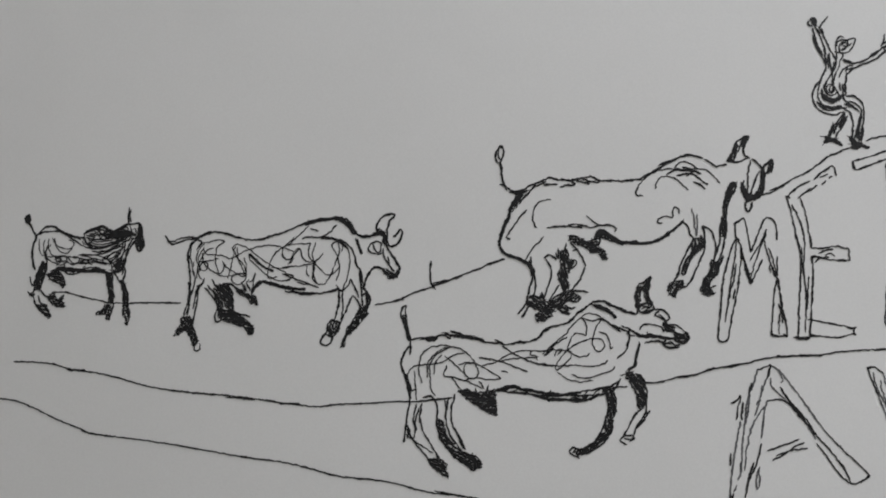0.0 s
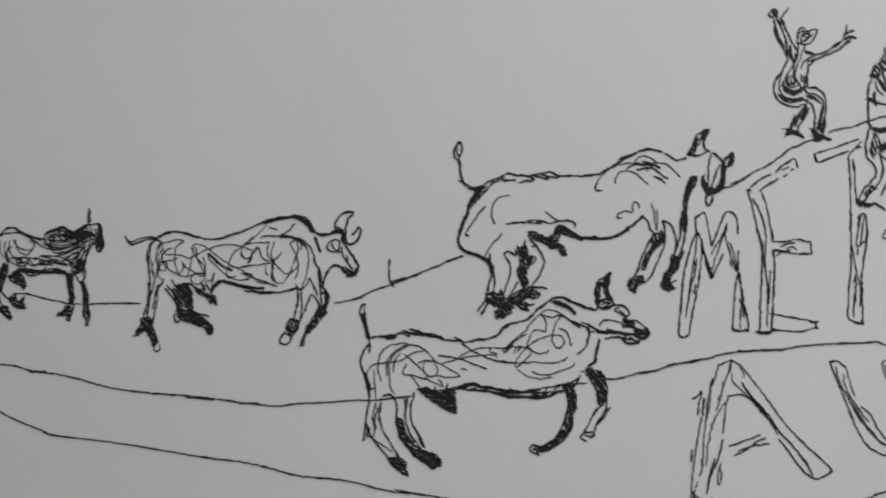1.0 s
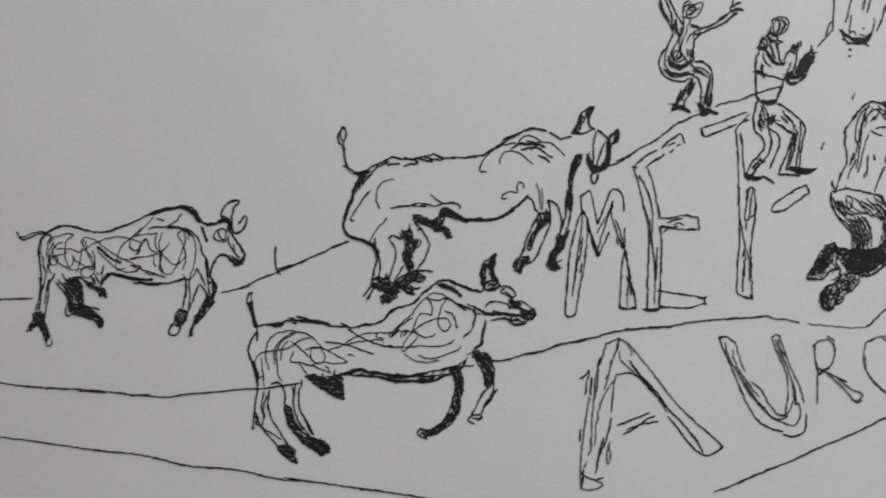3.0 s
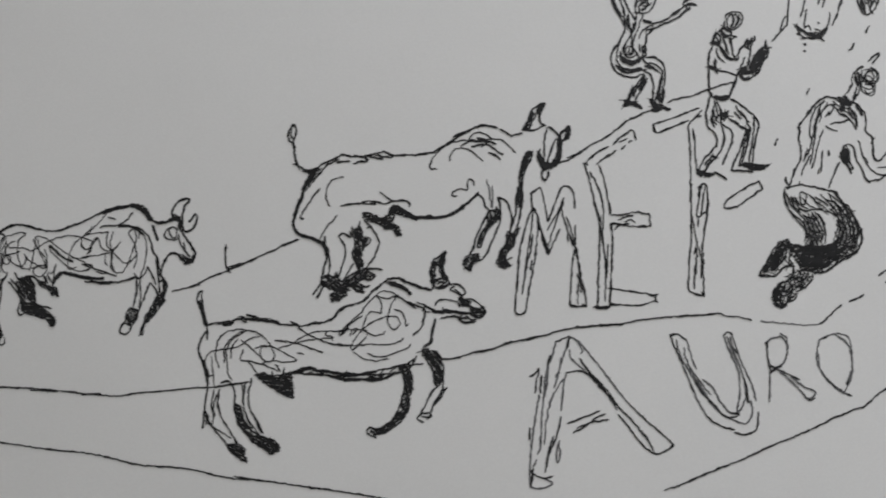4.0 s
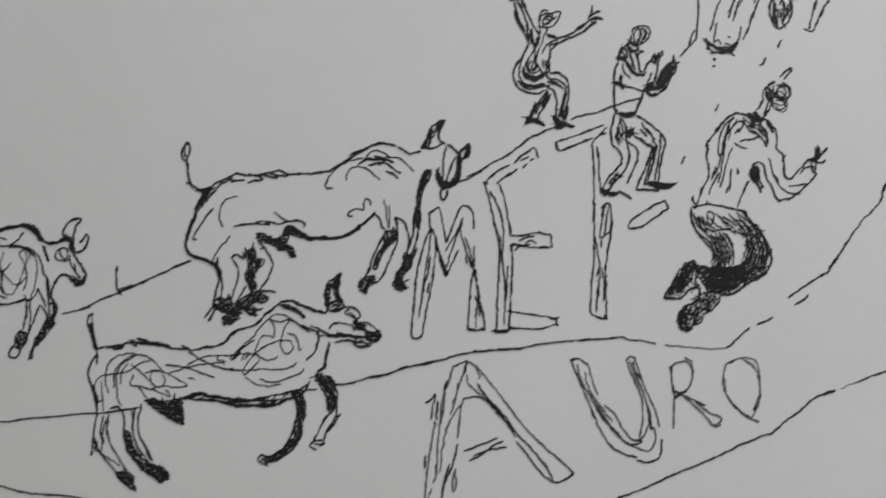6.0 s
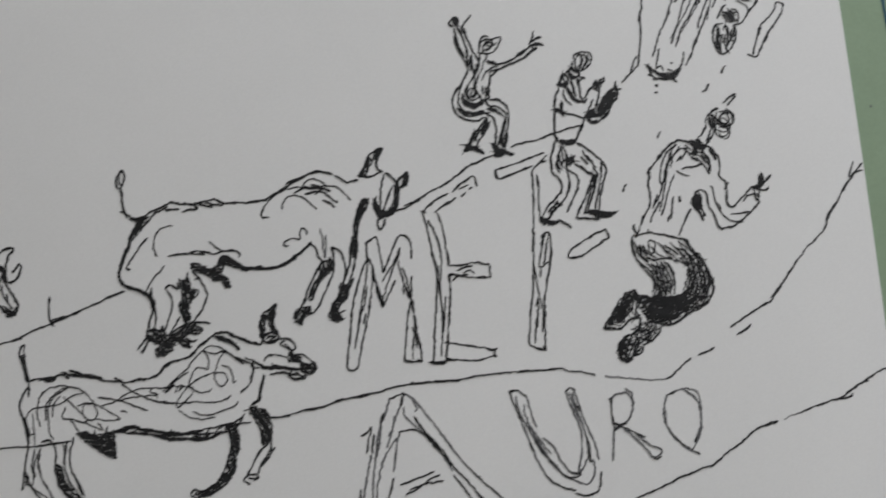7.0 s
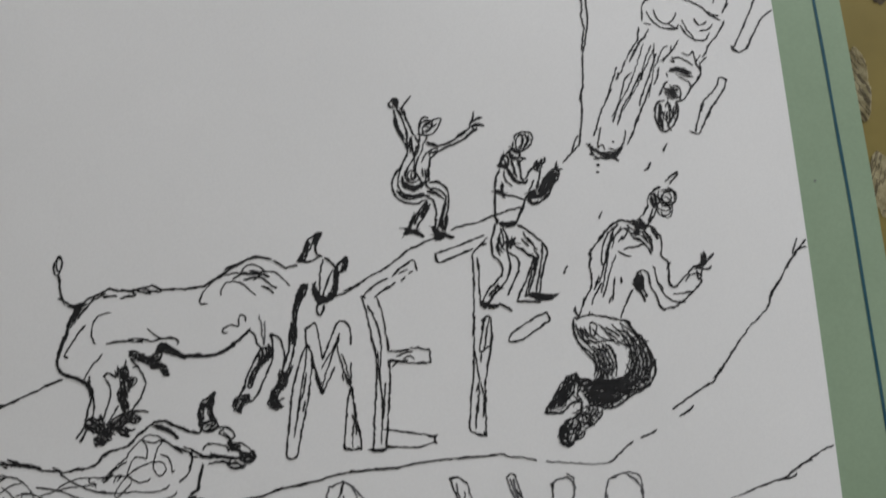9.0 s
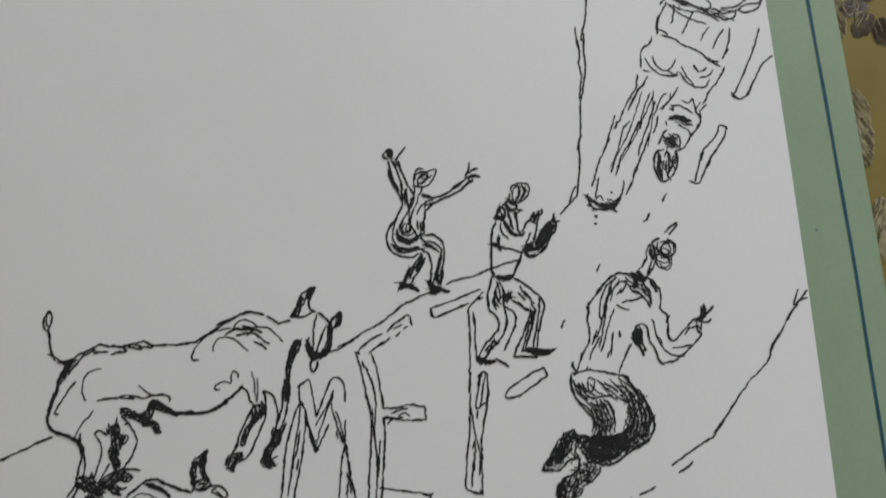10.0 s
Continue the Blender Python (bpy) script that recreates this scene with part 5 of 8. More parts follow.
pen.line(0.40, (25.18, -13.30), (25.77, -14.48), (25.96, -16.49), (25.42, -18.51), (24.71, -20.18), (23.67, -21.86), (21.62, -23.21), (19.93, -23.05), (19.41, -23.72), (20.42, -24.38), (20.92, -24.71))
pen.line(0.40, (26.61, -18.17), (26.40, -20.17), (25.01, -22.18), (22.62, -23.70), (20.93, -24.04), (20.92, -24.54))
pen.blacken(0.23, 113, (25.18, -13.30), (26.71, -13.29), (27.35, -15.14), (27.32, -16.82), (26.61, -18.17), (25.93, -18.50), (25.96, -16.49), (25.77, -14.48))
pen.blacken(0.23, 51, (26.41, -19.84), (26.33, -20.51), (25.02, -21.68), (23.48, -23.03), (22.62, -23.70), (20.93, -24.04), (19.92, -23.55), (21.62, -23.21), (23.67, -21.86), (25.04, -20.52))
pen.blacken(0.31, 89, (25.93, -18.34), (26.71, -18.33), (26.34, -20.18), (25.66, -20.18), (25.23, -19.51))
pen.put("leg", drawn)

pen.line(0.40, (31.36, -10.75), (32.18, -12.10), (32.48, -13.78), (32.33, -15.80), (32.23, -17.14), (30.83, -19.15), (30.11, -20.83))
pen.line(0.40, (31.39, -16.64), (30.18, -17.82), (29.29, -19.49), (28.59, -20.83), (27.90, -21.67), (28.90, -22.33))
pen.line(0.34, (32.91, -16.80), (31.86, -18.31), (30.47, -19.99), (29.76, -21.50), (28.58, -21.33))
pen.line(0.34, (28.11, -11.43), (27.57, -12.45), (26.87, -13.46))
pen.line(0.34, (28.12, -10.92), (28.97, -10.75))
pen.line(0.34, (28.59, -21.00), (29.77, -20.83), (30.27, -21.33), (29.41, -21.83))
pen.blacken(0.29, 126, (29.15, -10.41), (30.00, -10.41), (31.35, -10.92), (32.18, -11.93), (32.14, -13.45), (32.44, -15.13), (31.56, -16.47), (30.89, -16.14), (30.77, -14.12), (29.96, -12.44), (29.13, -11.43))
pen.put("leg", drawn)

pen.hatch(0.24, 0.70, 15, (6.98, -13.16), (9.53, -12.61), (10.98, -13.14), (13.15, -13.38), (12.96, -13.74), (10.61, -13.68), (8.07, -13.77))
pen.hatch(0.24, 0.70, 34, (20.56, -14.67), (21.42, -13.99), (25.18, -13.30), (25.00, -13.64), (22.77, -14.66), (21.40, -15.17))
pen.hatch(0.24, 0.70, 15, (14.96, -13.51), (18.02, -13.84), (21.08, -13.89), (20.91, -14.23), (17.68, -14.24), (14.95, -14.02))
pen.put("dark_hatching", drawn)

# thin wavering ground line in black pen behind the bulls
pen.gone_over(0.27, (-75.19, 3.26), (-72.46, 3.25), (-69.49, 2.61), (-66.56, 1.97), (-63.90, 1.45), (-62.53, 1.35), (-59.71, 1.24), (-55.81, 1.34), (-51.42, 1.33), (-49.24, 1.23))
drawn = pen.put("ground_line", sheet, "thin wavering ground line in black pen behind the bulls")

# thin ground line with a short upright tick in black pen
pen.gone_over(0.27, (-13.71, 0.92), (-11.63, 1.31), (-9.66, 1.70), (-7.69, 2.68), (-5.73, 3.46), (-3.76, 4.04), (-2.30, 4.62), (-0.34, 5.40), (1.62, 6.18), (4.06, 7.05), (6.50, 8.12), (8.74, 8.80))
pen.gone_over(0.27, (-3.97, 8.55), (-4.07, 6.79), (-4.06, 5.02), (-3.67, 4.14), (-3.18, 3.65))
pen.line(0.35, (-4.06, 6.59), (-4.06, 4.82), (-3.47, 4.04))
pen.gone_over(0.27, (-3.77, 4.63), (-2.49, 4.92), (-1.32, 5.21))
pen.line(0.33, (-2.30, 4.53), (-0.34, 5.30), (1.42, 5.98))
pen.line(0.35, (3.18, 6.86), (4.74, 7.25))
pen.line(0.35, (5.72, 7.93), (7.08, 8.32), (8.45, 8.80))
pen.gone_over(0.27, (-9.95, 1.60), (-8.77, 1.90))
drawn = pen.put("ground_line", sheet, "thin ground line with a short upright tick in black pen")

# long broken road line in black pen under the bulls
pen.gone_over(0.27, (-82.48, -9.61), (-78.24, -9.65), (-74.07, -10.00), (-69.93, -10.96), (-65.32, -11.39), (-60.78, -12.23), (-56.30, -13.36), (-51.92, -14.08), (-46.54, -14.58), (-40.21, -14.96), (-35.02, -15.46), (-30.92, -15.98), (-26.86, -16.39), (-23.35, -16.63), (-19.87, -16.19), (-14.93, -15.93), (-10.04, -15.58), (-6.15, -15.54), (-2.76, -15.12), (-0.35, -14.81))
pen.line(0.49, (-71.09, -10.98), (-67.63, -10.92))
pen.line(0.39, (-63.04, -11.86), (-60.22, -12.32))
pen.line(0.39, (-46.53, -14.68), (-42.31, -14.80))
pen.gone_over(0.27, (-40.20, -15.26), (-35.02, -15.56))
pen.line(0.34, (-30.40, -16.26), (-26.87, -16.10))
drawn = pen.put("ground_line", sheet, "long broken road line in black pen under the bulls")

# short loose black pen dash
pen.line(0.34, (25.89, -13.33), (27.32, -12.95), (29.22, -12.75))
drawn = pen.put("pen_dash", sheet, "short loose black pen dash")

# road line in black pen breaking into dashes towards the sheet edge
pen.gone_over(0.27, (32.27, -12.25), (34.59, -12.06), (37.84, -11.18), (40.62, -10.83), (43.41, -9.93), (47.11, -9.25), (49.88, -8.81), (51.75, -8.25), (56.37, -7.70), (61.89, -7.55), (65.61, -6.97), (70.25, -6.70), (74.90, -6.61), (78.64, -6.40), (79.55, -6.80), (82.34, -7.19), (84.18, -7.73))
pen.line(0.39, (42.48, -10.08), (45.26, -9.55), (48.22, -9.20))
pen.line(0.37, (54.52, -7.81), (59.13, -7.63), (61.90, -7.46))
drawn = pen.put("ground_line", sheet, "road line in black pen breaking into dashes towards the sheet edge")

# short loose black pen dash
pen.grey(0.26, (85.77, -7.98), (88.86, -8.39), (92.62, -8.91), (95.68, -8.95))
pen.line(0.37, (95.68, -8.95), (96.98, -8.27), (98.53, -6.85), (100.06, -5.79))
drawn = pen.put("pen_dash", sheet, "short loose black pen dash")

# short loose black pen dash
pen.line(0.46, (101.36, -5.38), (103.06, -4.80), (104.08, -4.28))
drawn = pen.put("pen_dash", sheet, "short loose black pen dash")

# short loose black pen dash
pen.line(0.37, (107.09, -1.20), (109.40, 0.23), (112.03, 1.75), (113.61, 2.64))
drawn = pen.put("pen_dash", sheet, "short loose black pen dash")

# short loose black pen dash
pen.line(0.37, (108.08, -2.37), (109.53, -1.67), (110.50, -0.76))
drawn = pen.put("pen_dash", sheet, "short loose black pen dash")

# short loose black pen dash
pen.line(0.37, (114.39, 3.38), (115.85, 4.96), (116.97, 6.08))
drawn = pen.put("pen_dash", sheet, "short loose black pen dash")

# climbing road edge in black pen forked at the sheet edge
pen.line(0.33, (113.06, 2.14), (114.69, 3.37), (116.20, 5.24), (117.27, 6.53), (118.91, 8.60), (121.10, 11.19), (123.23, 12.98), (125.09, 14.80), (125.68, 16.71), (127.28, 18.76), (128.68, 20.73), (130.55, 23.17), (132.85, 25.61))
pen.line(0.46, (114.90, 3.62), (116.41, 5.50))
pen.line(0.46, (125.63, 16.25), (127.28, 18.76))
pen.line(0.41, (128.68, 20.73), (130.31, 22.81))
pen.line(0.37, (130.16, 23.29), (131.24, 25.88))
pen.line(0.32, (130.26, 23.28), (131.67, 24.15), (132.82, 24.37))
drawn = pen.put("ground_line", sheet, "climbing road edge in black pen forked at the sheet edge")

# thin wavering line in black pen along the lower sheet
pen.gone_over(0.27, (-92.73, -15.09), (-88.87, -16.04), (-85.11, -16.57), (-81.43, -16.88), (-77.77, -18.02), (-72.96, -19.93), (-68.27, -21.41), (-65.39, -22.33), (-59.23, -22.83), (-52.66, -23.42), (-46.24, -24.21), (-39.94, -25.10), (-34.78, -25.73), (-29.70, -26.17), (-24.68, -27.19), (-19.72, -28.30), (-14.81, -28.65), (-9.96, -29.30), (-4.18, -30.67), (-0.36, -30.97), (2.02, -31.30))
pen.gone_over(0.27, (-3.29, -30.39), (0.59, -30.99), (4.44, -31.60), (8.25, -32.20), (12.98, -32.92), (17.20, -33.64), (22.32, -34.56))
drawn = pen.put("ground_line", sheet, "thin wavering line in black pen along the lower sheet")

# rising road edge in black pen beneath the capital letters
pen.gone_over(0.27, (67.80, -34.81), (71.50, -33.73), (76.18, -32.00), (80.87, -30.53), (84.67, -29.02), (88.01, -27.93), (89.93, -27.22), (92.33, -26.44), (94.27, -25.73), (97.21, -24.52), (98.97, -23.98), (100.65, -23.34), (102.11, -23.05), (103.12, -22.55), (105.18, -21.01), (107.22, -19.83), (109.31, -18.28), (111.36, -17.27), (113.89, -16.75))
pen.line(0.37, (111.36, -17.27), (113.89, -16.75))
drawn = pen.put("ground_line", sheet, "rising road edge in black pen beneath the capital letters")

# short loose black pen dash
pen.grey(0.22, (114.92, -16.43), (116.99, -15.69), (119.37, -15.06))
drawn = pen.put("pen_dash", sheet, "short loose black pen dash")

# road edge stroke in black pen reaching the sheet edge
pen.line(0.37, (117.97, -15.59), (119.99, -14.74))
pen.line(0.37, (119.99, -14.74), (123.50, -13.92), (125.53, -13.44), (127.67, -11.95), (129.78, -10.91), (131.91, -9.87), (134.35, -8.94))
pen.line(0.46, (126.08, -12.93), (128.72, -11.48), (130.27, -11.04))
pen.line(0.32, (124.00, -13.87), (126.72, -13.53), (127.36, -13.03))
drawn = pen.put("ground_line", sheet, "road edge stroke in black pen reaching the sheet edge")

# rising slope line in black pen above the tall letters
pen.line(0.35, (54.71, 20.79), (56.32, 21.20), (57.78, 22.10), (59.71, 23.18), (61.64, 24.06), (63.60, 25.43), (65.56, 26.81), (67.51, 27.71), (69.45, 28.42))
pen.line(0.42, (63.60, 25.43), (65.37, 26.82))
pen.line(0.35, (53.24, 19.86), (55.26, 20.49), (57.39, 21.67))
drawn = pen.put("hill_line", sheet, "rising slope line in black pen above the tall letters")

# rising slope line in black pen above the tall letters
pen.line(0.35, (72.50, 29.75), (74.35, 30.38), (77.11, 30.87), (79.91, 31.91), (82.70, 32.69), (84.56, 33.05))
drawn = pen.put("hill_line", sheet, "rising slope line in black pen above the tall letters")

# upright jagged line in black pen with doubled strokes
pen.line(0.33, (99.13, 79.82), (98.70, 76.78), (98.55, 74.76), (98.10, 72.76), (97.56, 70.78), (97.28, 69.59), (97.77, 69.77), (97.62, 67.79), (97.72, 65.32), (97.35, 62.87), (96.87, 60.44), (96.35, 58.51), (96.17, 56.09), (96.12, 54.17), (95.62, 51.31), (95.54, 48.93), (95.27, 46.56), (94.95, 44.68), (94.66, 43.28), (93.53, 41.92), (92.52, 41.02), (91.71, 40.13))
pen.gone_over(0.27, (96.39, 72.00), (96.52, 69.80), (96.85, 67.81), (96.67, 65.35), (96.92, 63.67), (96.56, 61.42), (96.32, 59.48))
pen.line(0.29, (95.30, 50.84), (95.95, 53.21))
pen.line(0.33, (95.65, 50.35), (95.44, 47.50))
pen.line(0.29, (94.48, 44.70), (93.81, 43.32), (93.34, 41.93))
pen.line(0.33, (97.85, 70.77), (97.59, 67.30))
drawn = pen.put("cliff_line", sheet, "upright jagged line in black pen with doubled strokes")

# hand-drawn outlined capital letter M in black pen
pen.line(0.35, (48.60, 12.43), (47.65, 10.69), (46.86, 8.24), (46.17, 5.80), (45.73, 2.99), (45.43, 0.20), (45.10, -2.24), (44.77, -4.66), (45.18, -5.20), (46.18, -5.15), (46.63, -4.40))
pen.line(0.35, (49.45, 10.96), (49.19, 8.48), (48.74, 5.67), (48.29, 2.87), (47.67, 0.44), (47.06, -1.98), (46.54, -4.75))
pen.line(0.35, (48.32, 14.77), (49.96, 15.76), (50.38, 14.13), (50.73, 11.97), (50.95, 9.99))
pen.line(0.35, (48.32, 14.77), (48.45, 13.51), (48.52, 12.25))
pen.line(0.35, (48.60, 12.43), (49.27, 10.97), (49.73, 8.81), (50.21, 7.01), (50.66, 4.69))
pen.line(0.35, (50.95, 9.99), (51.62, 11.57), (52.59, 13.66), (53.66, 15.76), (54.46, 15.90), (55.33, 15.14), (55.64, 13.87), (55.57, 12.08))
pen.line(0.35, (50.66, 4.52), (51.42, 5.89), (52.37, 7.61), (52.94, 8.65))
pen.line(0.35, (50.69, 5.40), (51.68, 8.36), (52.66, 10.80), (53.73, 13.61))
pen.line(0.35, (53.73, 13.61), (53.42, 11.83), (53.87, 9.67), (54.51, 7.51), (55.32, 5.34), (55.74, 2.50), (56.00, 0.03), (56.45, -2.10), (56.72, -4.21))
pen.line(0.35, (55.32, 5.34), (54.78, 3.25), (54.42, 0.46), (54.15, -1.98), (53.96, -4.07), (55.47, -4.32), (56.72, -4.21))
pen.line(0.28, (48.59, 12.25), (48.21, 9.24), (47.62, 6.43), (47.07, 3.63), (46.62, 0.84), (46.07, -1.93))
pen.line(0.28, (48.28, 7.99), (47.84, 5.36), (47.03, 2.58), (46.72, 0.49))
pen.line(0.28, (50.80, 8.58), (51.75, 10.13), (52.88, 11.86), (53.85, 13.96))
pen.line(0.28, (54.09, 10.73), (54.73, 8.56), (55.34, 6.05), (55.47, 9.24))
pen.line(0.28, (55.91, 2.14), (55.63, -0.31), (55.25, -2.74), (55.31, -3.96))
pen.line(0.28, (55.33, 1.11), (55.81, -0.32), (55.92, -2.07))
pen.line(0.28, (54.17, 7.88), (54.22, 6.46))
pen.line(0.28, (49.26, 10.61), (49.89, 8.09), (50.53, 5.94))
pen.line(0.44, (45.64, 3.70), (45.78, 2.46))
pen.line(0.44, (45.28, 0.21), (45.31, -1.20))
pen.line(0.44, (47.96, 3.59), (47.62, 2.02))
pen.line(0.44, (50.04, 7.38), (50.66, 4.69))
pen.line(0.44, (55.67, 2.50), (55.96, 0.73))
pen.line(0.44, (53.89, -4.00), (55.12, -4.30))
pen.line(0.44, (56.02, -4.00), (56.71, -4.28))
pen.line(0.44, (48.53, 12.61), (48.94, 11.88))
pen.blacken(0.34, 123, (49.25, 10.26), (49.73, 8.81), (50.69, 5.57), (51.03, 4.85), (50.66, 4.52), (50.02, 6.67))
drawn = pen.put("letter", sheet, "hand-drawn outlined capital letter M in black pen")

# hand-drawn outlined capital letter E with slanted top arm
pen.line(0.35, (57.65, 19.53), (58.27, 16.98), (58.86, 13.71), (59.30, 11.19), (59.57, 9.03), (59.44, 5.84), (59.11, 2.33), (58.79, -1.17), (58.48, -4.30))
pen.line(0.35, (59.99, 19.42), (60.64, 17.58), (61.09, 15.40), (61.34, 12.87), (61.61, 10.89))
pen.line(0.35, (61.54, 9.29), (61.63, 7.15), (61.53, 4.68), (61.24, 2.22), (60.94, -0.58), (60.66, -3.02), (60.41, -4.75))
pen.line(0.35, (61.61, 10.79), (63.93, 10.67), (65.74, 11.04), (68.06, 10.68))
pen.line(0.35, (68.06, 10.68), (68.24, 8.60))
pen.line(0.35, (68.24, 8.60), (65.99, 8.64), (63.85, 8.89), (61.72, 9.28))
pen.line(0.35, (60.37, -1.53), (62.66, -1.90), (65.48, -2.40), (67.94, -2.88), (68.73, -2.82))
pen.line(0.35, (60.61, -4.24), (62.90, -4.36), (65.37, -4.60), (67.53, -4.08), (68.42, -3.96))
pen.line(0.35, (68.72, -2.92), (68.20, -3.42), (68.52, -4.14))
pen.line(0.28, (58.68, 18.04), (59.50, 16.20), (60.14, 14.37), (60.41, 12.20), (60.33, 10.06), (60.06, 7.94), (60.12, 5.10), (60.18, 2.27), (60.06, -0.53), (59.75, -3.67))
pen.line(0.28, (59.17, 16.93), (59.98, 14.73), (60.27, 12.93))
pen.line(0.28, (59.82, 10.80), (59.85, 7.24), (60.25, 4.03), (60.49, 1.20))
pen.line(0.28, (60.86, 5.77), (60.56, 2.96), (60.26, 0.16))
pen.line(0.28, (62.82, 9.76), (64.28, 10.40), (65.36, 10.53))
pen.line(0.28, (63.88, 9.53), (64.97, 9.83), (65.59, 9.27))
pen.line(0.28, (62.04, 8.27), (62.78, 8.87), (64.58, 9.14))
pen.line(0.28, (63.76, 23.06), (65.23, 23.72))
pen.line(0.40, (57.65, 19.53), (58.96, 20.74), (60.45, 21.76), (61.92, 22.42))
pen.line(0.40, (62.66, 22.74), (64.16, 23.95), (66.20, 25.14), (66.67, 23.47))
pen.line(0.40, (59.63, 19.44), (60.75, 20.29), (62.23, 21.13), (63.15, 21.63))
pen.line(0.40, (64.07, 21.95), (64.81, 22.46))
pen.line(0.40, (65.38, 22.98), (65.94, 23.32))
pen.line(0.40, (58.57, 18.22), (58.90, 17.31))
pen.line(0.40, (58.83, 13.00), (59.16, 12.09))
pen.line(0.40, (61.37, 3.62), (61.24, 2.22))
pen.line(0.40, (58.76, -0.12), (58.85, -1.35))
pen.line(0.40, (61.47, 9.29), (63.32, 9.02))
pen.line(0.62, (58.12, -4.46), (59.00, -4.68), (60.42, -4.58))
pen.line(0.46, (60.61, -4.24), (62.20, -4.32))
pen.line(0.46, (57.48, 19.72), (58.19, 19.51))
drawn = pen.put("letter", sheet, "hand-drawn outlined capital letter E with slanted top arm")

# hand-drawn outlined capital letter T with split top bar
pen.line(0.35, (69.90, 26.04), (71.43, 26.48), (73.46, 27.06), (75.86, 27.97), (77.91, 28.63))
pen.line(0.35, (69.73, 25.88), (70.16, 24.58), (72.36, 25.15), (74.41, 25.94), (75.94, 26.45))
pen.line(0.35, (78.39, 28.20), (77.15, 27.07), (75.91, 25.77), (75.69, 24.94))
pen.line(0.35, (75.78, 25.27), (75.85, 22.91), (75.73, 20.57), (75.65, 17.91), (75.46, 15.59), (75.38, 12.95), (75.24, 10.32), (75.10, 7.70), (74.82, 5.43), (74.33, 2.53), (74.10, -0.05), (74.07, -2.47), (76.47, -3.41))
pen.line(0.35, (76.54, 25.07), (76.77, 23.21), (76.64, 20.87), (76.68, 18.53), (76.78, 17.19))
pen.line(0.35, (76.65, 14.87), (77.85, 15.48), (78.27, 14.13), (78.16, 12.15), (77.78, 9.54), (77.23, 7.27), (76.77, 5.00), (76.66, 3.05))
pen.line(0.35, (76.66, 3.05), (76.55, -0.18), (76.47, -3.41))
pen.line(0.28, (77.35, 15.50), (76.71, 12.88), (76.15, 9.95), (77.75, 10.69))
pen.line(0.28, (77.83, 15.15), (77.35, 12.52), (76.89, 10.24))
pen.line(0.28, (76.36, 9.61), (76.29, 8.30))
pen.line(0.28, (75.39, 9.99), (75.60, 7.68), (75.90, 5.38))
pen.line(0.28, (78.34, 12.31), (77.80, 9.86), (77.04, 6.95))
pen.line(0.28, (75.90, 5.38), (75.21, 3.62))
pen.line(0.28, (76.02, 5.04), (76.34, 3.23))
pen.line(0.28, (75.67, 4.74), (75.78, 3.10))
pen.line(0.28, (76.50, 3.06), (76.14, -0.49))
pen.line(0.42, (75.58, 3.11), (75.21, 0.54), (74.84, -2.19))
pen.line(0.42, (75.42, 14.77), (75.36, 12.46))
pen.line(0.42, (76.97, 26.91), (78.18, 27.36))
pen.line(0.42, (69.74, 26.05), (70.17, 24.68))
pen.line(0.42, (77.00, 15.19), (76.66, 13.22))
pen.line(0.42, (75.87, 21.91), (75.78, 20.24))
pen.line(0.42, (76.12, -2.75), (76.54, -3.48))
pen.line(0.42, (78.36, 12.80), (77.99, 10.84))
drawn = pen.put("letter", sheet, "hand-drawn outlined capital letter T with split top bar")

# large hand-drawn outlined capital letter A in grey-black pen
pen.grey(0.32, (51.26, -10.01), (50.68, -11.93), (49.78, -13.84), (49.20, -16.07))
pen.grey(0.32, (53.42, -9.12), (54.69, -9.97), (56.24, -11.65), (57.77, -13.65), (59.30, -15.80), (61.12, -18.44), (62.96, -20.76))
pen.grey(0.32, (53.18, -10.73), (52.28, -12.64), (51.61, -14.55), (51.15, -16.14), (50.59, -17.57))
pen.grey(0.32, (53.32, -11.38), (53.58, -12.68), (54.51, -13.69), (55.61, -14.69), (57.32, -16.37), (58.54, -18.02), (59.76, -19.67), (60.81, -21.48))
pen.grey(0.32, (48.11, -18.61), (47.52, -21.15), (46.91, -24.01), (46.40, -26.86), (46.00, -30.35), (45.87, -33.51))
pen.grey(0.32, (49.20, -16.07), (48.72, -19.59), (48.26, -22.78), (47.93, -26.60), (47.38, -28.17))
pen.grey(0.32, (52.12, -16.18), (50.73, -18.06), (49.66, -20.27), (49.05, -23.13), (48.58, -26.62))
pen.grey(0.32, (52.65, -15.23), (52.25, -16.83), (51.92, -19.06), (51.56, -21.29))
pen.grey(0.32, (51.03, -26.07), (50.46, -27.96), (50.54, -29.71), (51.09, -28.30), (50.85, -26.38))
pen.grey(0.32, (49.78, -13.84), (49.43, -16.73), (49.01, -18.96))
pen.grey(0.32, (45.87, -33.35), (47.15, -33.71), (48.77, -33.45), (49.60, -32.85), (48.49, -32.33))
pen.grey(0.28, (47.18, -29.11), (46.49, -30.04))
pen.grey(0.28, (51.95, -12.63), (51.72, -14.23), (51.00, -15.82))
pen.grey(0.28, (54.84, -10.14), (55.59, -11.63), (55.24, -12.10))
pen.line(0.33, (51.26, -10.01), (53.42, -9.12))
pen.line(0.33, (69.76, -27.68), (68.41, -28.49), (66.76, -28.90), (65.50, -28.21), (63.96, -26.55), (62.45, -24.26), (60.93, -22.28))
pen.line(0.33, (62.96, -20.76), (65.12, -23.08), (67.29, -25.09), (69.77, -27.59))
pen.line(0.33, (52.65, -15.17), (55.11, -14.93), (56.53, -15.86), (58.23, -17.69))
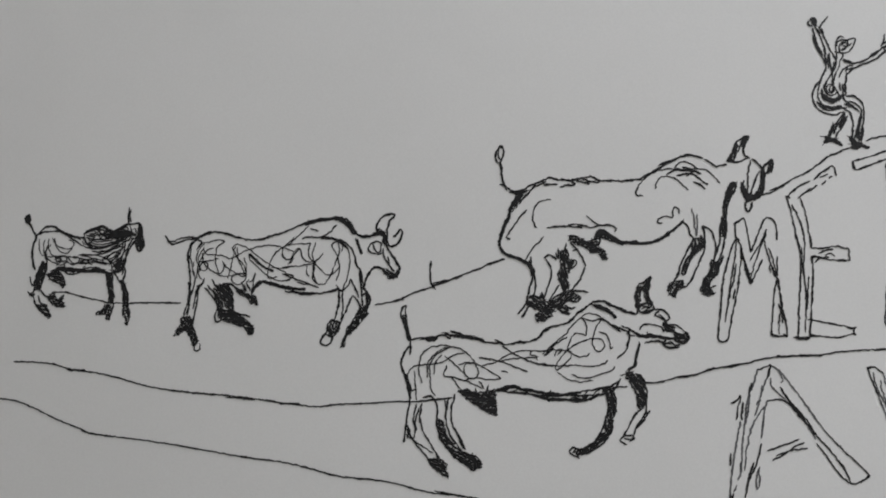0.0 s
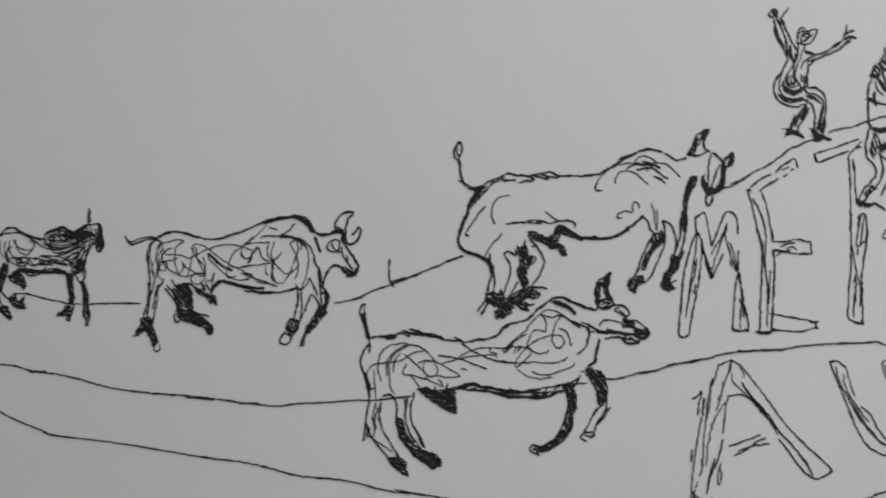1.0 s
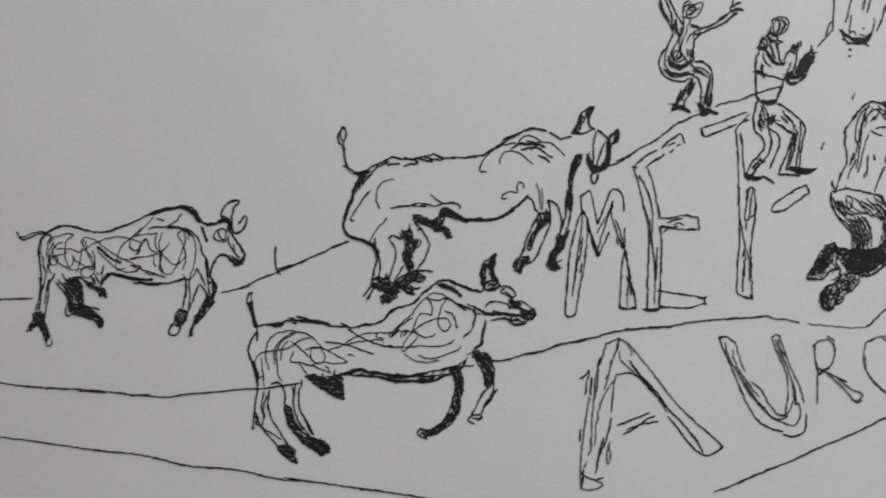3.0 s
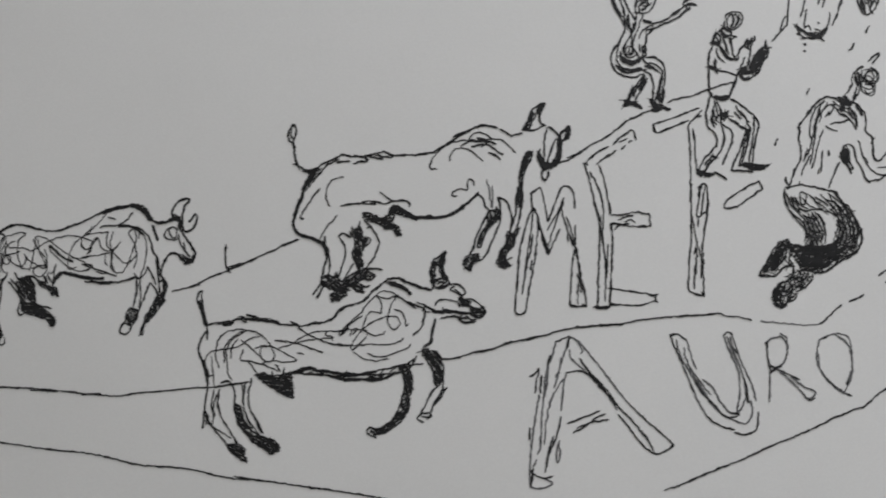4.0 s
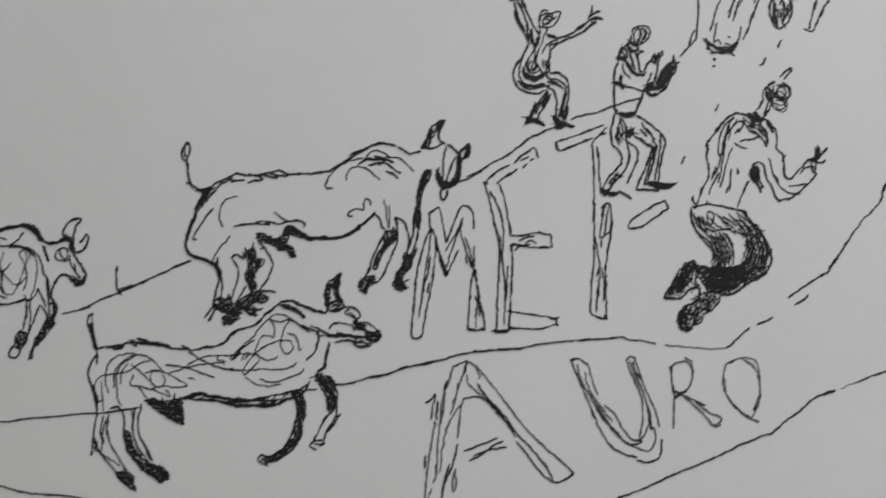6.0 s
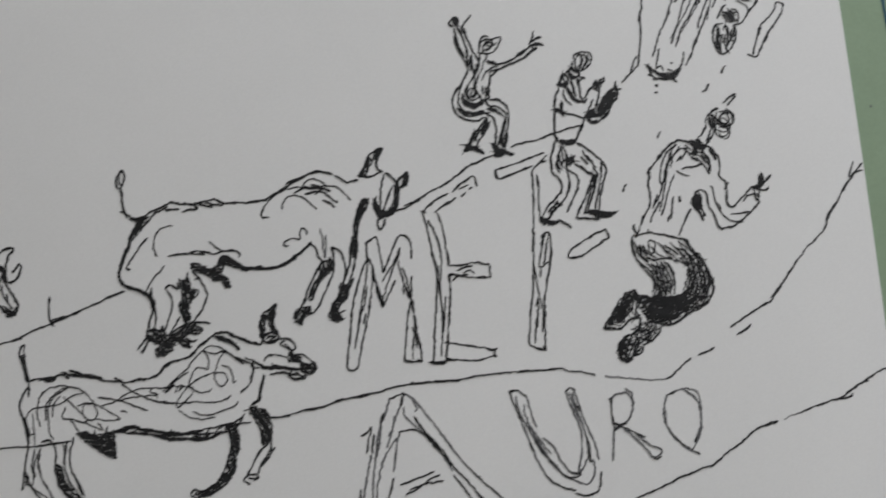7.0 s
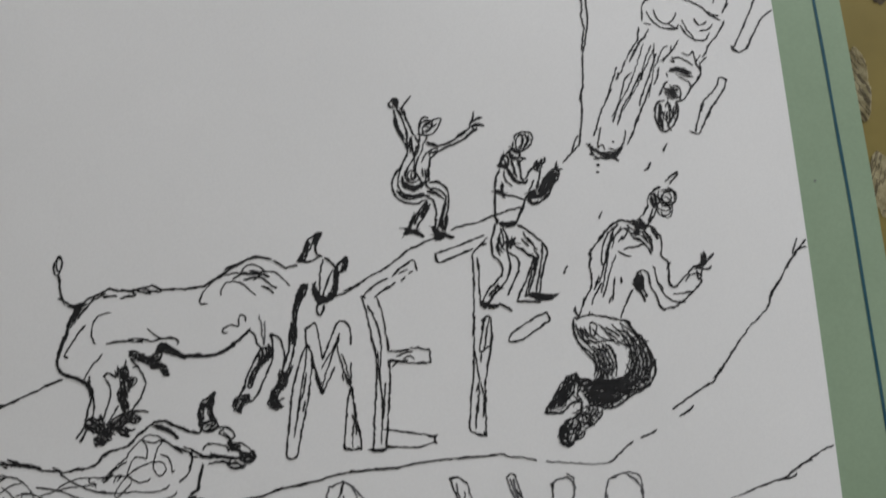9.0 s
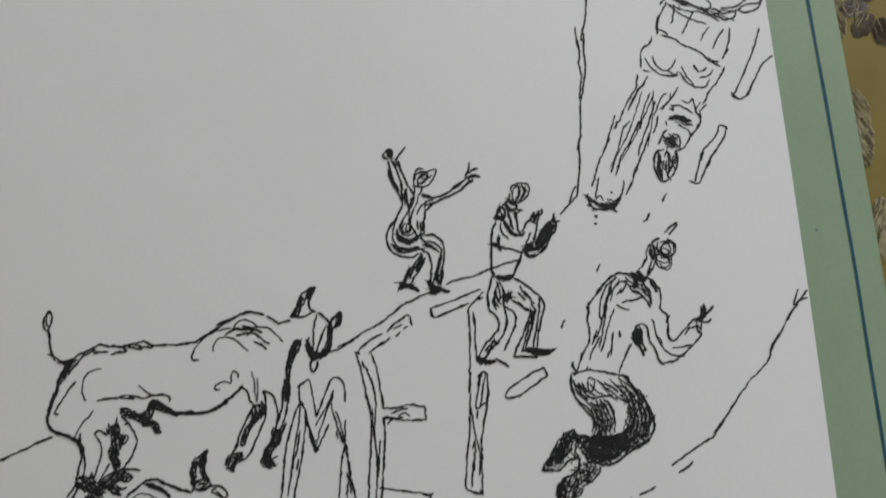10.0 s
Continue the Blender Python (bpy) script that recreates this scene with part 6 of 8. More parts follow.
pen.line(0.33, (55.04, -12.90), (56.40, -15.05), (58.26, -17.05), (59.79, -19.03), (60.99, -21.00), (62.84, -23.00), (64.37, -24.97), (65.58, -26.62), (66.46, -28.57))
pen.line(0.33, (51.46, -22.25), (50.94, -24.47), (50.03, -26.67), (49.14, -28.55), (48.55, -31.07))
pen.line(0.33, (45.82, -30.66), (46.91, -31.65), (48.51, -32.02), (49.65, -31.74))
pen.line(0.33, (46.62, -15.50), (47.45, -15.21), (48.24, -14.27))
pen.line(0.33, (48.30, -14.27), (47.83, -16.03), (47.41, -18.26))
pen.line(0.33, (52.51, -23.41), (55.07, -22.54), (57.88, -21.59))
pen.line(0.33, (53.34, -24.94), (55.33, -23.99), (57.34, -22.63), (58.73, -22.10))
pen.line(0.33, (54.02, -24.26), (55.01, -23.82), (56.49, -23.39), (59.27, -23.02))
pen.line(0.44, (55.19, -13.23), (56.71, -15.38), (58.24, -17.53), (59.46, -19.02), (60.68, -20.67))
pen.line(0.44, (64.68, -25.30), (65.64, -26.68))
pen.line(0.44, (50.09, -25.40), (49.36, -27.28), (48.76, -29.80))
pen.line(0.44, (46.48, -30.36), (46.04, -33.20))
pen.line(0.44, (48.58, -15.41), (48.29, -18.29))
pen.line(0.44, (46.27, -23.83), (46.13, -25.74))
pen.line(0.44, (53.58, -9.19), (53.07, -11.05))
pen.line(0.44, (49.79, -13.68), (50.18, -12.24))
pen.line(0.44, (47.99, -25.32), (47.82, -26.91))
pen.line(0.44, (58.85, -14.98), (59.45, -16.13))
pen.line(0.44, (66.44, -28.88), (67.09, -28.85))
pen.line(0.44, (69.27, -27.73), (69.77, -27.59))
pen.line(0.44, (51.95, -18.42), (51.67, -20.34))
pen.line(0.44, (57.77, -17.03), (58.54, -18.02))
drawn = pen.put("letter", sheet, "large hand-drawn outlined capital letter A in grey-black pen")

# hand-drawn outlined capital letter U with doubled grey strokes
pen.grey(0.32, (71.85, -14.19), (72.69, -16.44), (73.52, -18.68), (74.36, -20.92), (75.52, -23.18))
pen.grey(0.32, (73.02, -10.74), (73.41, -12.35), (73.80, -13.95), (74.36, -15.40))
pen.grey(0.32, (71.25, -10.51), (71.62, -12.59), (72.47, -14.53), (73.63, -16.79), (75.08, -19.69))
pen.grey(0.32, (72.47, -11.83), (72.55, -13.26), (73.55, -15.52), (74.72, -17.47), (76.37, -19.75))
pen.grey(0.32, (75.23, -17.17), (76.76, -18.50), (77.92, -20.76), (79.42, -22.72), (80.70, -23.09))
pen.grey(0.32, (75.99, -20.68), (77.81, -22.65), (79.99, -24.00), (81.90, -24.71), (82.93, -23.82), (83.27, -22.57), (83.11, -20.98))
pen.grey(0.32, (79.23, -10.18), (79.77, -11.96), (80.62, -13.90), (81.32, -15.84), (81.50, -18.07), (81.18, -20.58), (80.56, -22.76))
pen.grey(0.32, (80.70, -10.08), (81.23, -12.02), (81.90, -14.27), (82.74, -16.53), (83.58, -18.79), (84.02, -21.02))
pen.grey(0.32, (80.36, -10.39), (80.70, -12.63), (81.54, -14.89), (82.19, -17.46), (82.36, -20.00), (81.77, -21.56), (80.87, -22.94))
pen.grey(0.32, (79.70, -10.36), (80.54, -12.63), (81.38, -14.89))
pen.grey(0.32, (73.24, -15.19), (74.24, -17.45), (75.70, -20.04))
pen.grey(0.32, (73.65, -16.48), (74.99, -18.43), (76.01, -20.36))
pen.line(0.33, (70.33, -9.68), (71.01, -11.93), (71.85, -14.19))
pen.line(0.33, (70.34, -9.62), (71.79, -9.67), (73.02, -10.74))
pen.line(0.33, (75.52, -23.18), (77.68, -24.84), (80.06, -25.57))
pen.line(0.33, (73.92, -17.44), (75.40, -19.71), (77.22, -21.68), (78.42, -23.30), (79.69, -23.61), (81.01, -23.26))
pen.line(0.33, (80.03, -26.04), (81.47, -26.42), (83.11, -26.18), (83.99, -25.12), (84.29, -22.93))
pen.line(0.33, (79.24, -10.02), (80.08, -9.58), (80.70, -10.08))
pen.line(0.33, (82.07, -16.82), (82.60, -18.75), (82.60, -21.28))
pen.line(0.42, (70.24, -9.62), (70.88, -9.77))
pen.line(0.42, (70.93, -11.61), (71.25, -12.26))
pen.line(0.42, (80.58, -11.99), (81.48, -13.30))
pen.line(0.42, (79.42, -22.72), (81.02, -23.10))
pen.line(0.42, (73.26, -17.73), (73.66, -19.16))
pen.line(0.42, (82.38, -19.69), (82.70, -21.28))
drawn = pen.put("letter", sheet, "hand-drawn outlined capital letter U with doubled grey strokes")

# small hand-drawn capital letter R in grey pen
pen.grey(0.33, (86.35, -11.58), (87.38, -10.98), (88.88, -10.72), (89.67, -11.39), (90.07, -12.69), (89.44, -14.58), (88.38, -15.66), (86.84, -16.55))
pen.grey(0.33, (88.93, -10.08), (89.86, -10.92), (90.07, -12.69))
pen.grey(0.33, (86.75, -16.38), (86.51, -18.91), (86.29, -21.28))
pen.grey(0.33, (88.34, -16.29), (90.19, -18.12), (91.73, -19.78), (92.80, -21.10), (93.82, -20.83), (94.30, -20.06), (92.44, -19.18), (89.93, -17.16))
pen.line(0.36, (86.51, -11.59), (86.53, -13.82), (86.75, -16.38))
pen.line(0.36, (86.91, -15.43), (88.02, -16.12), (90.26, -17.17), (91.70, -17.93))
pen.line(0.36, (92.80, -21.10), (93.27, -21.50), (94.13, -21.16))
pen.line(0.36, (86.67, -16.54), (87.71, -15.85), (88.72, -15.51))
pen.line(0.36, (86.18, -11.57), (86.65, -11.91))
pen.line(0.36, (86.30, -20.17), (86.33, -21.28))
drawn = pen.put("letter", sheet, "small hand-drawn capital letter R in grey pen")

# small hand-drawn capital letter O in grey pen
pen.grey(0.34, (95.66, -11.48), (97.39, -10.81), (99.09, -10.65), (100.73, -11.36), (101.10, -13.15), (101.09, -15.40), (100.75, -17.64), (99.57, -19.98), (98.70, -20.26), (97.44, -19.24), (95.89, -17.42), (95.03, -15.46), (95.01, -13.54), (95.66, -11.48))
pen.grey(0.34, (98.40, -10.78), (100.02, -11.82), (100.90, -13.46), (100.95, -16.36), (99.81, -19.03))
pen.grey(0.34, (95.32, -13.87), (95.32, -16.11), (96.52, -18.08), (98.39, -19.93), (100.33, -21.07))
pen.line(0.34, (96.21, -17.75), (97.45, -19.08), (98.88, -20.17))
pen.line(0.34, (100.20, -18.25), (99.73, -19.13))
pen.line(0.34, (95.66, -11.48), (96.70, -11.04))
pen.line(0.34, (99.84, -20.79), (100.50, -21.08))
drawn = pen.put("letter", sheet, "small hand-drawn capital letter O in grey pen")

# small plain pen shape with two raised branches
pen.line(0.89, (63.89, 51.87), (64.47, 51.96), (64.75, 51.23))
pen.line(0.78, (64.14, 51.46), (64.73, 50.75))
pen.line(0.41, (63.30, 51.49), (63.35, 50.81), (64.03, 50.54))
pen.line(0.45, (65.36, 50.20), (65.89, 50.99), (66.48, 51.88), (67.04, 52.42))
pen.line(0.41, (64.49, 50.44), (65.08, 49.82), (65.32, 49.21))
pen.line(0.45, (64.21, 50.25), (64.35, 49.05), (64.49, 47.66), (64.82, 46.26), (65.27, 45.25), (65.77, 44.43), (66.04, 43.45))
pen.line(0.78, (64.25, 48.46), (64.58, 47.06), (65.07, 45.85))
pen.line(0.67, (64.83, 46.65), (65.54, 45.43))
pen.line(0.45, (64.60, 50.24), (65.31, 49.02), (65.82, 47.21), (66.05, 45.61), (66.12, 43.63), (65.93, 42.66), (65.38, 41.51), (64.76, 40.55), (64.16, 39.80), (63.63, 39.04), (63.32, 38.08), (63.39, 36.91), (63.73, 35.93), (64.34, 35.13), (65.27, 34.70), (66.59, 34.34), (67.73, 34.51), (68.70, 34.94))
pen.line(0.41, (65.75, 50.19), (66.07, 48.78), (66.52, 47.58), (66.93, 46.36), (67.37, 45.76))
pen.line(0.41, (65.18, 50.42), (65.72, 49.59), (66.17, 48.38))
pen.line(0.31, (67.98, 45.93), (68.13, 47.31), (68.55, 48.29), (69.15, 48.74), (69.72, 48.64))
pen.line(0.31, (68.11, 46.91), (68.72, 47.88), (69.52, 48.25), (70.27, 48.02), (70.43, 47.22), (69.82, 46.45), (69.03, 46.28), (68.68, 46.89), (69.10, 47.67), (69.88, 47.84))
pen.line(0.31, (69.88, 47.84), (70.87, 48.40), (71.64, 48.49), (71.68, 47.77), (70.97, 46.60), (70.17, 45.84), (69.40, 45.68), (68.83, 45.89), (68.66, 46.50))
pen.line(0.31, (69.07, 47.08), (69.67, 47.64), (70.24, 47.43), (69.82, 46.65), (69.24, 46.48))
pen.line(0.31, (69.46, 47.06), (70.23, 47.03), (71.02, 47.59))
pen.line(0.31, (67.87, 45.93), (68.44, 45.72), (69.01, 45.89))
pen.line(0.31, (69.40, 45.68), (69.16, 44.89), (68.75, 44.12), (68.31, 42.95), (67.67, 41.60), (67.24, 40.45), (67.02, 39.87))
pen.line(0.34, (66.82, 45.58), (66.82, 44.00), (66.97, 42.82), (67.10, 41.63), (67.03, 40.07))
pen.line(0.34, (67.37, 45.76), (67.99, 44.34), (67.73, 42.97), (67.12, 42.03), (66.30, 40.88), (65.69, 39.93), (65.39, 39.16))
pen.line(0.34, (66.71, 45.59), (66.44, 44.01), (66.46, 42.84))
pen.line(0.34, (67.79, 44.16), (67.34, 42.60), (66.70, 41.25))
pen.line(0.34, (68.24, 45.73), (68.07, 44.34))
pen.line(0.45, (69.34, 44.49), (70.65, 43.84), (72.20, 44.10), (73.77, 44.84), (75.17, 45.65), (76.37, 46.61), (76.97, 46.98))
pen.line(0.45, (69.62, 42.32), (70.02, 42.69), (71.38, 43.03), (72.55, 43.58), (74.13, 44.19), (75.51, 44.85), (76.32, 45.61), (77.13, 46.18), (77.72, 46.56))
pen.line(0.50, (74.17, 45.09), (75.96, 46.22))
pen.line(0.67, (69.52, 44.37), (70.66, 43.93))
pen.line(0.41, (69.78, 41.72), (70.99, 42.84))
pen.line(0.41, (76.40, 47.20), (77.03, 47.98), (77.34, 49.37))
pen.line(0.50, (77.00, 47.58), (77.81, 48.15), (78.60, 48.32))
pen.line(0.67, (76.97, 46.98), (77.95, 47.15), (78.83, 46.92))
pen.line(0.50, (76.96, 46.79), (77.31, 46.18), (77.71, 46.36))
pen.line(0.41, (78.16, 47.34), (78.72, 47.13))
pen.line(0.34, (68.23, 41.19), (69.05, 42.53), (70.05, 43.28), (71.02, 43.44))
pen.line(0.45, (69.72, 42.11), (69.55, 40.75), (69.35, 39.19), (69.43, 38.21))
pen.line(0.45, (69.13, 39.98), (69.24, 38.41))
pen.line(0.34, (68.74, 40.00), (68.85, 38.24))
pen.line(0.34, (68.37, 40.20), (68.43, 38.83))
pen.line(0.34, (65.37, 41.31), (64.73, 39.97), (64.37, 38.62), (64.32, 37.46), (64.77, 36.27))
pen.line(0.50, (65.08, 38.98), (65.03, 37.81), (65.56, 37.02), (66.50, 36.78), (67.66, 37.00), (68.44, 37.47))
pen.line(0.89, (65.22, 37.99), (65.95, 37.31), (66.89, 37.03), (67.86, 37.38))
pen.line(0.67, (65.40, 37.60), (66.50, 36.78), (67.45, 36.74))
pen.line(0.32, (66.26, 39.90), (65.86, 39.34), (66.01, 38.55), (66.77, 38.33), (67.28, 38.88), (67.01, 39.68), (66.45, 39.89))
pen.line(0.32, (66.62, 39.50), (66.40, 38.73), (66.89, 38.71), (66.99, 39.29))
pen.line(0.34, (65.49, 39.74), (65.63, 38.56), (66.17, 37.95), (67.13, 37.91), (67.92, 38.67))
pen.line(0.34, (67.24, 40.45), (67.37, 39.28), (67.80, 38.47), (68.07, 37.68))
pen.line(0.34, (65.91, 40.51), (65.53, 38.96))
pen.line(0.67, (64.59, 36.47), (65.51, 35.85), (67.02, 35.60), (68.37, 35.92))
pen.line(0.45, (64.39, 36.28), (65.30, 35.27), (66.81, 35.21), (68.35, 35.54), (69.31, 35.69))
pen.line(0.41, (64.03, 36.69), (64.75, 35.69))
pen.line(0.41, (67.87, 37.69), (68.84, 37.84), (69.43, 38.21))
pen.line(0.50, (68.65, 38.05), (68.99, 37.06), (69.73, 36.64))
pen.line(0.45, (69.41, 37.82), (70.55, 37.77), (71.48, 37.23), (72.20, 36.54), (72.41, 35.37), (72.48, 34.39), (72.10, 32.86), (71.87, 31.32), (71.69, 29.99))
pen.line(0.41, (69.17, 36.86), (70.31, 36.62), (71.24, 36.19), (71.96, 35.39), (71.89, 34.03), (71.44, 32.50), (71.00, 31.36))
pen.line(0.41, (68.96, 36.29), (69.90, 36.05), (71.01, 35.43), (71.55, 34.82))
pen.line(0.45, (68.91, 35.32), (69.84, 34.89), (70.18, 33.91), (70.29, 32.55), (70.04, 31.02), (69.90, 29.88))
pen.line(0.41, (69.34, 36.46), (70.66, 36.02))
pen.line(0.50, (71.70, 34.04), (71.30, 32.12), (70.95, 30.21))
pen.line(0.45, (70.36, 29.86), (70.88, 31.37), (71.46, 32.89))
pen.line(0.50, (71.38, 31.34), (71.11, 29.82))
pen.line(0.67, (71.98, 32.10), (71.49, 29.81))
pen.line(1.01, (69.62, 30.27), (70.34, 29.48), (71.27, 29.05))
pen.line(0.78, (71.08, 29.25), (72.19, 28.62), (72.87, 28.52))
pen.line(1.01, (69.94, 29.11), (71.25, 28.66))
pen.line(0.78, (69.72, 28.54), (70.86, 28.49))
pen.line(0.45, (68.88, 34.73), (68.08, 33.80), (67.28, 32.88), (66.49, 32.14), (66.07, 31.19), (65.65, 30.45))
pen.line(0.45, (69.35, 34.14), (68.80, 33.00), (68.19, 32.06), (67.46, 31.13), (66.96, 30.19))
pen.line(0.50, (68.44, 33.60), (67.24, 32.10), (66.62, 30.98))
pen.line(0.41, (69.03, 33.96), (67.81, 32.08))
pen.line(0.67, (66.68, 32.33), (65.85, 30.63))
pen.line(0.67, (68.87, 34.35), (68.24, 33.22))
pen.line(1.01, (65.26, 30.27), (66.19, 29.85), (66.94, 29.81))
pen.line(0.89, (64.96, 29.41), (65.82, 29.86), (66.94, 29.63), (67.97, 28.89))
pen.line(0.67, (66.58, 30.02), (67.85, 29.01))
drawn = pen.put("figure", sheet, "small plain pen shape with two raised branches")

# plain pen shape holding a dark block beside it
pen.line(0.31, (83.80, 44.36), (83.92, 44.96), (84.64, 45.41), (85.52, 45.63), (86.40, 45.48), (86.80, 44.87), (86.69, 43.88), (86.06, 43.10), (85.24, 42.46), (84.46, 42.36))
pen.line(0.31, (84.20, 44.55), (83.95, 43.57), (84.10, 42.77), (84.47, 42.56), (85.11, 43.53), (85.30, 44.71), (84.83, 45.13), (84.29, 44.74))
pen.line(0.31, (85.03, 45.32), (85.03, 43.93), (84.49, 42.95))
pen.line(0.31, (85.61, 45.30), (85.94, 44.30), (85.35, 42.92))
pen.line(0.31, (86.19, 45.09), (86.11, 43.89), (85.06, 42.62))
pen.line(0.26, (84.64, 45.33), (85.79, 44.90), (86.53, 44.28))
pen.line(0.41, (83.58, 43.98), (83.42, 43.19))
pen.line(0.67, (83.33, 42.99), (83.87, 42.38), (84.44, 42.16))
pen.line(0.50, (84.46, 42.36), (84.61, 41.56), (84.01, 41.39))
pen.line(0.67, (81.91, 41.86), (81.47, 41.08), (81.02, 39.92))
pen.line(0.50, (82.31, 42.04), (82.91, 42.41), (83.32, 42.80))
pen.line(0.67, (82.90, 42.22), (83.24, 41.42), (84.00, 41.19))
pen.line(0.50, (81.69, 41.47), (81.25, 40.50), (81.40, 39.90), (82.18, 39.87), (82.60, 40.45), (82.46, 41.44), (82.10, 41.85))
pen.line(0.78, (81.23, 40.11), (82.35, 39.67))
pen.line(0.50, (82.05, 41.06), (81.96, 39.49))
pen.line(0.67, (82.34, 39.48), (82.87, 38.47), (83.57, 37.47), (84.33, 37.05))
pen.line(0.50, (83.45, 41.80), (83.19, 40.62), (83.51, 39.43), (83.81, 38.05))
pen.line(0.50, (84.37, 40.98), (84.47, 39.40), (84.59, 38.21), (84.99, 37.02))
pen.line(0.41, (83.99, 40.99), (84.30, 39.80))
pen.line(0.50, (84.59, 41.37), (85.46, 41.03))
pen.line(0.41, (84.35, 40.58), (85.14, 40.95))
pen.line(0.45, (82.72, 39.26), (83.23, 38.07), (84.14, 37.25), (85.10, 37.02), (85.52, 37.60))
pen.line(0.32, (81.75, 39.11), (82.04, 37.52), (82.94, 36.51))
pen.line(0.50, (80.98, 39.32), (80.55, 38.56), (80.29, 37.20), (80.12, 35.64), (79.99, 34.09), (79.94, 32.54), (79.97, 31.57), (80.23, 30.79))
pen.line(0.78, (80.13, 35.84), (80.77, 35.61), (81.53, 35.39))
pen.line(0.67, (81.43, 36.96), (81.28, 35.79), (81.50, 34.81))
pen.line(0.45, (81.52, 35.20), (82.47, 34.97), (83.61, 34.73), (84.55, 34.31), (85.13, 34.36))
pen.line(0.45, (85.13, 37.61), (85.78, 38.57), (86.41, 39.41), (86.94, 39.71))
pen.line(0.41, (86.60, 39.33), (86.85, 40.11), (87.46, 40.68))
pen.line(0.41, (87.17, 39.11), (87.82, 40.07), (88.26, 40.85))
pen.line(0.50, (87.45, 40.48), (87.09, 39.70))
pen.line(0.50, (87.81, 39.88), (88.62, 40.44), (88.59, 41.15))
pen.line(0.50, (87.77, 39.29), (87.61, 38.11), (87.22, 36.95), (86.97, 35.97))
pen.line(0.50, (87.76, 39.09), (88.19, 39.87))
pen.line(0.41, (86.61, 39.52), (87.54, 38.90))
pen.line(0.45, (86.97, 35.97), (86.35, 35.41), (85.56, 35.05), (85.05, 34.48))
pen.line(0.41, (86.67, 37.36), (85.79, 35.82))
pen.line(1.01, (85.55, 34.86), (86.69, 34.62), (87.88, 34.96))
pen.line(0.89, (85.77, 35.43), (86.72, 35.20))
pen.line(1.12, (87.52, 35.36), (88.17, 36.52), (89.02, 37.67), (89.86, 38.62))
pen.line(1.01, (88.06, 34.95), (88.92, 36.10), (89.79, 37.45), (90.44, 38.41))
pen.line(0.67, (88.00, 36.92), (88.85, 38.06), (89.88, 38.83), (90.69, 39.38))
pen.line(0.50, (90.76, 40.37), (90.29, 39.21), (90.85, 38.79), (90.69, 37.61), (89.94, 36.85), (89.27, 35.50), (88.62, 34.54), (88.00, 33.98))
pen.line(0.67, (85.51, 34.27), (86.23, 33.47), (87.02, 33.82))
pen.line(0.50, (90.87, 38.99), (91.45, 39.09))
pen.line(0.78, (88.81, 37.48), (89.55, 36.87))
pen.line(0.41, (85.86, 33.67), (87.00, 33.44), (88.22, 34.36))
pen.line(0.50, (85.03, 34.09), (84.45, 32.75), (83.79, 31.42), (83.35, 30.46))
pen.line(0.50, (84.90, 33.90), (84.16, 32.37))
pen.line(1.01, (80.74, 30.49), (81.80, 30.22), (83.15, 30.40))
pen.line(0.50, (79.93, 30.99), (80.21, 30.40))
pen.line(0.41, (83.52, 30.07), (84.45, 29.65))
pen.line(0.45, (79.82, 30.42), (79.44, 29.09), (79.07, 27.94), (79.10, 26.41), (79.14, 25.26), (79.76, 24.66), (80.30, 24.07), (80.61, 22.91), (80.35, 21.78))
pen.line(0.45, (81.01, 29.79), (81.52, 28.62), (81.75, 27.45), (81.57, 26.31))
pen.line(0.34, (80.38, 28.85), (80.49, 27.50), (80.81, 26.34), (81.16, 25.93))
pen.line(0.34, (80.79, 29.41), (80.21, 27.90), (80.23, 26.37), (80.76, 25.57))
pen.line(0.34, (80.63, 29.80), (80.92, 28.25), (81.02, 26.71))
pen.line(0.34, (80.14, 27.90), (79.86, 26.38), (80.36, 25.21))
pen.line(0.41, (81.45, 27.46), (81.52, 25.54), (81.82, 24.00), (81.73, 22.48), (81.28, 21.36), (80.85, 20.61))
pen.line(0.45, (81.53, 25.73), (82.28, 25.32), (83.00, 24.71), (83.43, 23.74), (83.05, 22.23), (82.40, 20.93), (81.76, 19.82), (81.12, 18.71))
pen.line(0.41, (81.69, 25.15), (81.96, 23.23), (81.49, 21.73))
pen.line(0.41, (80.37, 22.16), (79.36, 20.87), (78.36, 19.97), (77.53, 18.88), (77.10, 17.76))
pen.line(0.41, (81.07, 20.99), (80.06, 19.89), (79.06, 18.99), (78.24, 17.90), (77.84, 17.35))
pen.line(0.41, (79.72, 20.66), (78.90, 19.57), (78.10, 18.85))
pen.line(0.41, (79.28, 19.55), (78.46, 18.45))
pen.line(0.67, (79.51, 20.30), (80.06, 19.89))
pen.line(0.89, (77.28, 17.57), (78.37, 16.95), (79.52, 17.08))
pen.line(0.67, (76.92, 17.96), (77.42, 16.81))
pen.line(0.50, (79.72, 17.46), (81.00, 16.64), (81.73, 16.12))
pen.line(1.01, (82.02, 27.44), (82.76, 27.02))
pen.line(0.50, (83.00, 27.98), (81.95, 26.29))
pen.line(0.67, (82.42, 27.80), (82.00, 27.05))
pen.line(0.45, (83.52, 30.07), (84.81, 29.25), (86.10, 28.23), (87.37, 27.03), (88.04, 25.65), (87.75, 24.13), (87.27, 22.61), (86.77, 20.74), (86.47, 19.03))
pen.line(0.41, (87.35, 26.83), (87.25, 25.30), (86.96, 23.78), (86.65, 21.88), (86.17, 20.37), (85.90, 19.06))
pen.line(0.41, (84.40, 28.88), (84.90, 27.70), (85.80, 26.70), (86.52, 25.91))
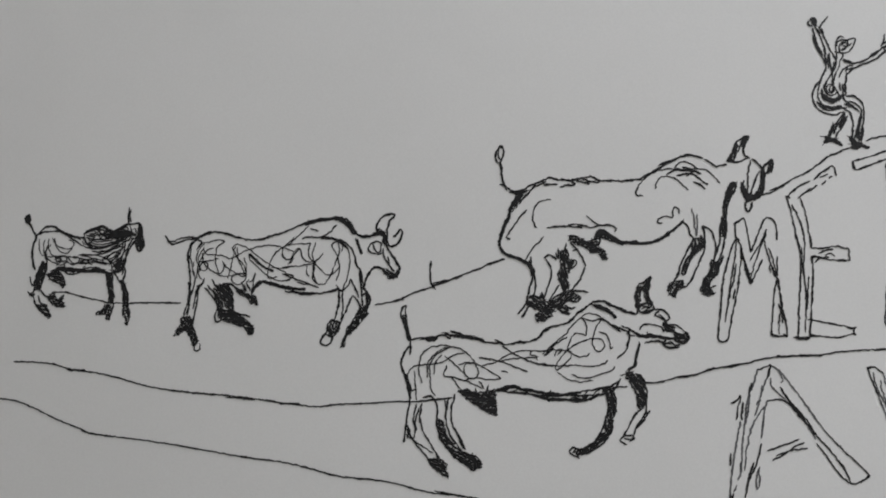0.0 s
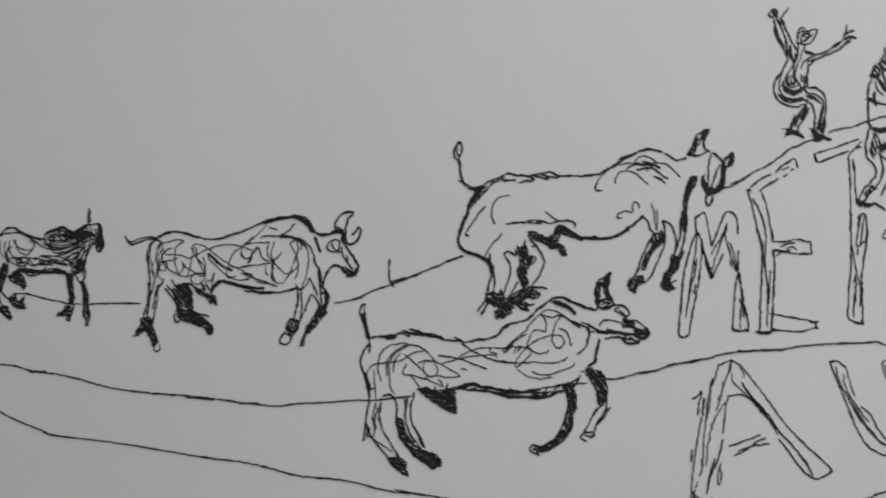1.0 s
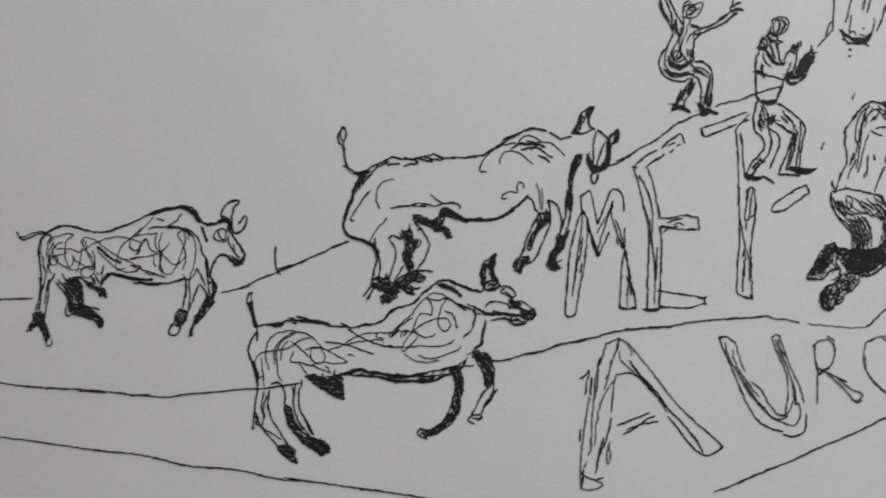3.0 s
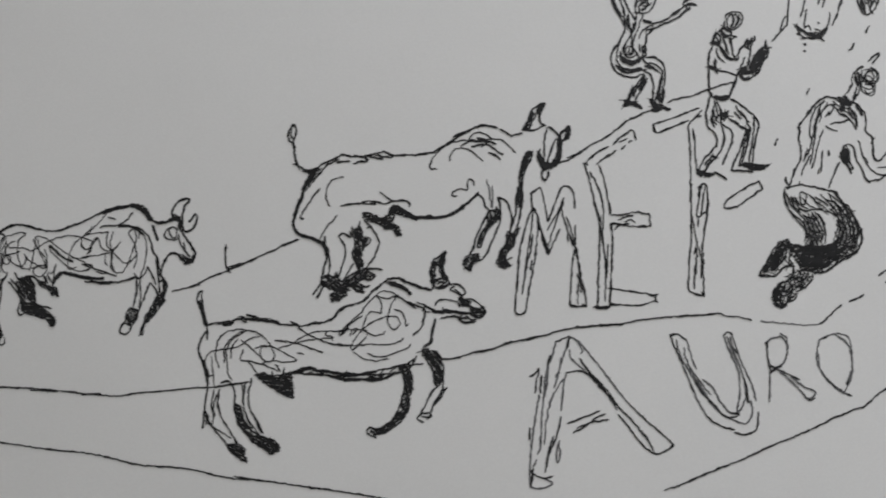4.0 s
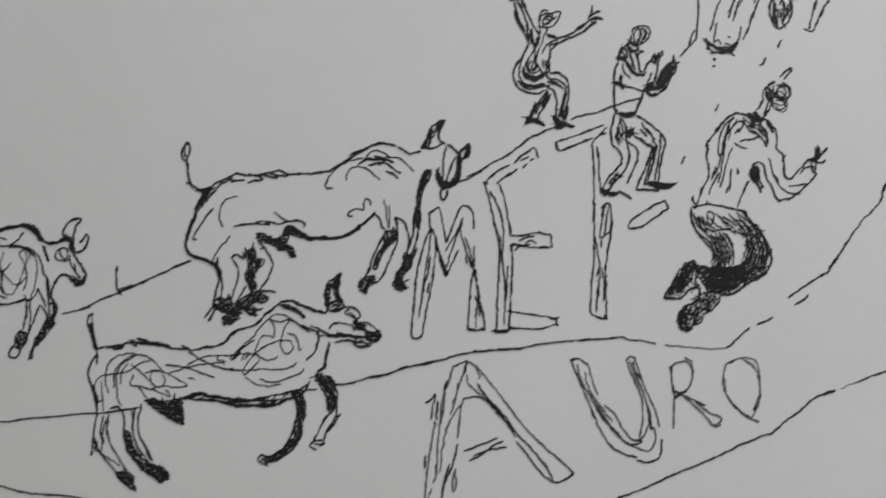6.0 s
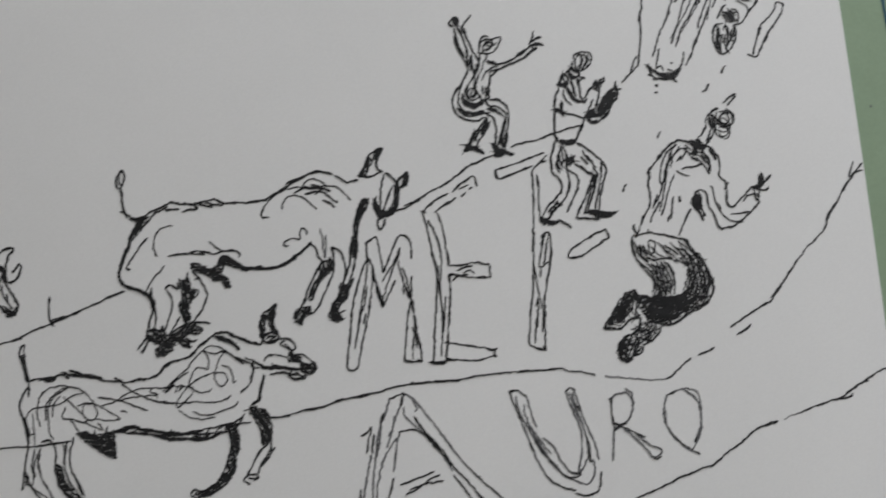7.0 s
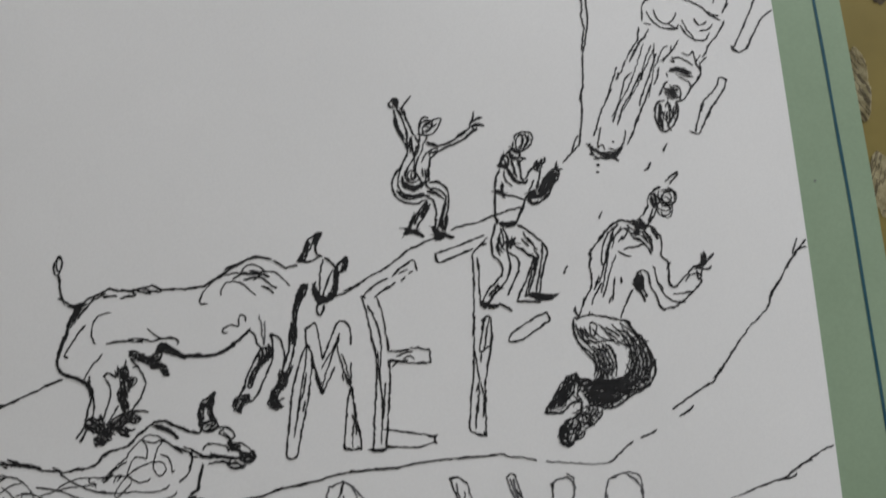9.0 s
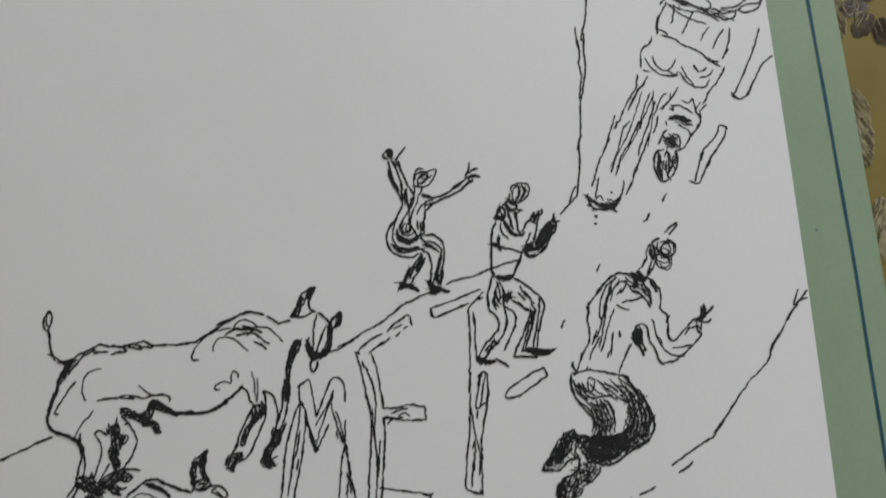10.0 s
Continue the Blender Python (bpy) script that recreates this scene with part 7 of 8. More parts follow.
pen.line(0.45, (82.92, 26.63), (84.04, 26.01), (84.95, 25.21), (85.67, 24.60), (85.41, 23.47), (84.75, 21.96), (84.08, 20.47), (83.23, 18.99), (82.79, 17.87))
pen.line(0.41, (85.96, 26.12), (86.46, 24.95), (86.60, 24.18))
pen.line(0.89, (86.05, 24.58), (86.07, 23.62), (85.85, 22.49))
pen.line(0.41, (85.43, 23.85), (85.10, 21.57), (84.39, 19.32), (84.15, 18.38))
pen.line(0.41, (85.86, 22.68), (85.22, 20.42), (84.54, 18.56))
pen.line(0.34, (83.95, 27.74), (85.03, 26.55))
pen.line(0.45, (85.11, 27.89), (85.99, 26.51))
pen.line(0.50, (82.58, 17.70), (83.90, 17.52), (85.23, 17.46), (86.37, 17.33))
pen.line(1.01, (84.91, 18.54), (86.44, 18.47), (87.75, 18.02))
pen.line(0.67, (86.44, 18.47), (88.33, 18.19), (89.29, 18.34))
pen.line(0.67, (85.46, 18.13), (86.77, 17.69), (88.50, 17.91))
pen.line(0.41, (83.95, 18.39), (84.91, 18.54))
drawn = pen.put("figure", sheet, "plain pen shape holding a dark block beside it")

# bent plain pen shape with densely scribbled dark base
pen.line(0.52, (103.58, 30.14), (104.26, 29.80), (103.76, 29.44))
pen.line(0.97, (102.82, 29.47), (103.72, 28.99), (104.88, 28.71))
pen.line(0.87, (103.28, 29.23), (103.44, 28.30), (103.05, 27.62))
pen.line(0.52, (102.60, 29.58), (104.22, 29.34), (105.60, 29.01))
pen.line(0.44, (104.23, 29.42), (103.08, 29.84), (101.92, 29.88), (100.54, 30.10), (99.58, 29.68), (98.59, 28.93), (97.60, 28.05), (96.70, 26.94), (95.84, 25.97), (94.99, 24.96))
pen.line(0.40, (94.98, 24.82), (95.24, 24.03), (94.94, 22.91), (95.08, 21.78), (95.12, 20.42))
pen.line(0.44, (98.87, 29.39), (98.10, 28.49), (97.08, 27.15))
pen.line(0.44, (94.88, 24.73), (95.43, 24.71))
pen.line(0.35, (95.12, 20.42), (94.91, 19.30), (94.39, 18.42), (93.88, 17.55), (93.34, 16.45), (92.80, 15.13), (92.44, 14.48))
pen.line(0.44, (93.89, 17.77), (93.32, 16.22))
pen.line(0.44, (92.10, 16.28), (92.14, 15.39), (92.52, 14.48), (92.14, 14.14))
pen.line(0.31, (100.25, 29.34), (98.80, 28.47), (97.75, 26.90), (97.16, 25.10), (97.03, 23.28), (97.17, 22.14), (96.34, 20.14), (95.48, 19.04))
pen.line(0.31, (99.50, 28.67), (98.92, 27.08), (98.34, 25.50), (97.75, 23.71), (97.17, 22.14))
pen.line(0.31, (102.07, 28.81), (100.89, 28.62), (99.67, 27.75), (98.89, 26.63), (98.15, 26.07))
pen.line(0.31, (100.81, 27.48), (100.04, 26.59))
pen.line(0.31, (99.41, 24.32), (98.57, 22.31), (97.71, 20.08), (97.12, 18.30), (96.76, 17.64))
pen.line(0.31, (98.29, 24.83), (97.65, 22.35), (96.99, 19.65), (96.53, 18.33))
pen.line(0.31, (97.85, 25.07), (97.77, 23.93))
pen.line(0.31, (96.40, 21.04), (95.33, 18.83))
pen.line(0.31, (96.78, 19.90), (95.50, 17.92), (94.80, 16.52))
pen.line(0.31, (98.90, 20.71), (98.67, 18.68), (98.26, 16.89))
pen.line(0.31, (98.64, 18.23), (97.78, 16.60))
pen.line(0.44, (100.06, 20.66), (100.08, 19.75))
pen.line(0.31, (101.94, 28.81), (101.54, 27.90), (100.75, 26.79))
pen.line(0.31, (102.03, 28.35), (102.43, 27.42), (103.31, 26.69), (104.22, 26.43))
pen.line(0.31, (100.86, 25.18), (101.82, 25.61), (102.99, 25.56), (103.95, 25.98), (104.86, 25.62), (105.32, 24.32))
pen.line(0.31, (99.92, 24.99), (100.80, 24.41), (101.94, 24.00))
pen.line(0.31, (102.63, 26.95), (103.56, 26.91), (104.85, 25.49), (105.46, 24.31))
pen.line(0.31, (104.33, 27.80), (104.73, 26.87), (104.90, 26.17))
pen.line(0.44, (105.15, 29.16), (106.05, 28.67), (106.81, 27.72), (107.37, 26.55), (107.33, 25.40), (107.10, 24.25), (107.49, 23.41), (108.16, 22.92), (108.20, 21.69), (108.04, 20.33), (108.08, 19.18), (108.75, 18.70))
pen.line(0.35, (108.63, 22.82), (107.83, 21.70))
pen.line(0.52, (105.79, 28.45), (106.42, 27.50), (106.83, 26.79))
pen.line(0.35, (104.60, 28.26), (105.19, 26.85), (105.73, 24.77))
pen.line(0.35, (105.03, 27.78), (105.65, 26.61), (105.76, 25.22))
pen.line(0.40, (108.51, 18.62), (109.47, 18.89), (110.51, 19.99), (111.53, 20.86), (112.32, 21.76), (113.05, 21.96))
pen.line(0.31, (110.94, 19.52), (111.72, 20.40), (112.95, 20.81), (113.62, 20.33))
pen.line(0.40, (113.78, 19.40), (112.47, 18.08), (111.20, 17.00), (109.95, 16.14), (108.71, 15.42), (107.77, 15.34), (106.81, 15.06), (106.17, 15.86), (105.82, 17.23), (105.21, 18.39), (104.84, 19.55), (104.79, 20.69), (104.30, 21.52), (103.37, 21.56), (102.63, 21.00))
pen.line(0.31, (105.52, 22.25), (105.92, 21.33), (106.04, 19.95), (106.67, 19.01), (107.08, 18.41))
pen.line(0.31, (106.04, 19.95), (106.41, 18.80), (107.45, 17.16), (108.78, 16.33), (110.65, 16.11))
pen.line(0.35, (108.64, 17.43), (110.06, 17.50), (111.74, 17.74))
pen.line(0.44, (106.15, 15.63), (107.03, 14.91))
pen.line(0.87, (113.03, 21.73), (114.02, 22.15), (114.80, 22.81))
pen.line(0.78, (114.02, 22.15), (114.14, 23.53))
pen.line(0.68, (114.57, 23.05), (114.58, 24.07))
pen.line(0.52, (115.03, 22.80), (116.18, 23.83))
pen.line(0.44, (113.48, 21.48), (115.15, 21.41), (115.52, 21.86))
pen.line(0.35, (113.01, 21.49), (113.13, 20.12), (113.80, 19.63))
pen.line(0.44, (113.96, 21.46), (113.60, 20.10))
pen.line(1.17, (103.07, 20.76), (102.90, 18.49))
pen.line(0.97, (102.83, 20.54), (102.27, 19.43))
pen.line(0.78, (103.54, 20.74), (103.59, 18.46))
pen.line(0.78, (102.27, 19.43), (103.12, 18.26))
pen.line(0.52, (102.90, 18.49), (103.92, 16.64))
pen.line(0.52, (103.61, 18.69), (104.20, 17.31))
pen.line(0.44, (103.52, 17.56), (103.77, 16.55))
pen.line(0.44, (101.88, 18.54), (101.19, 17.44), (100.51, 16.34), (99.86, 15.02), (99.57, 14.14))
pen.line(0.40, (91.85, 14.51), (92.75, 14.46), (94.14, 14.84), (95.72, 14.64), (97.51, 14.24), (99.09, 13.93))
pen.line(0.31, (94.41, 15.37), (94.27, 14.75))
pen.line(0.44, (99.08, 13.80), (99.99, 13.67), (100.87, 13.18))
pen.line(0.44, (91.70, 14.28), (91.45, 13.19), (91.80, 11.83), (92.25, 10.48), (93.09, 9.55), (93.95, 8.84), (94.70, 7.92), (94.94, 6.80), (94.86, 5.70))
pen.line(0.35, (92.00, 13.38), (92.27, 12.04), (92.96, 10.89), (93.80, 9.96), (94.64, 9.03))
pen.line(0.31, (92.86, 12.76), (93.46, 11.53), (94.30, 10.60), (95.17, 10.12))
pen.line(0.31, (93.32, 12.88), (93.89, 11.29))
pen.line(0.35, (92.78, 12.90), (92.97, 11.11))
pen.line(0.31, (94.26, 13.27), (94.73, 13.56), (95.38, 13.09), (95.31, 12.11), (94.81, 11.46), (94.25, 11.94), (94.25, 13.05))
pen.line(0.31, (93.84, 10.62), (95.41, 10.32), (96.56, 10.49), (98.16, 10.63))
pen.line(0.31, (96.27, 12.73), (97.11, 11.80), (97.78, 11.54))
pen.line(0.31, (96.95, 12.70), (98.24, 11.74), (99.10, 11.03))
pen.line(0.35, (98.74, 12.16), (100.08, 11.65), (101.15, 10.71))
pen.line(0.44, (100.89, 13.40), (101.27, 12.27), (101.89, 11.33), (102.77, 10.85))
pen.line(0.52, (102.77, 10.85), (102.93, 9.94), (103.55, 9.02), (104.16, 7.87), (104.52, 6.74), (104.66, 5.39), (104.33, 4.30), (103.81, 3.44))
pen.line(0.32, (104.78, 6.94), (104.53, 4.96), (104.07, 3.87))
pen.line(0.32, (101.87, 11.11), (103.05, 8.60), (103.35, 6.35), (102.98, 4.60))
pen.line(0.32, (101.17, 10.93), (102.37, 8.63), (102.66, 6.39), (102.04, 4.21))
pen.line(0.44, (100.32, 11.86), (101.29, 9.58), (101.58, 7.34), (101.18, 5.14))
pen.line(0.32, (99.60, 11.45), (100.60, 9.61), (100.90, 7.38), (100.27, 5.19))
pen.line(0.32, (99.31, 10.57), (100.38, 9.62), (101.74, 9.33))
pen.line(0.32, (98.59, 10.16), (99.93, 9.65), (101.00, 8.70))
pen.line(0.32, (103.19, 10.37), (103.90, 7.66), (103.70, 5.00))
pen.line(0.32, (103.52, 8.57), (104.03, 6.31), (103.64, 4.34))
pen.line(0.32, (102.24, 9.98), (103.19, 7.26), (102.71, 4.17))
pen.line(0.32, (100.77, 8.71), (102.00, 6.87), (101.58, 4.23))
pen.line(0.32, (100.25, 7.85), (101.28, 6.46), (100.68, 4.50))
pen.line(0.32, (99.92, 6.53), (100.29, 5.41), (99.55, 4.56))
pen.line(0.32, (95.38, 9.88), (95.97, 8.52), (96.29, 6.73), (95.91, 4.55))
pen.line(0.32, (94.64, 9.03), (95.42, 7.22), (95.46, 4.57))
pen.line(0.32, (96.08, 10.07), (97.09, 8.46), (97.65, 6.65), (97.30, 4.91))
pen.line(0.32, (96.76, 10.04), (97.78, 8.43), (98.24, 6.62), (97.96, 4.65))
pen.line(0.32, (95.06, 8.57), (95.84, 6.75), (96.60, 4.73))
pen.line(0.32, (96.22, 8.95), (96.97, 6.69), (96.59, 4.51))
pen.line(0.32, (94.75, 7.25), (95.19, 5.90), (94.55, 4.39))
pen.line(0.35, (97.19, 9.79), (98.20, 7.96))
pen.line(0.35, (94.46, 9.70), (95.77, 8.97), (97.13, 8.90))
pen.line(1.17, (94.47, 3.30), (96.26, 2.98), (98.11, 3.54), (99.95, 3.88))
pen.line(0.68, (93.96, 2.45), (95.72, 1.92), (97.13, 2.49))
pen.line(1.07, (94.53, 4.18), (96.76, 3.84), (99.06, 4.15))
pen.line(0.68, (93.90, 1.58), (95.22, 1.06), (97.06, 1.62))
pen.line(0.68, (98.04, 2.67), (99.89, 3.00), (101.53, 3.57))
pen.line(0.52, (101.35, 4.25), (102.70, 3.95), (103.63, 4.12))
pen.line(0.52, (103.56, 3.24), (102.60, 2.63), (101.20, 2.26))
pen.line(0.32, (103.54, 3.01), (101.87, 2.01), (100.23, 1.44), (98.79, 0.42), (97.38, -0.15), (95.79, -0.28))
pen.line(0.78, (96.56, 0.99), (98.38, 1.11))
pen.line(0.68, (99.14, 2.16), (100.30, 2.31))
pen.line(0.52, (97.43, 0.50), (98.87, 1.51), (100.50, 2.08))
pen.line(0.78, (93.29, 2.49), (93.93, 2.02), (94.06, 0.69))
pen.line(0.32, (96.13, 4.53), (94.55, 4.39), (94.05, 3.77))
pen.line(0.32, (92.30, 4.51), (93.42, 4.45), (94.27, 3.76))
pen.line(0.52, (93.39, 4.02), (94.49, 3.52))
pen.line(0.32, (90.76, 5.04), (91.37, 5.45), (91.88, 4.98))
pen.line(0.78, (90.53, 4.84), (90.93, 4.16), (89.98, 3.33))
pen.line(0.32, (90.28, 4.62), (89.55, 3.57), (88.36, 2.55), (87.40, 1.50), (86.68, 0.67), (86.09, -0.25))
pen.line(0.32, (86.18, -0.38), (87.29, -0.31), (88.61, -0.66), (89.31, -0.12), (90.26, 0.69), (91.17, 1.07), (92.29, 1.01))
pen.line(0.52, (90.02, 3.99), (89.04, 2.72), (88.09, 1.69))
pen.line(0.68, (90.66, 3.51), (89.47, 2.27), (88.24, 0.58))
pen.line(0.52, (91.06, 2.61), (89.86, 1.59), (88.67, 0.34))
pen.line(0.52, (87.62, 1.49), (86.88, 0.23))
pen.line(0.32, (89.02, 2.29), (87.81, 0.83), (87.53, -0.02))
pen.line(0.32, (88.58, 2.32), (89.15, 0.97))
pen.line(0.32, (91.83, 4.32), (91.99, 3.22), (91.47, 2.16), (92.08, 1.24))
pen.line(0.32, (91.17, 4.36), (90.83, 2.63))
pen.line(0.52, (92.48, 3.85), (93.06, 2.50))
pen.line(0.52, (92.29, 1.01), (91.98, -0.28), (91.25, -1.11), (90.10, -1.69))
pen.line(0.32, (93.59, 0.28), (93.08, -0.56), (91.91, -1.37))
pen.line(0.32, (95.33, -0.47), (95.04, -1.55), (93.60, -2.77), (92.22, -3.34))
pen.line(0.32, (94.00, -0.18), (93.00, -1.65))
pen.line(0.32, (94.44, -0.42), (93.44, -1.89), (92.50, -2.49))
pen.line(0.32, (92.69, 0.33), (93.53, -0.59))
pen.line(0.52, (90.11, -1.48), (89.17, -2.29), (88.57, -3.13), (88.38, -4.20), (88.53, -5.29))
pen.line(0.68, (88.53, -5.29), (89.38, -5.78), (90.06, -5.60))
pen.line(0.32, (90.06, -5.60), (90.77, -4.99), (91.91, -4.63), (92.28, -3.78))
pen.line(0.32, (89.16, -2.51), (88.82, -4.23), (89.45, -4.69))
pen.line(0.32, (90.51, -2.16), (89.54, -3.40), (89.64, -5.14))
pen.line(0.32, (91.16, -2.41), (90.16, -4.09))
pen.line(0.32, (91.83, -2.45), (90.84, -3.91), (91.24, -4.59))
pen.line(0.32, (90.99, -1.74), (92.50, -2.49), (93.62, -2.55))
pen.line(0.52, (89.62, -2.10), (90.22, -3.22), (90.70, -2.82))
pen.line(0.32, (88.42, -3.55), (89.94, -4.07))
pen.line(0.52, (89.04, -4.24), (89.63, -5.36))
pen.line(0.25, (94.66, 12.59), (95.58, 11.42), (96.80, 10.69), (98.24, 10.36))
pen.line(0.25, (95.71, 13.20), (96.90, 12.03), (98.10, 10.99), (99.27, 10.04))
pen.line(0.25, (97.89, 13.09), (98.94, 11.93), (99.99, 10.53))
pen.line(0.25, (99.46, 12.58), (100.60, 11.40), (101.54, 9.92))
pen.line(0.25, (93.54, 12.64), (94.21, 11.27), (95.53, 10.68))
pen.line(0.25, (92.40, 12.70), (92.99, 11.33), (94.12, 10.03))
pen.line(0.25, (96.70, 12.49), (97.29, 11.12), (99.01, 9.69))
pen.line(0.25, (99.27, 13.26), (101.01, 11.83), (102.19, 10.42))
pen.line(0.25, (100.04, 29.57), (99.09, 27.99), (98.18, 25.75), (97.62, 23.26))
pen.line(0.25, (100.70, 29.09), (99.49, 27.29), (98.90, 25.48))
pen.line(0.25, (101.36, 28.60), (102.47, 27.87), (104.06, 27.36), (105.14, 26.16))
pen.line(0.25, (101.65, 29.29), (102.96, 28.32), (104.57, 27.94))
pen.grey(0.25, (94.87, 9.02), (96.40, 8.27), (97.42, 6.67))
pen.grey(0.25, (95.49, 6.33), (96.89, 5.59), (98.12, 6.19))
pen.line(0.44, (105.58, 33.33), (105.82, 34.03), (106.35, 34.66), (107.06, 35.16), (107.93, 35.36))
pen.line(0.63, (106.28, 33.82), (106.29, 32.84), (106.60, 32.04))
pen.line(0.63, (106.80, 34.36), (106.90, 33.29), (107.09, 32.11))
pen.line(0.44, (107.50, 34.81), (107.32, 33.88), (107.55, 33.13))
pen.line(0.35, (106.05, 34.48), (106.96, 33.99), (107.86, 33.40))
pen.line(0.35, (105.84, 33.09), (106.85, 32.69), (107.62, 32.85))
pen.line(0.25, (107.98, 34.80), (109.04, 35.05), (109.97, 34.74), (110.46, 33.79), (110.17, 32.77), (109.29, 32.42), (108.47, 32.82), (108.17, 33.68), (108.62, 34.50), (109.48, 34.66))
pen.line(0.25, (108.32, 34.41), (109.19, 34.58), (109.70, 33.91), (109.45, 33.07), (108.66, 32.81), (108.04, 33.30), (108.01, 34.14))
pen.line(0.25, (108.83, 34.87), (110.04, 34.46), (110.22, 33.33), (109.47, 32.33), (108.23, 32.27), (107.63, 33.04))
pen.line(0.25, (107.60, 32.66), (108.76, 32.81), (109.67, 32.41), (109.68, 31.39), (108.92, 30.29), (108.08, 30.41), (107.37, 30.90), (107.14, 31.65))
pen.line(0.25, (107.84, 32.19), (108.90, 32.35), (109.41, 31.68), (108.96, 30.76), (108.00, 30.69), (107.59, 31.36))
pen.line(0.25, (107.58, 33.50), (108.36, 32.64), (109.15, 31.96), (109.56, 31.10))
pen.line(0.25, (108.36, 33.76), (109.27, 33.35), (109.79, 32.60), (109.33, 31.68))
pen.line(0.25, (107.15, 31.83), (107.98, 31.53), (108.92, 31.41), (109.53, 31.85))
pen.line(0.25, (109.16, 35.33), (110.17, 34.84), (110.56, 33.89))
pen.line(0.37, (105.49, 33.33), (105.52, 32.54), (105.08, 31.81), (104.53, 30.90), (104.04, 30.55), (104.26, 29.80), (104.80, 29.60))
pen.line(0.40, (107.08, 32.03), (106.73, 31.19), (106.18, 30.28), (105.56, 29.57), (105.16, 29.31))
pen.line(0.35, (106.40, 31.77), (105.84, 30.76), (105.38, 29.76))
pen.line(0.30, (106.61, 30.92), (106.00, 30.39), (105.65, 30.77))
pen.line(0.52, (103.58, 30.14), (104.26, 29.80), (103.76, 29.44))
pen.hatch(0.16, 1.00, 80, (99.26, 10.60), (101.19, 11.15), (102.76, 10.61), (103.74, 8.53), (104.61, 6.28), (104.14, 3.84), (102.17, 2.85), (99.49, 3.46), (99.87, 6.08), (100.47, 7.88))
pen.hatch(0.16, 1.33, 140, (99.26, 10.60), (101.19, 11.15), (102.76, 10.61), (103.74, 8.53), (104.61, 6.28), (104.14, 3.84), (102.17, 2.85), (99.49, 3.46), (99.87, 6.08), (100.47, 7.88))
pen.hatch(0.15, 1.33, 50, (99.26, 10.60), (101.19, 11.15), (102.76, 10.61), (103.74, 8.53), (104.61, 6.28), (104.14, 3.84), (102.17, 2.85), (99.49, 3.46), (99.87, 6.08), (100.47, 7.88))
pen.hatch(0.16, 1.00, 85, (94.49, 9.47), (96.79, 10.17), (97.96, 8.19), (98.09, 4.90), (96.83, 4.24), (94.51, 4.37), (95.24, 6.78))
pen.hatch(0.15, 1.33, 40, (94.49, 9.47), (96.79, 10.17), (97.96, 8.19), (98.09, 4.90), (96.83, 4.24), (94.51, 4.37), (95.24, 6.78))
pen.hatch(0.21, 0.76, 150, (93.83, 3.95), (96.83, 4.24), (100.00, 4.07), (103.19, 3.89), (103.51, 3.05), (100.67, 1.67), (97.36, -0.14), (95.76, -0.40), (93.87, 0.52))
pen.hatch(0.18, 1.00, 60, (93.83, 3.95), (96.83, 4.24), (100.00, 4.07), (103.19, 3.89), (103.51, 3.05), (100.67, 1.67), (97.36, -0.14), (95.76, -0.40), (93.87, 0.52))
pen.hatch(0.16, 1.17, 105, (93.83, 3.95), (96.83, 4.24), (100.00, 4.07), (103.19, 3.89), (103.51, 3.05), (100.67, 1.67), (97.36, -0.14), (95.76, -0.40), (93.87, 0.52))
pen.hatch(0.20, 0.83, 55, (90.77, 5.29), (91.83, 4.51), (92.16, 2.60), (92.34, 1.05), (90.76, 0.87), (88.82, -0.54), (86.18, -0.30), (87.68, 1.67), (89.75, 3.81))
pen.hatch(0.17, 1.17, 120, (90.77, 5.29), (91.83, 4.51), (92.16, 2.60), (92.34, 1.05), (90.76, 0.87), (88.82, -0.54), (86.18, -0.30), (87.68, 1.67), (89.75, 3.81))
pen.hatch(0.20, 0.92, 70, (92.04, 0.80), (93.85, 0.25), (95.46, -0.66), (94.63, -1.96), (92.41, -3.35), (91.95, -4.67), (90.05, -5.71), (88.51, -5.44), (88.34, -3.74), (89.66, -1.85))
pen.hatch(0.17, 1.17, 140, (92.04, 0.80), (93.85, 0.25), (95.46, -0.66), (94.63, -1.96), (92.41, -3.35), (91.95, -4.67), (90.05, -5.71), (88.51, -5.44), (88.34, -3.74), (89.66, -1.85))
pen.hatch(0.20, 0.71, 30, (93.83, 3.95), (96.83, 4.24), (100.00, 4.07), (102.72, 3.83), (103.13, 3.07), (100.68, 1.85), (97.39, 0.31), (95.78, -0.04), (93.89, 0.70))
pen.hatch(0.18, 0.90, 170, (93.83, 3.95), (96.83, 4.24), (100.00, 4.07), (102.72, 3.83), (103.13, 3.07), (100.68, 1.85), (97.39, 0.31), (95.78, -0.04), (93.89, 0.70))
pen.hatch(0.18, 0.90, 30, (92.04, 0.80), (93.85, 0.25), (95.18, -0.64), (94.45, -1.86), (92.42, -3.17), (91.97, -4.40), (90.06, -5.53), (88.70, -5.27), (88.53, -3.75), (89.74, -1.94))
pen.blacken(0.34, 25, (91.51, 4.86), (93.17, 4.26), (95.59, 3.52), (98.12, 3.99), (100.69, 4.97), (102.07, 4.44), (99.88, 2.44), (97.28, 1.07), (95.35, -0.02), (93.52, 0.38), (92.70, 1.93), (92.01, 3.18))
pen.blacken(0.34, 67, (89.83, 5.10), (91.41, 5.62), (91.71, 4.70), (90.46, 2.96), (88.62, 0.66), (86.76, 0.17), (87.48, 1.92))
pen.hatch(0.24, 0.55, 60, (100.06, 9.12), (102.37, 10.53), (104.05, 7.69), (104.54, 5.83), (103.07, 3.17), (100.35, 4.53), (100.50, 6.65))
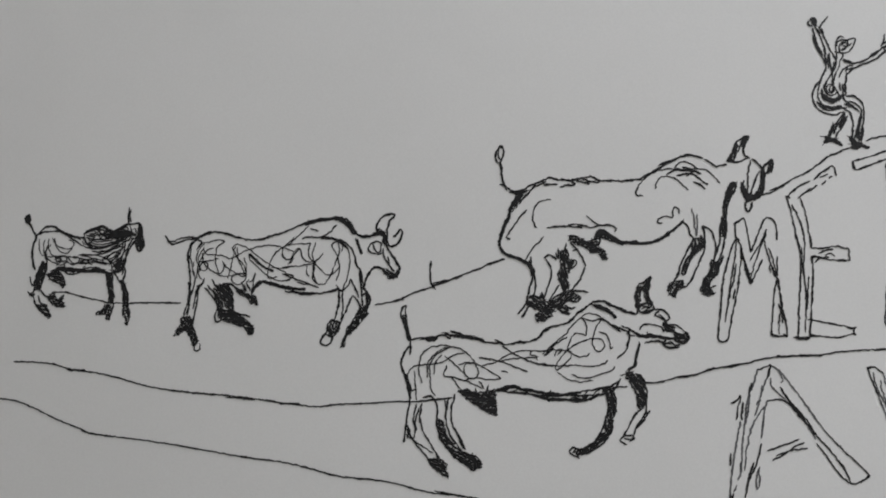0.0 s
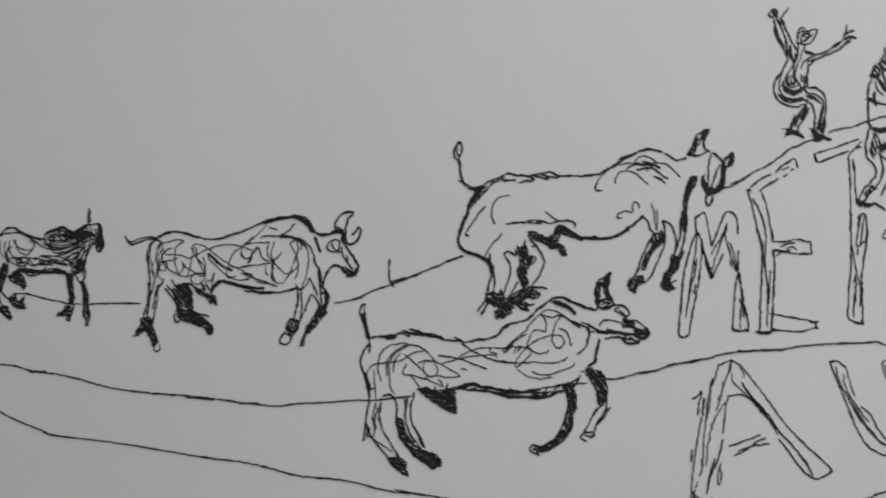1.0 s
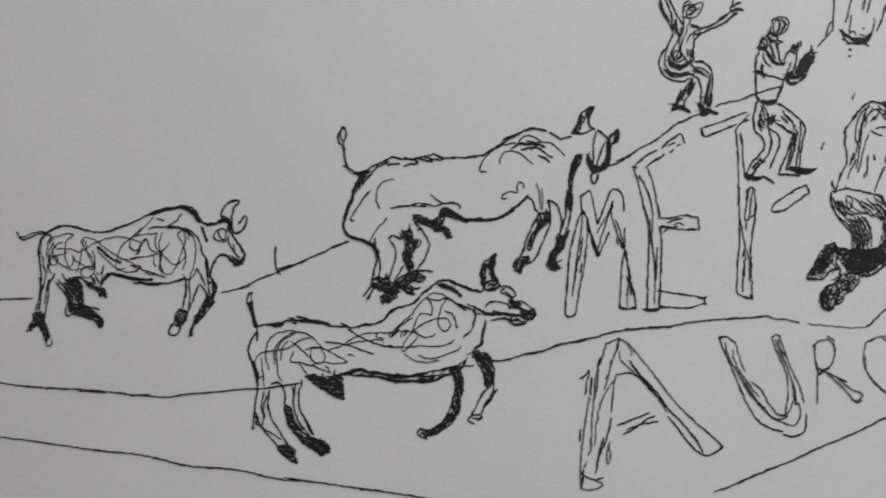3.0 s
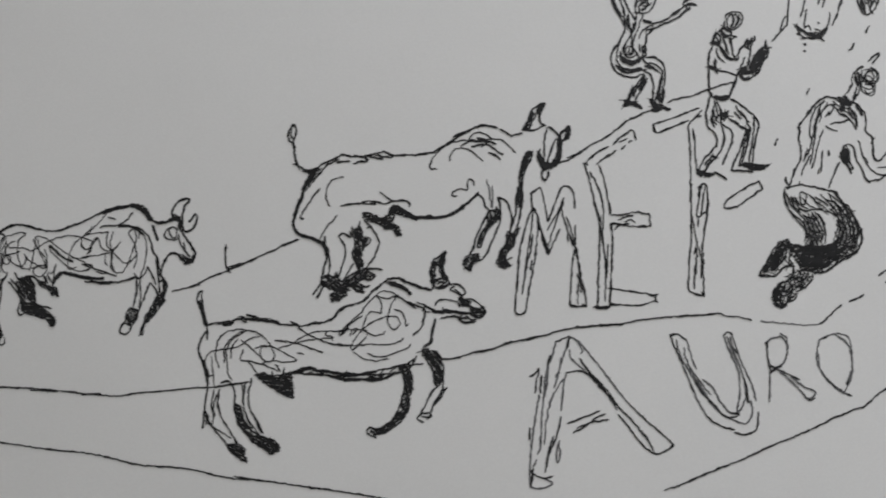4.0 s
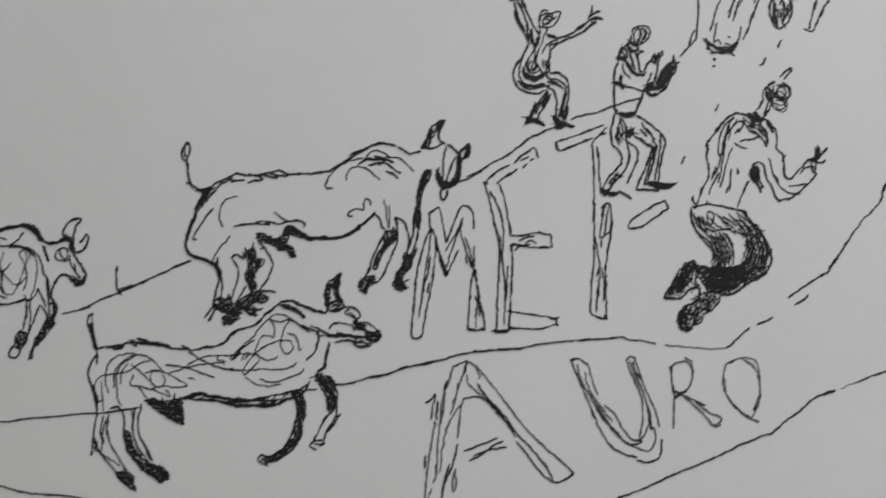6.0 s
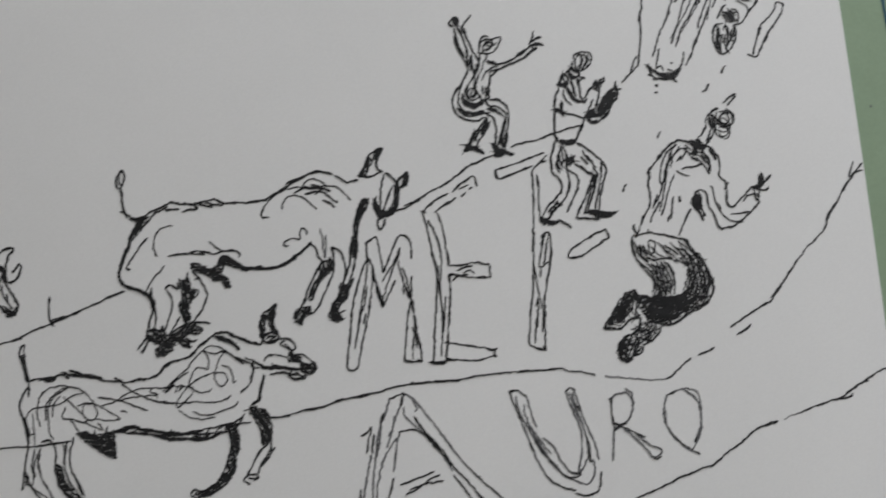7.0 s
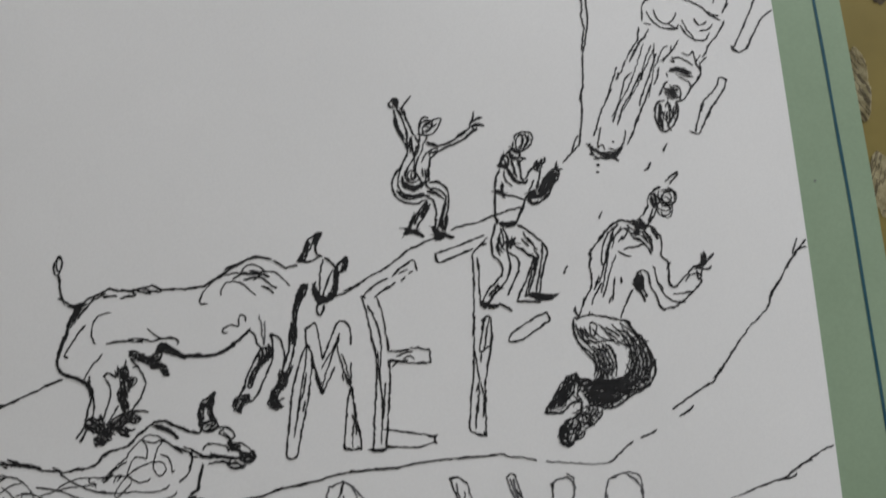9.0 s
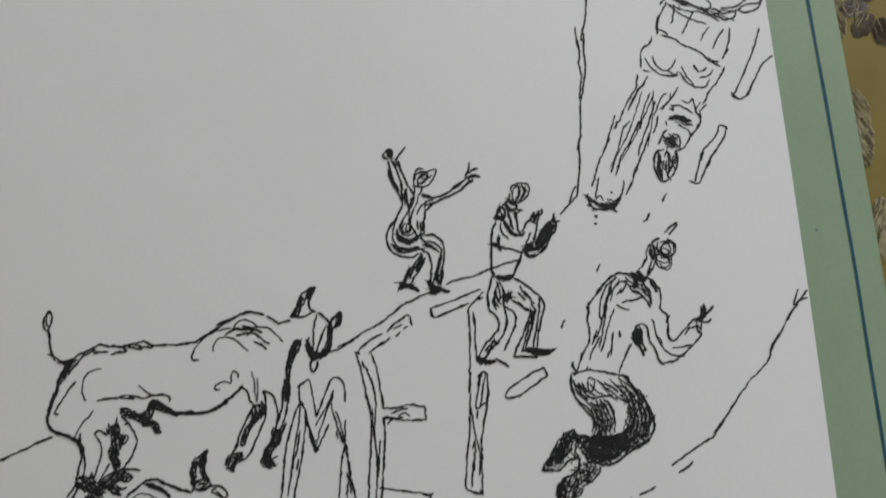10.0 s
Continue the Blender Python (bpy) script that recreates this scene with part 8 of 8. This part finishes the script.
pen.hatch(0.24, 0.55, 60, (88.72, -2.63), (90.30, -1.83), (92.07, -2.83), (91.02, -4.85), (89.12, -5.78), (88.28, -4.69))
pen.hatch(0.24, 0.60, 120, (95.03, 8.77), (96.94, 9.28), (98.05, 7.39), (97.54, 4.69), (95.02, 4.22), (95.04, 6.64))
pen.hatch(0.24, 0.60, 120, (91.45, -0.70), (94.69, -0.58), (93.93, -2.64), (91.44, -3.09))
pen.line(0.32, (85.96, -0.38), (87.62, -0.63), (89.17, -0.27), (90.47, 0.86), (91.72, 1.09))
pen.line(0.32, (91.79, 13.66), (91.54, 12.29), (92.19, 10.43), (93.33, 8.85), (94.61, 7.27), (94.82, 5.74))
pen.line(0.32, (97.19, -0.28), (98.79, 0.38), (101.10, 2.06), (103.36, 2.85), (103.72, 3.43))
pen.line(0.32, (95.49, -0.18), (97.19, -0.28))
pen.line(0.38, (100.23, 13.56), (101.52, 11.80), (102.38, 10.69), (103.38, 9.25), (104.03, 7.38), (104.41, 6.14))
pen.line(0.38, (89.15, -5.33), (88.30, -4.39), (88.33, -2.90), (89.36, -2.07))
pen.line(0.38, (89.13, -5.69), (90.39, -5.11), (92.01, -3.72))
drawn = pen.put("figure", sheet, "bent plain pen shape with densely scribbled dark base")

# long slanting pen shape with folds and dark lower tip
pen.line(0.31, (112.62, 76.12), (111.87, 74.59), (111.03, 73.08), (110.61, 70.55))
pen.line(0.38, (111.00, 73.79), (110.62, 71.77), (110.71, 70.55))
pen.line(0.31, (110.58, 71.36), (111.84, 70.94), (112.48, 70.33))
pen.line(0.35, (109.66, 69.96), (108.96, 68.77), (107.91, 68.08), (107.33, 67.10), (107.34, 66.10), (107.21, 64.61))
pen.line(0.33, (111.28, 70.24), (113.23, 69.72), (115.12, 68.48), (117.05, 67.66), (118.48, 66.73), (119.10, 65.82), (120.34, 65.10), (121.31, 64.59))
pen.line(0.35, (108.15, 66.28), (108.81, 64.88), (110.18, 63.56), (112.12, 63.13), (113.61, 63.10))
pen.line(0.27, (107.56, 64.11), (108.72, 63.89))
pen.line(0.35, (109.36, 66.56), (109.82, 65.06), (110.93, 64.24), (111.71, 64.03), (112.76, 64.71), (113.38, 66.00))
pen.line(0.27, (111.71, 64.03), (113.13, 63.31), (113.67, 63.80))
pen.line(0.35, (113.96, 63.69), (114.73, 62.29), (115.93, 61.27), (117.21, 60.95), (118.44, 61.23), (119.06, 62.41))
pen.line(0.27, (114.36, 64.68), (115.10, 62.98), (116.25, 61.46))
pen.line(0.30, (116.59, 64.95), (117.18, 63.74), (118.20, 63.93), (118.75, 64.42))
pen.line(0.27, (117.38, 62.74), (118.81, 62.92), (119.92, 63.90))
pen.line(0.37, (122.02, 64.58), (121.14, 62.88), (119.97, 61.40), (118.85, 60.22), (117.99, 58.65), (117.32, 57.97))
pen.line(0.35, (119.14, 66.22), (120.09, 65.61), (121.08, 65.40))
pen.line(0.30, (114.00, 75.80), (113.83, 74.07), (113.27, 72.35))
pen.line(0.30, (117.30, 74.36), (115.96, 72.02), (115.01, 70.51))
pen.line(0.30, (119.89, 71.69), (118.85, 70.47), (118.22, 69.26))
pen.line(0.30, (122.50, 71.27), (121.09, 69.44), (120.31, 67.83))
pen.line(0.35, (123.66, 71.47), (123.34, 69.43), (122.51, 67.40), (121.75, 65.89))
pen.line(0.38, (122.96, 67.70), (122.00, 66.40))
pen.line(0.25, (113.29, 75.81), (114.74, 75.08), (116.71, 74.56), (118.72, 74.35), (120.68, 73.53), (121.83, 72.70))
pen.line(0.25, (112.82, 76.12), (114.67, 74.37), (117.07, 73.03), (119.54, 72.30))
pen.line(0.35, (114.88, 76.62), (116.35, 76.10), (118.29, 75.07), (119.79, 74.76), (120.71, 75.79), (119.97, 76.61))
pen.line(0.33, (119.25, 74.55), (121.71, 73.52), (123.20, 73.01), (124.80, 73.52), (125.12, 74.55))
pen.line(0.31, (120.53, 74.04), (123.86, 74.34), (125.46, 74.76), (127.13, 75.80), (129.79, 76.13))
pen.line(0.31, (122.38, 75.06), (125.00, 75.38), (127.22, 76.63))
pen.line(0.31, (125.46, 74.76), (126.97, 74.35), (129.15, 75.08), (130.27, 76.65))
pen.line(0.68, (114.38, 76.62), (116.30, 75.59))
pen.line(0.38, (121.05, 75.06), (122.31, 74.34))
pen.line(0.35, (108.16, 63.11), (107.35, 61.64), (106.29, 60.68), (105.58, 59.23), (104.45, 57.30))
pen.line(0.33, (106.52, 63.44), (106.27, 61.67), (105.47, 60.21), (104.14, 58.29), (102.97, 55.88), (102.09, 54.46))
pen.line(0.46, (106.05, 60.20), (105.15, 58.75))
pen.line(0.35, (102.36, 55.42), (101.87, 54.17))
pen.line(0.31, (102.05, 56.40), (101.32, 54.48), (100.59, 52.58), (99.87, 50.68), (99.09, 49.27), (98.50, 47.86))
pen.line(0.31, (104.58, 55.35), (103.53, 54.41), (102.93, 52.98), (102.16, 50.60), (101.21, 48.24), (100.71, 46.83))
pen.line(0.30, (106.03, 55.31), (105.09, 53.40), (103.74, 51.03), (102.66, 49.62), (102.03, 47.73), (101.44, 46.32))
pen.line(0.38, (106.22, 55.31), (105.41, 53.68))
pen.line(0.27, (108.40, 60.14), (107.45, 58.20), (106.56, 55.78), (106.21, 54.04))
pen.line(0.30, (109.25, 58.65), (108.25, 56.22), (107.40, 54.30), (106.33, 51.91), (105.55, 49.53))
pen.line(0.27, (108.84, 56.21), (109.70, 58.14), (110.51, 59.60), (111.35, 60.07))
pen.line(0.30, (113.42, 61.02), (112.05, 59.07), (110.97, 58.11), (110.30, 57.15))
pen.line(0.38, (109.52, 56.19), (108.87, 54.26), (108.29, 53.30))
pen.line(0.37, (107.81, 53.32), (106.83, 50.93), (105.66, 48.56), (104.83, 46.68), (104.00, 44.80), (102.89, 42.95))
pen.line(0.35, (104.91, 47.63), (104.27, 45.74))
pen.line(0.35, (98.50, 47.86), (97.79, 45.99), (97.31, 44.59))
pen.line(0.30, (98.55, 45.96), (98.03, 44.09), (97.73, 42.68))
pen.line(0.25, (100.97, 52.56), (99.89, 50.97))
pen.line(0.30, (102.70, 45.33), (102.36, 43.44), (101.60, 42.34))
pen.line(0.68, (96.43, 42.92), (97.13, 42.24), (98.21, 41.53))
pen.line(0.87, (98.21, 41.53), (99.60, 41.10), (100.56, 41.15))
pen.line(0.68, (100.56, 41.15), (101.27, 41.78), (101.90, 42.51))
pen.line(0.46, (100.08, 41.17), (101.15, 40.19))
pen.line(0.35, (96.33, 41.61), (97.68, 40.80), (99.56, 40.53))
pen.line(0.35, (96.26, 43.21), (96.78, 41.31))
pen.line(0.27, (97.81, 42.49), (98.51, 42.93), (99.02, 42.16))
pen.line(0.30, (111.96, 58.09), (112.26, 57.10), (111.60, 57.41))
pen.line(0.30, (112.14, 57.89), (113.61, 57.76), (114.84, 57.04), (115.49, 56.54))
pen.line(0.87, (112.47, 56.12), (113.91, 55.59), (114.65, 55.08))
pen.line(0.38, (111.13, 55.46), (112.43, 55.63), (114.33, 54.80), (115.38, 54.38))
pen.line(0.27, (113.80, 58.74), (114.96, 58.32), (115.72, 59.00), (115.92, 58.00), (116.18, 56.52))
pen.line(0.30, (110.85, 54.50), (110.71, 55.18))
pen.line(0.35, (117.15, 58.27), (116.23, 57.01), (116.73, 56.02), (116.84, 55.03), (115.90, 53.58), (114.82, 52.63), (114.00, 51.20), (112.93, 50.26), (111.92, 50.00))
pen.line(0.38, (116.83, 57.00), (116.87, 55.32), (115.92, 53.78))
pen.line(0.27, (112.81, 54.44), (114.24, 53.82), (114.84, 52.83))
pen.line(0.27, (118.12, 57.96), (117.03, 56.99))
pen.line(0.87, (110.65, 52.26), (111.60, 51.95), (112.03, 51.25))
pen.line(0.77, (111.08, 51.57), (111.69, 50.78))
pen.line(0.35, (110.37, 53.54), (109.67, 52.29), (109.20, 51.34))
pen.line(0.38, (109.93, 52.96), (110.78, 53.72))
pen.line(0.27, (111.69, 52.92), (112.65, 52.69), (112.96, 51.71), (112.66, 50.56))
pen.line(0.35, (109.99, 50.35), (108.68, 49.91), (108.13, 48.00), (108.37, 46.26), (109.05, 45.09), (110.02, 45.06), (111.07, 45.98), (111.98, 47.39), (112.30, 48.83), (112.02, 50.00))
pen.line(0.68, (109.22, 49.41), (108.86, 47.49), (109.32, 46.04))
pen.line(0.31, (110.31, 48.41), (109.99, 46.98), (109.45, 47.47), (109.92, 48.42))
pen.line(0.35, (111.57, 49.33), (111.00, 47.42), (110.08, 45.82))
pen.line(0.38, (112.20, 49.80), (111.44, 47.89))
pen.line(0.27, (110.48, 50.33), (109.98, 49.09))
pen.line(0.38, (108.73, 47.02), (109.26, 45.28))
pen.line(0.35, (111.58, 75.82), (113.48, 77.86), (115.18, 79.71))
pen.line(0.35, (129.83, 76.44), (129.56, 78.73), (128.15, 80.29))
pen.hatch(0.27, 0.77, 100, (108.49, 49.91), (112.02, 50.00), (111.98, 47.39), (110.00, 44.87), (108.37, 46.26))
pen.hatch(0.27, 0.51, 140, (110.11, 52.77), (112.65, 52.69), (112.44, 50.37), (110.31, 50.63))
pen.hatch(0.27, 0.51, 170, (111.51, 56.43), (115.35, 55.07), (114.97, 54.19), (111.41, 55.26))
pen.hatch(0.27, 0.64, 165, (96.07, 43.22), (98.24, 41.91), (101.62, 42.52), (101.14, 40.09), (97.21, 40.82))
pen.hatch(0.20, 1.53, 68, (106.48, 60.68), (112.34, 60.05), (107.81, 53.32), (103.43, 47.21), (101.04, 47.29), (103.09, 54.91))
pen.hatch(0.22, 0.89, 165, (113.37, 76.63), (119.87, 75.58), (124.91, 74.55), (124.78, 73.32), (119.70, 73.94), (114.75, 75.19))
drawn = pen.put("figure", sheet, "long slanting pen shape with folds and dark lower tip")

# narrow curved splinter outlined in black pen
pen.line(0.38, (119.97, 54.27), (121.25, 53.95), (120.80, 52.48), (119.63, 50.75), (118.04, 48.85), (117.09, 47.23), (116.12, 45.33), (115.34, 44.39), (113.92, 44.92))
pen.line(0.38, (119.97, 54.27), (119.42, 52.71), (117.96, 51.09), (116.87, 50.14), (116.24, 48.71), (115.57, 46.79), (114.90, 44.89))
pen.line(0.46, (116.87, 50.14), (116.19, 48.22))
pen.line(0.46, (118.01, 48.46), (117.07, 46.94))
drawn = pen.put("shard", sheet, "narrow curved splinter outlined in black pen")

# long splinter outlined in black pen running off the sheet
pen.line(0.38, (129.06, 71.47), (128.31, 69.41), (127.20, 66.87), (125.89, 64.34), (124.60, 61.84), (123.14, 59.56))
pen.line(0.38, (123.14, 59.56), (124.08, 58.84), (125.36, 59.32), (126.34, 60.81), (127.59, 62.81), (128.85, 64.82), (130.00, 65.83), (131.03, 66.54))
pen.line(0.55, (122.95, 59.76), (123.30, 59.15))
drawn = pen.put("shard", sheet, "long splinter outlined in black pen running off the sheet")

# short tilted bar outlined in black pen
pen.line(0.38, (87.30, 15.68), (86.17, 15.21), (84.29, 14.25), (82.60, 13.29), (81.28, 12.30), (81.04, 11.43), (81.84, 11.20), (83.21, 11.47), (85.10, 12.60), (86.81, 13.75), (87.76, 14.40), (87.30, 15.68))
drawn = pen.put("shard", sheet, "short tilted bar outlined in black pen")

# tiny stub outlined in black pen
pen.line(0.37, (108.88, 36.37), (110.35, 37.72))
pen.line(0.37, (109.62, 35.96), (111.11, 37.60))
pen.line(0.37, (110.35, 37.72), (111.14, 37.88))
drawn = pen.put("shard", sheet, "tiny stub outlined in black pen")

# short loose black pen dash
pen.line(0.37, (109.82, 42.87), (108.94, 41.67))
drawn = pen.put("pen_dash", sheet, "short loose black pen dash")

# short loose black pen dash
pen.line(0.37, (106.65, 39.67), (106.10, 38.75), (105.40, 38.41))
drawn = pen.put("pen_dash", sheet, "short loose black pen dash")

# short loose black pen dash
pen.line(0.37, (97.66, 31.67), (97.11, 30.59))
drawn = pen.put("pen_dash", sheet, "short loose black pen dash")

# short loose black pen dash
pen.line(0.37, (91.27, 22.94), (90.54, 21.80))
drawn = pen.put("pen_dash", sheet, "short loose black pen dash")

# short loose black pen dash
pen.line(0.50, (97.41, 39.69), (97.79, 39.67))
drawn = pen.put("pen_dash", sheet, "short loose black pen dash")

# short loose black pen dash
pen.line(0.50, (97.22, 38.39), (97.60, 38.37))
drawn = pen.put("pen_dash", sheet, "short loose black pen dash")

# short loose black pen dash
pen.line(0.50, (100.36, 43.52), (100.53, 43.32))
drawn = pen.put("pen_dash", sheet, "short loose black pen dash")
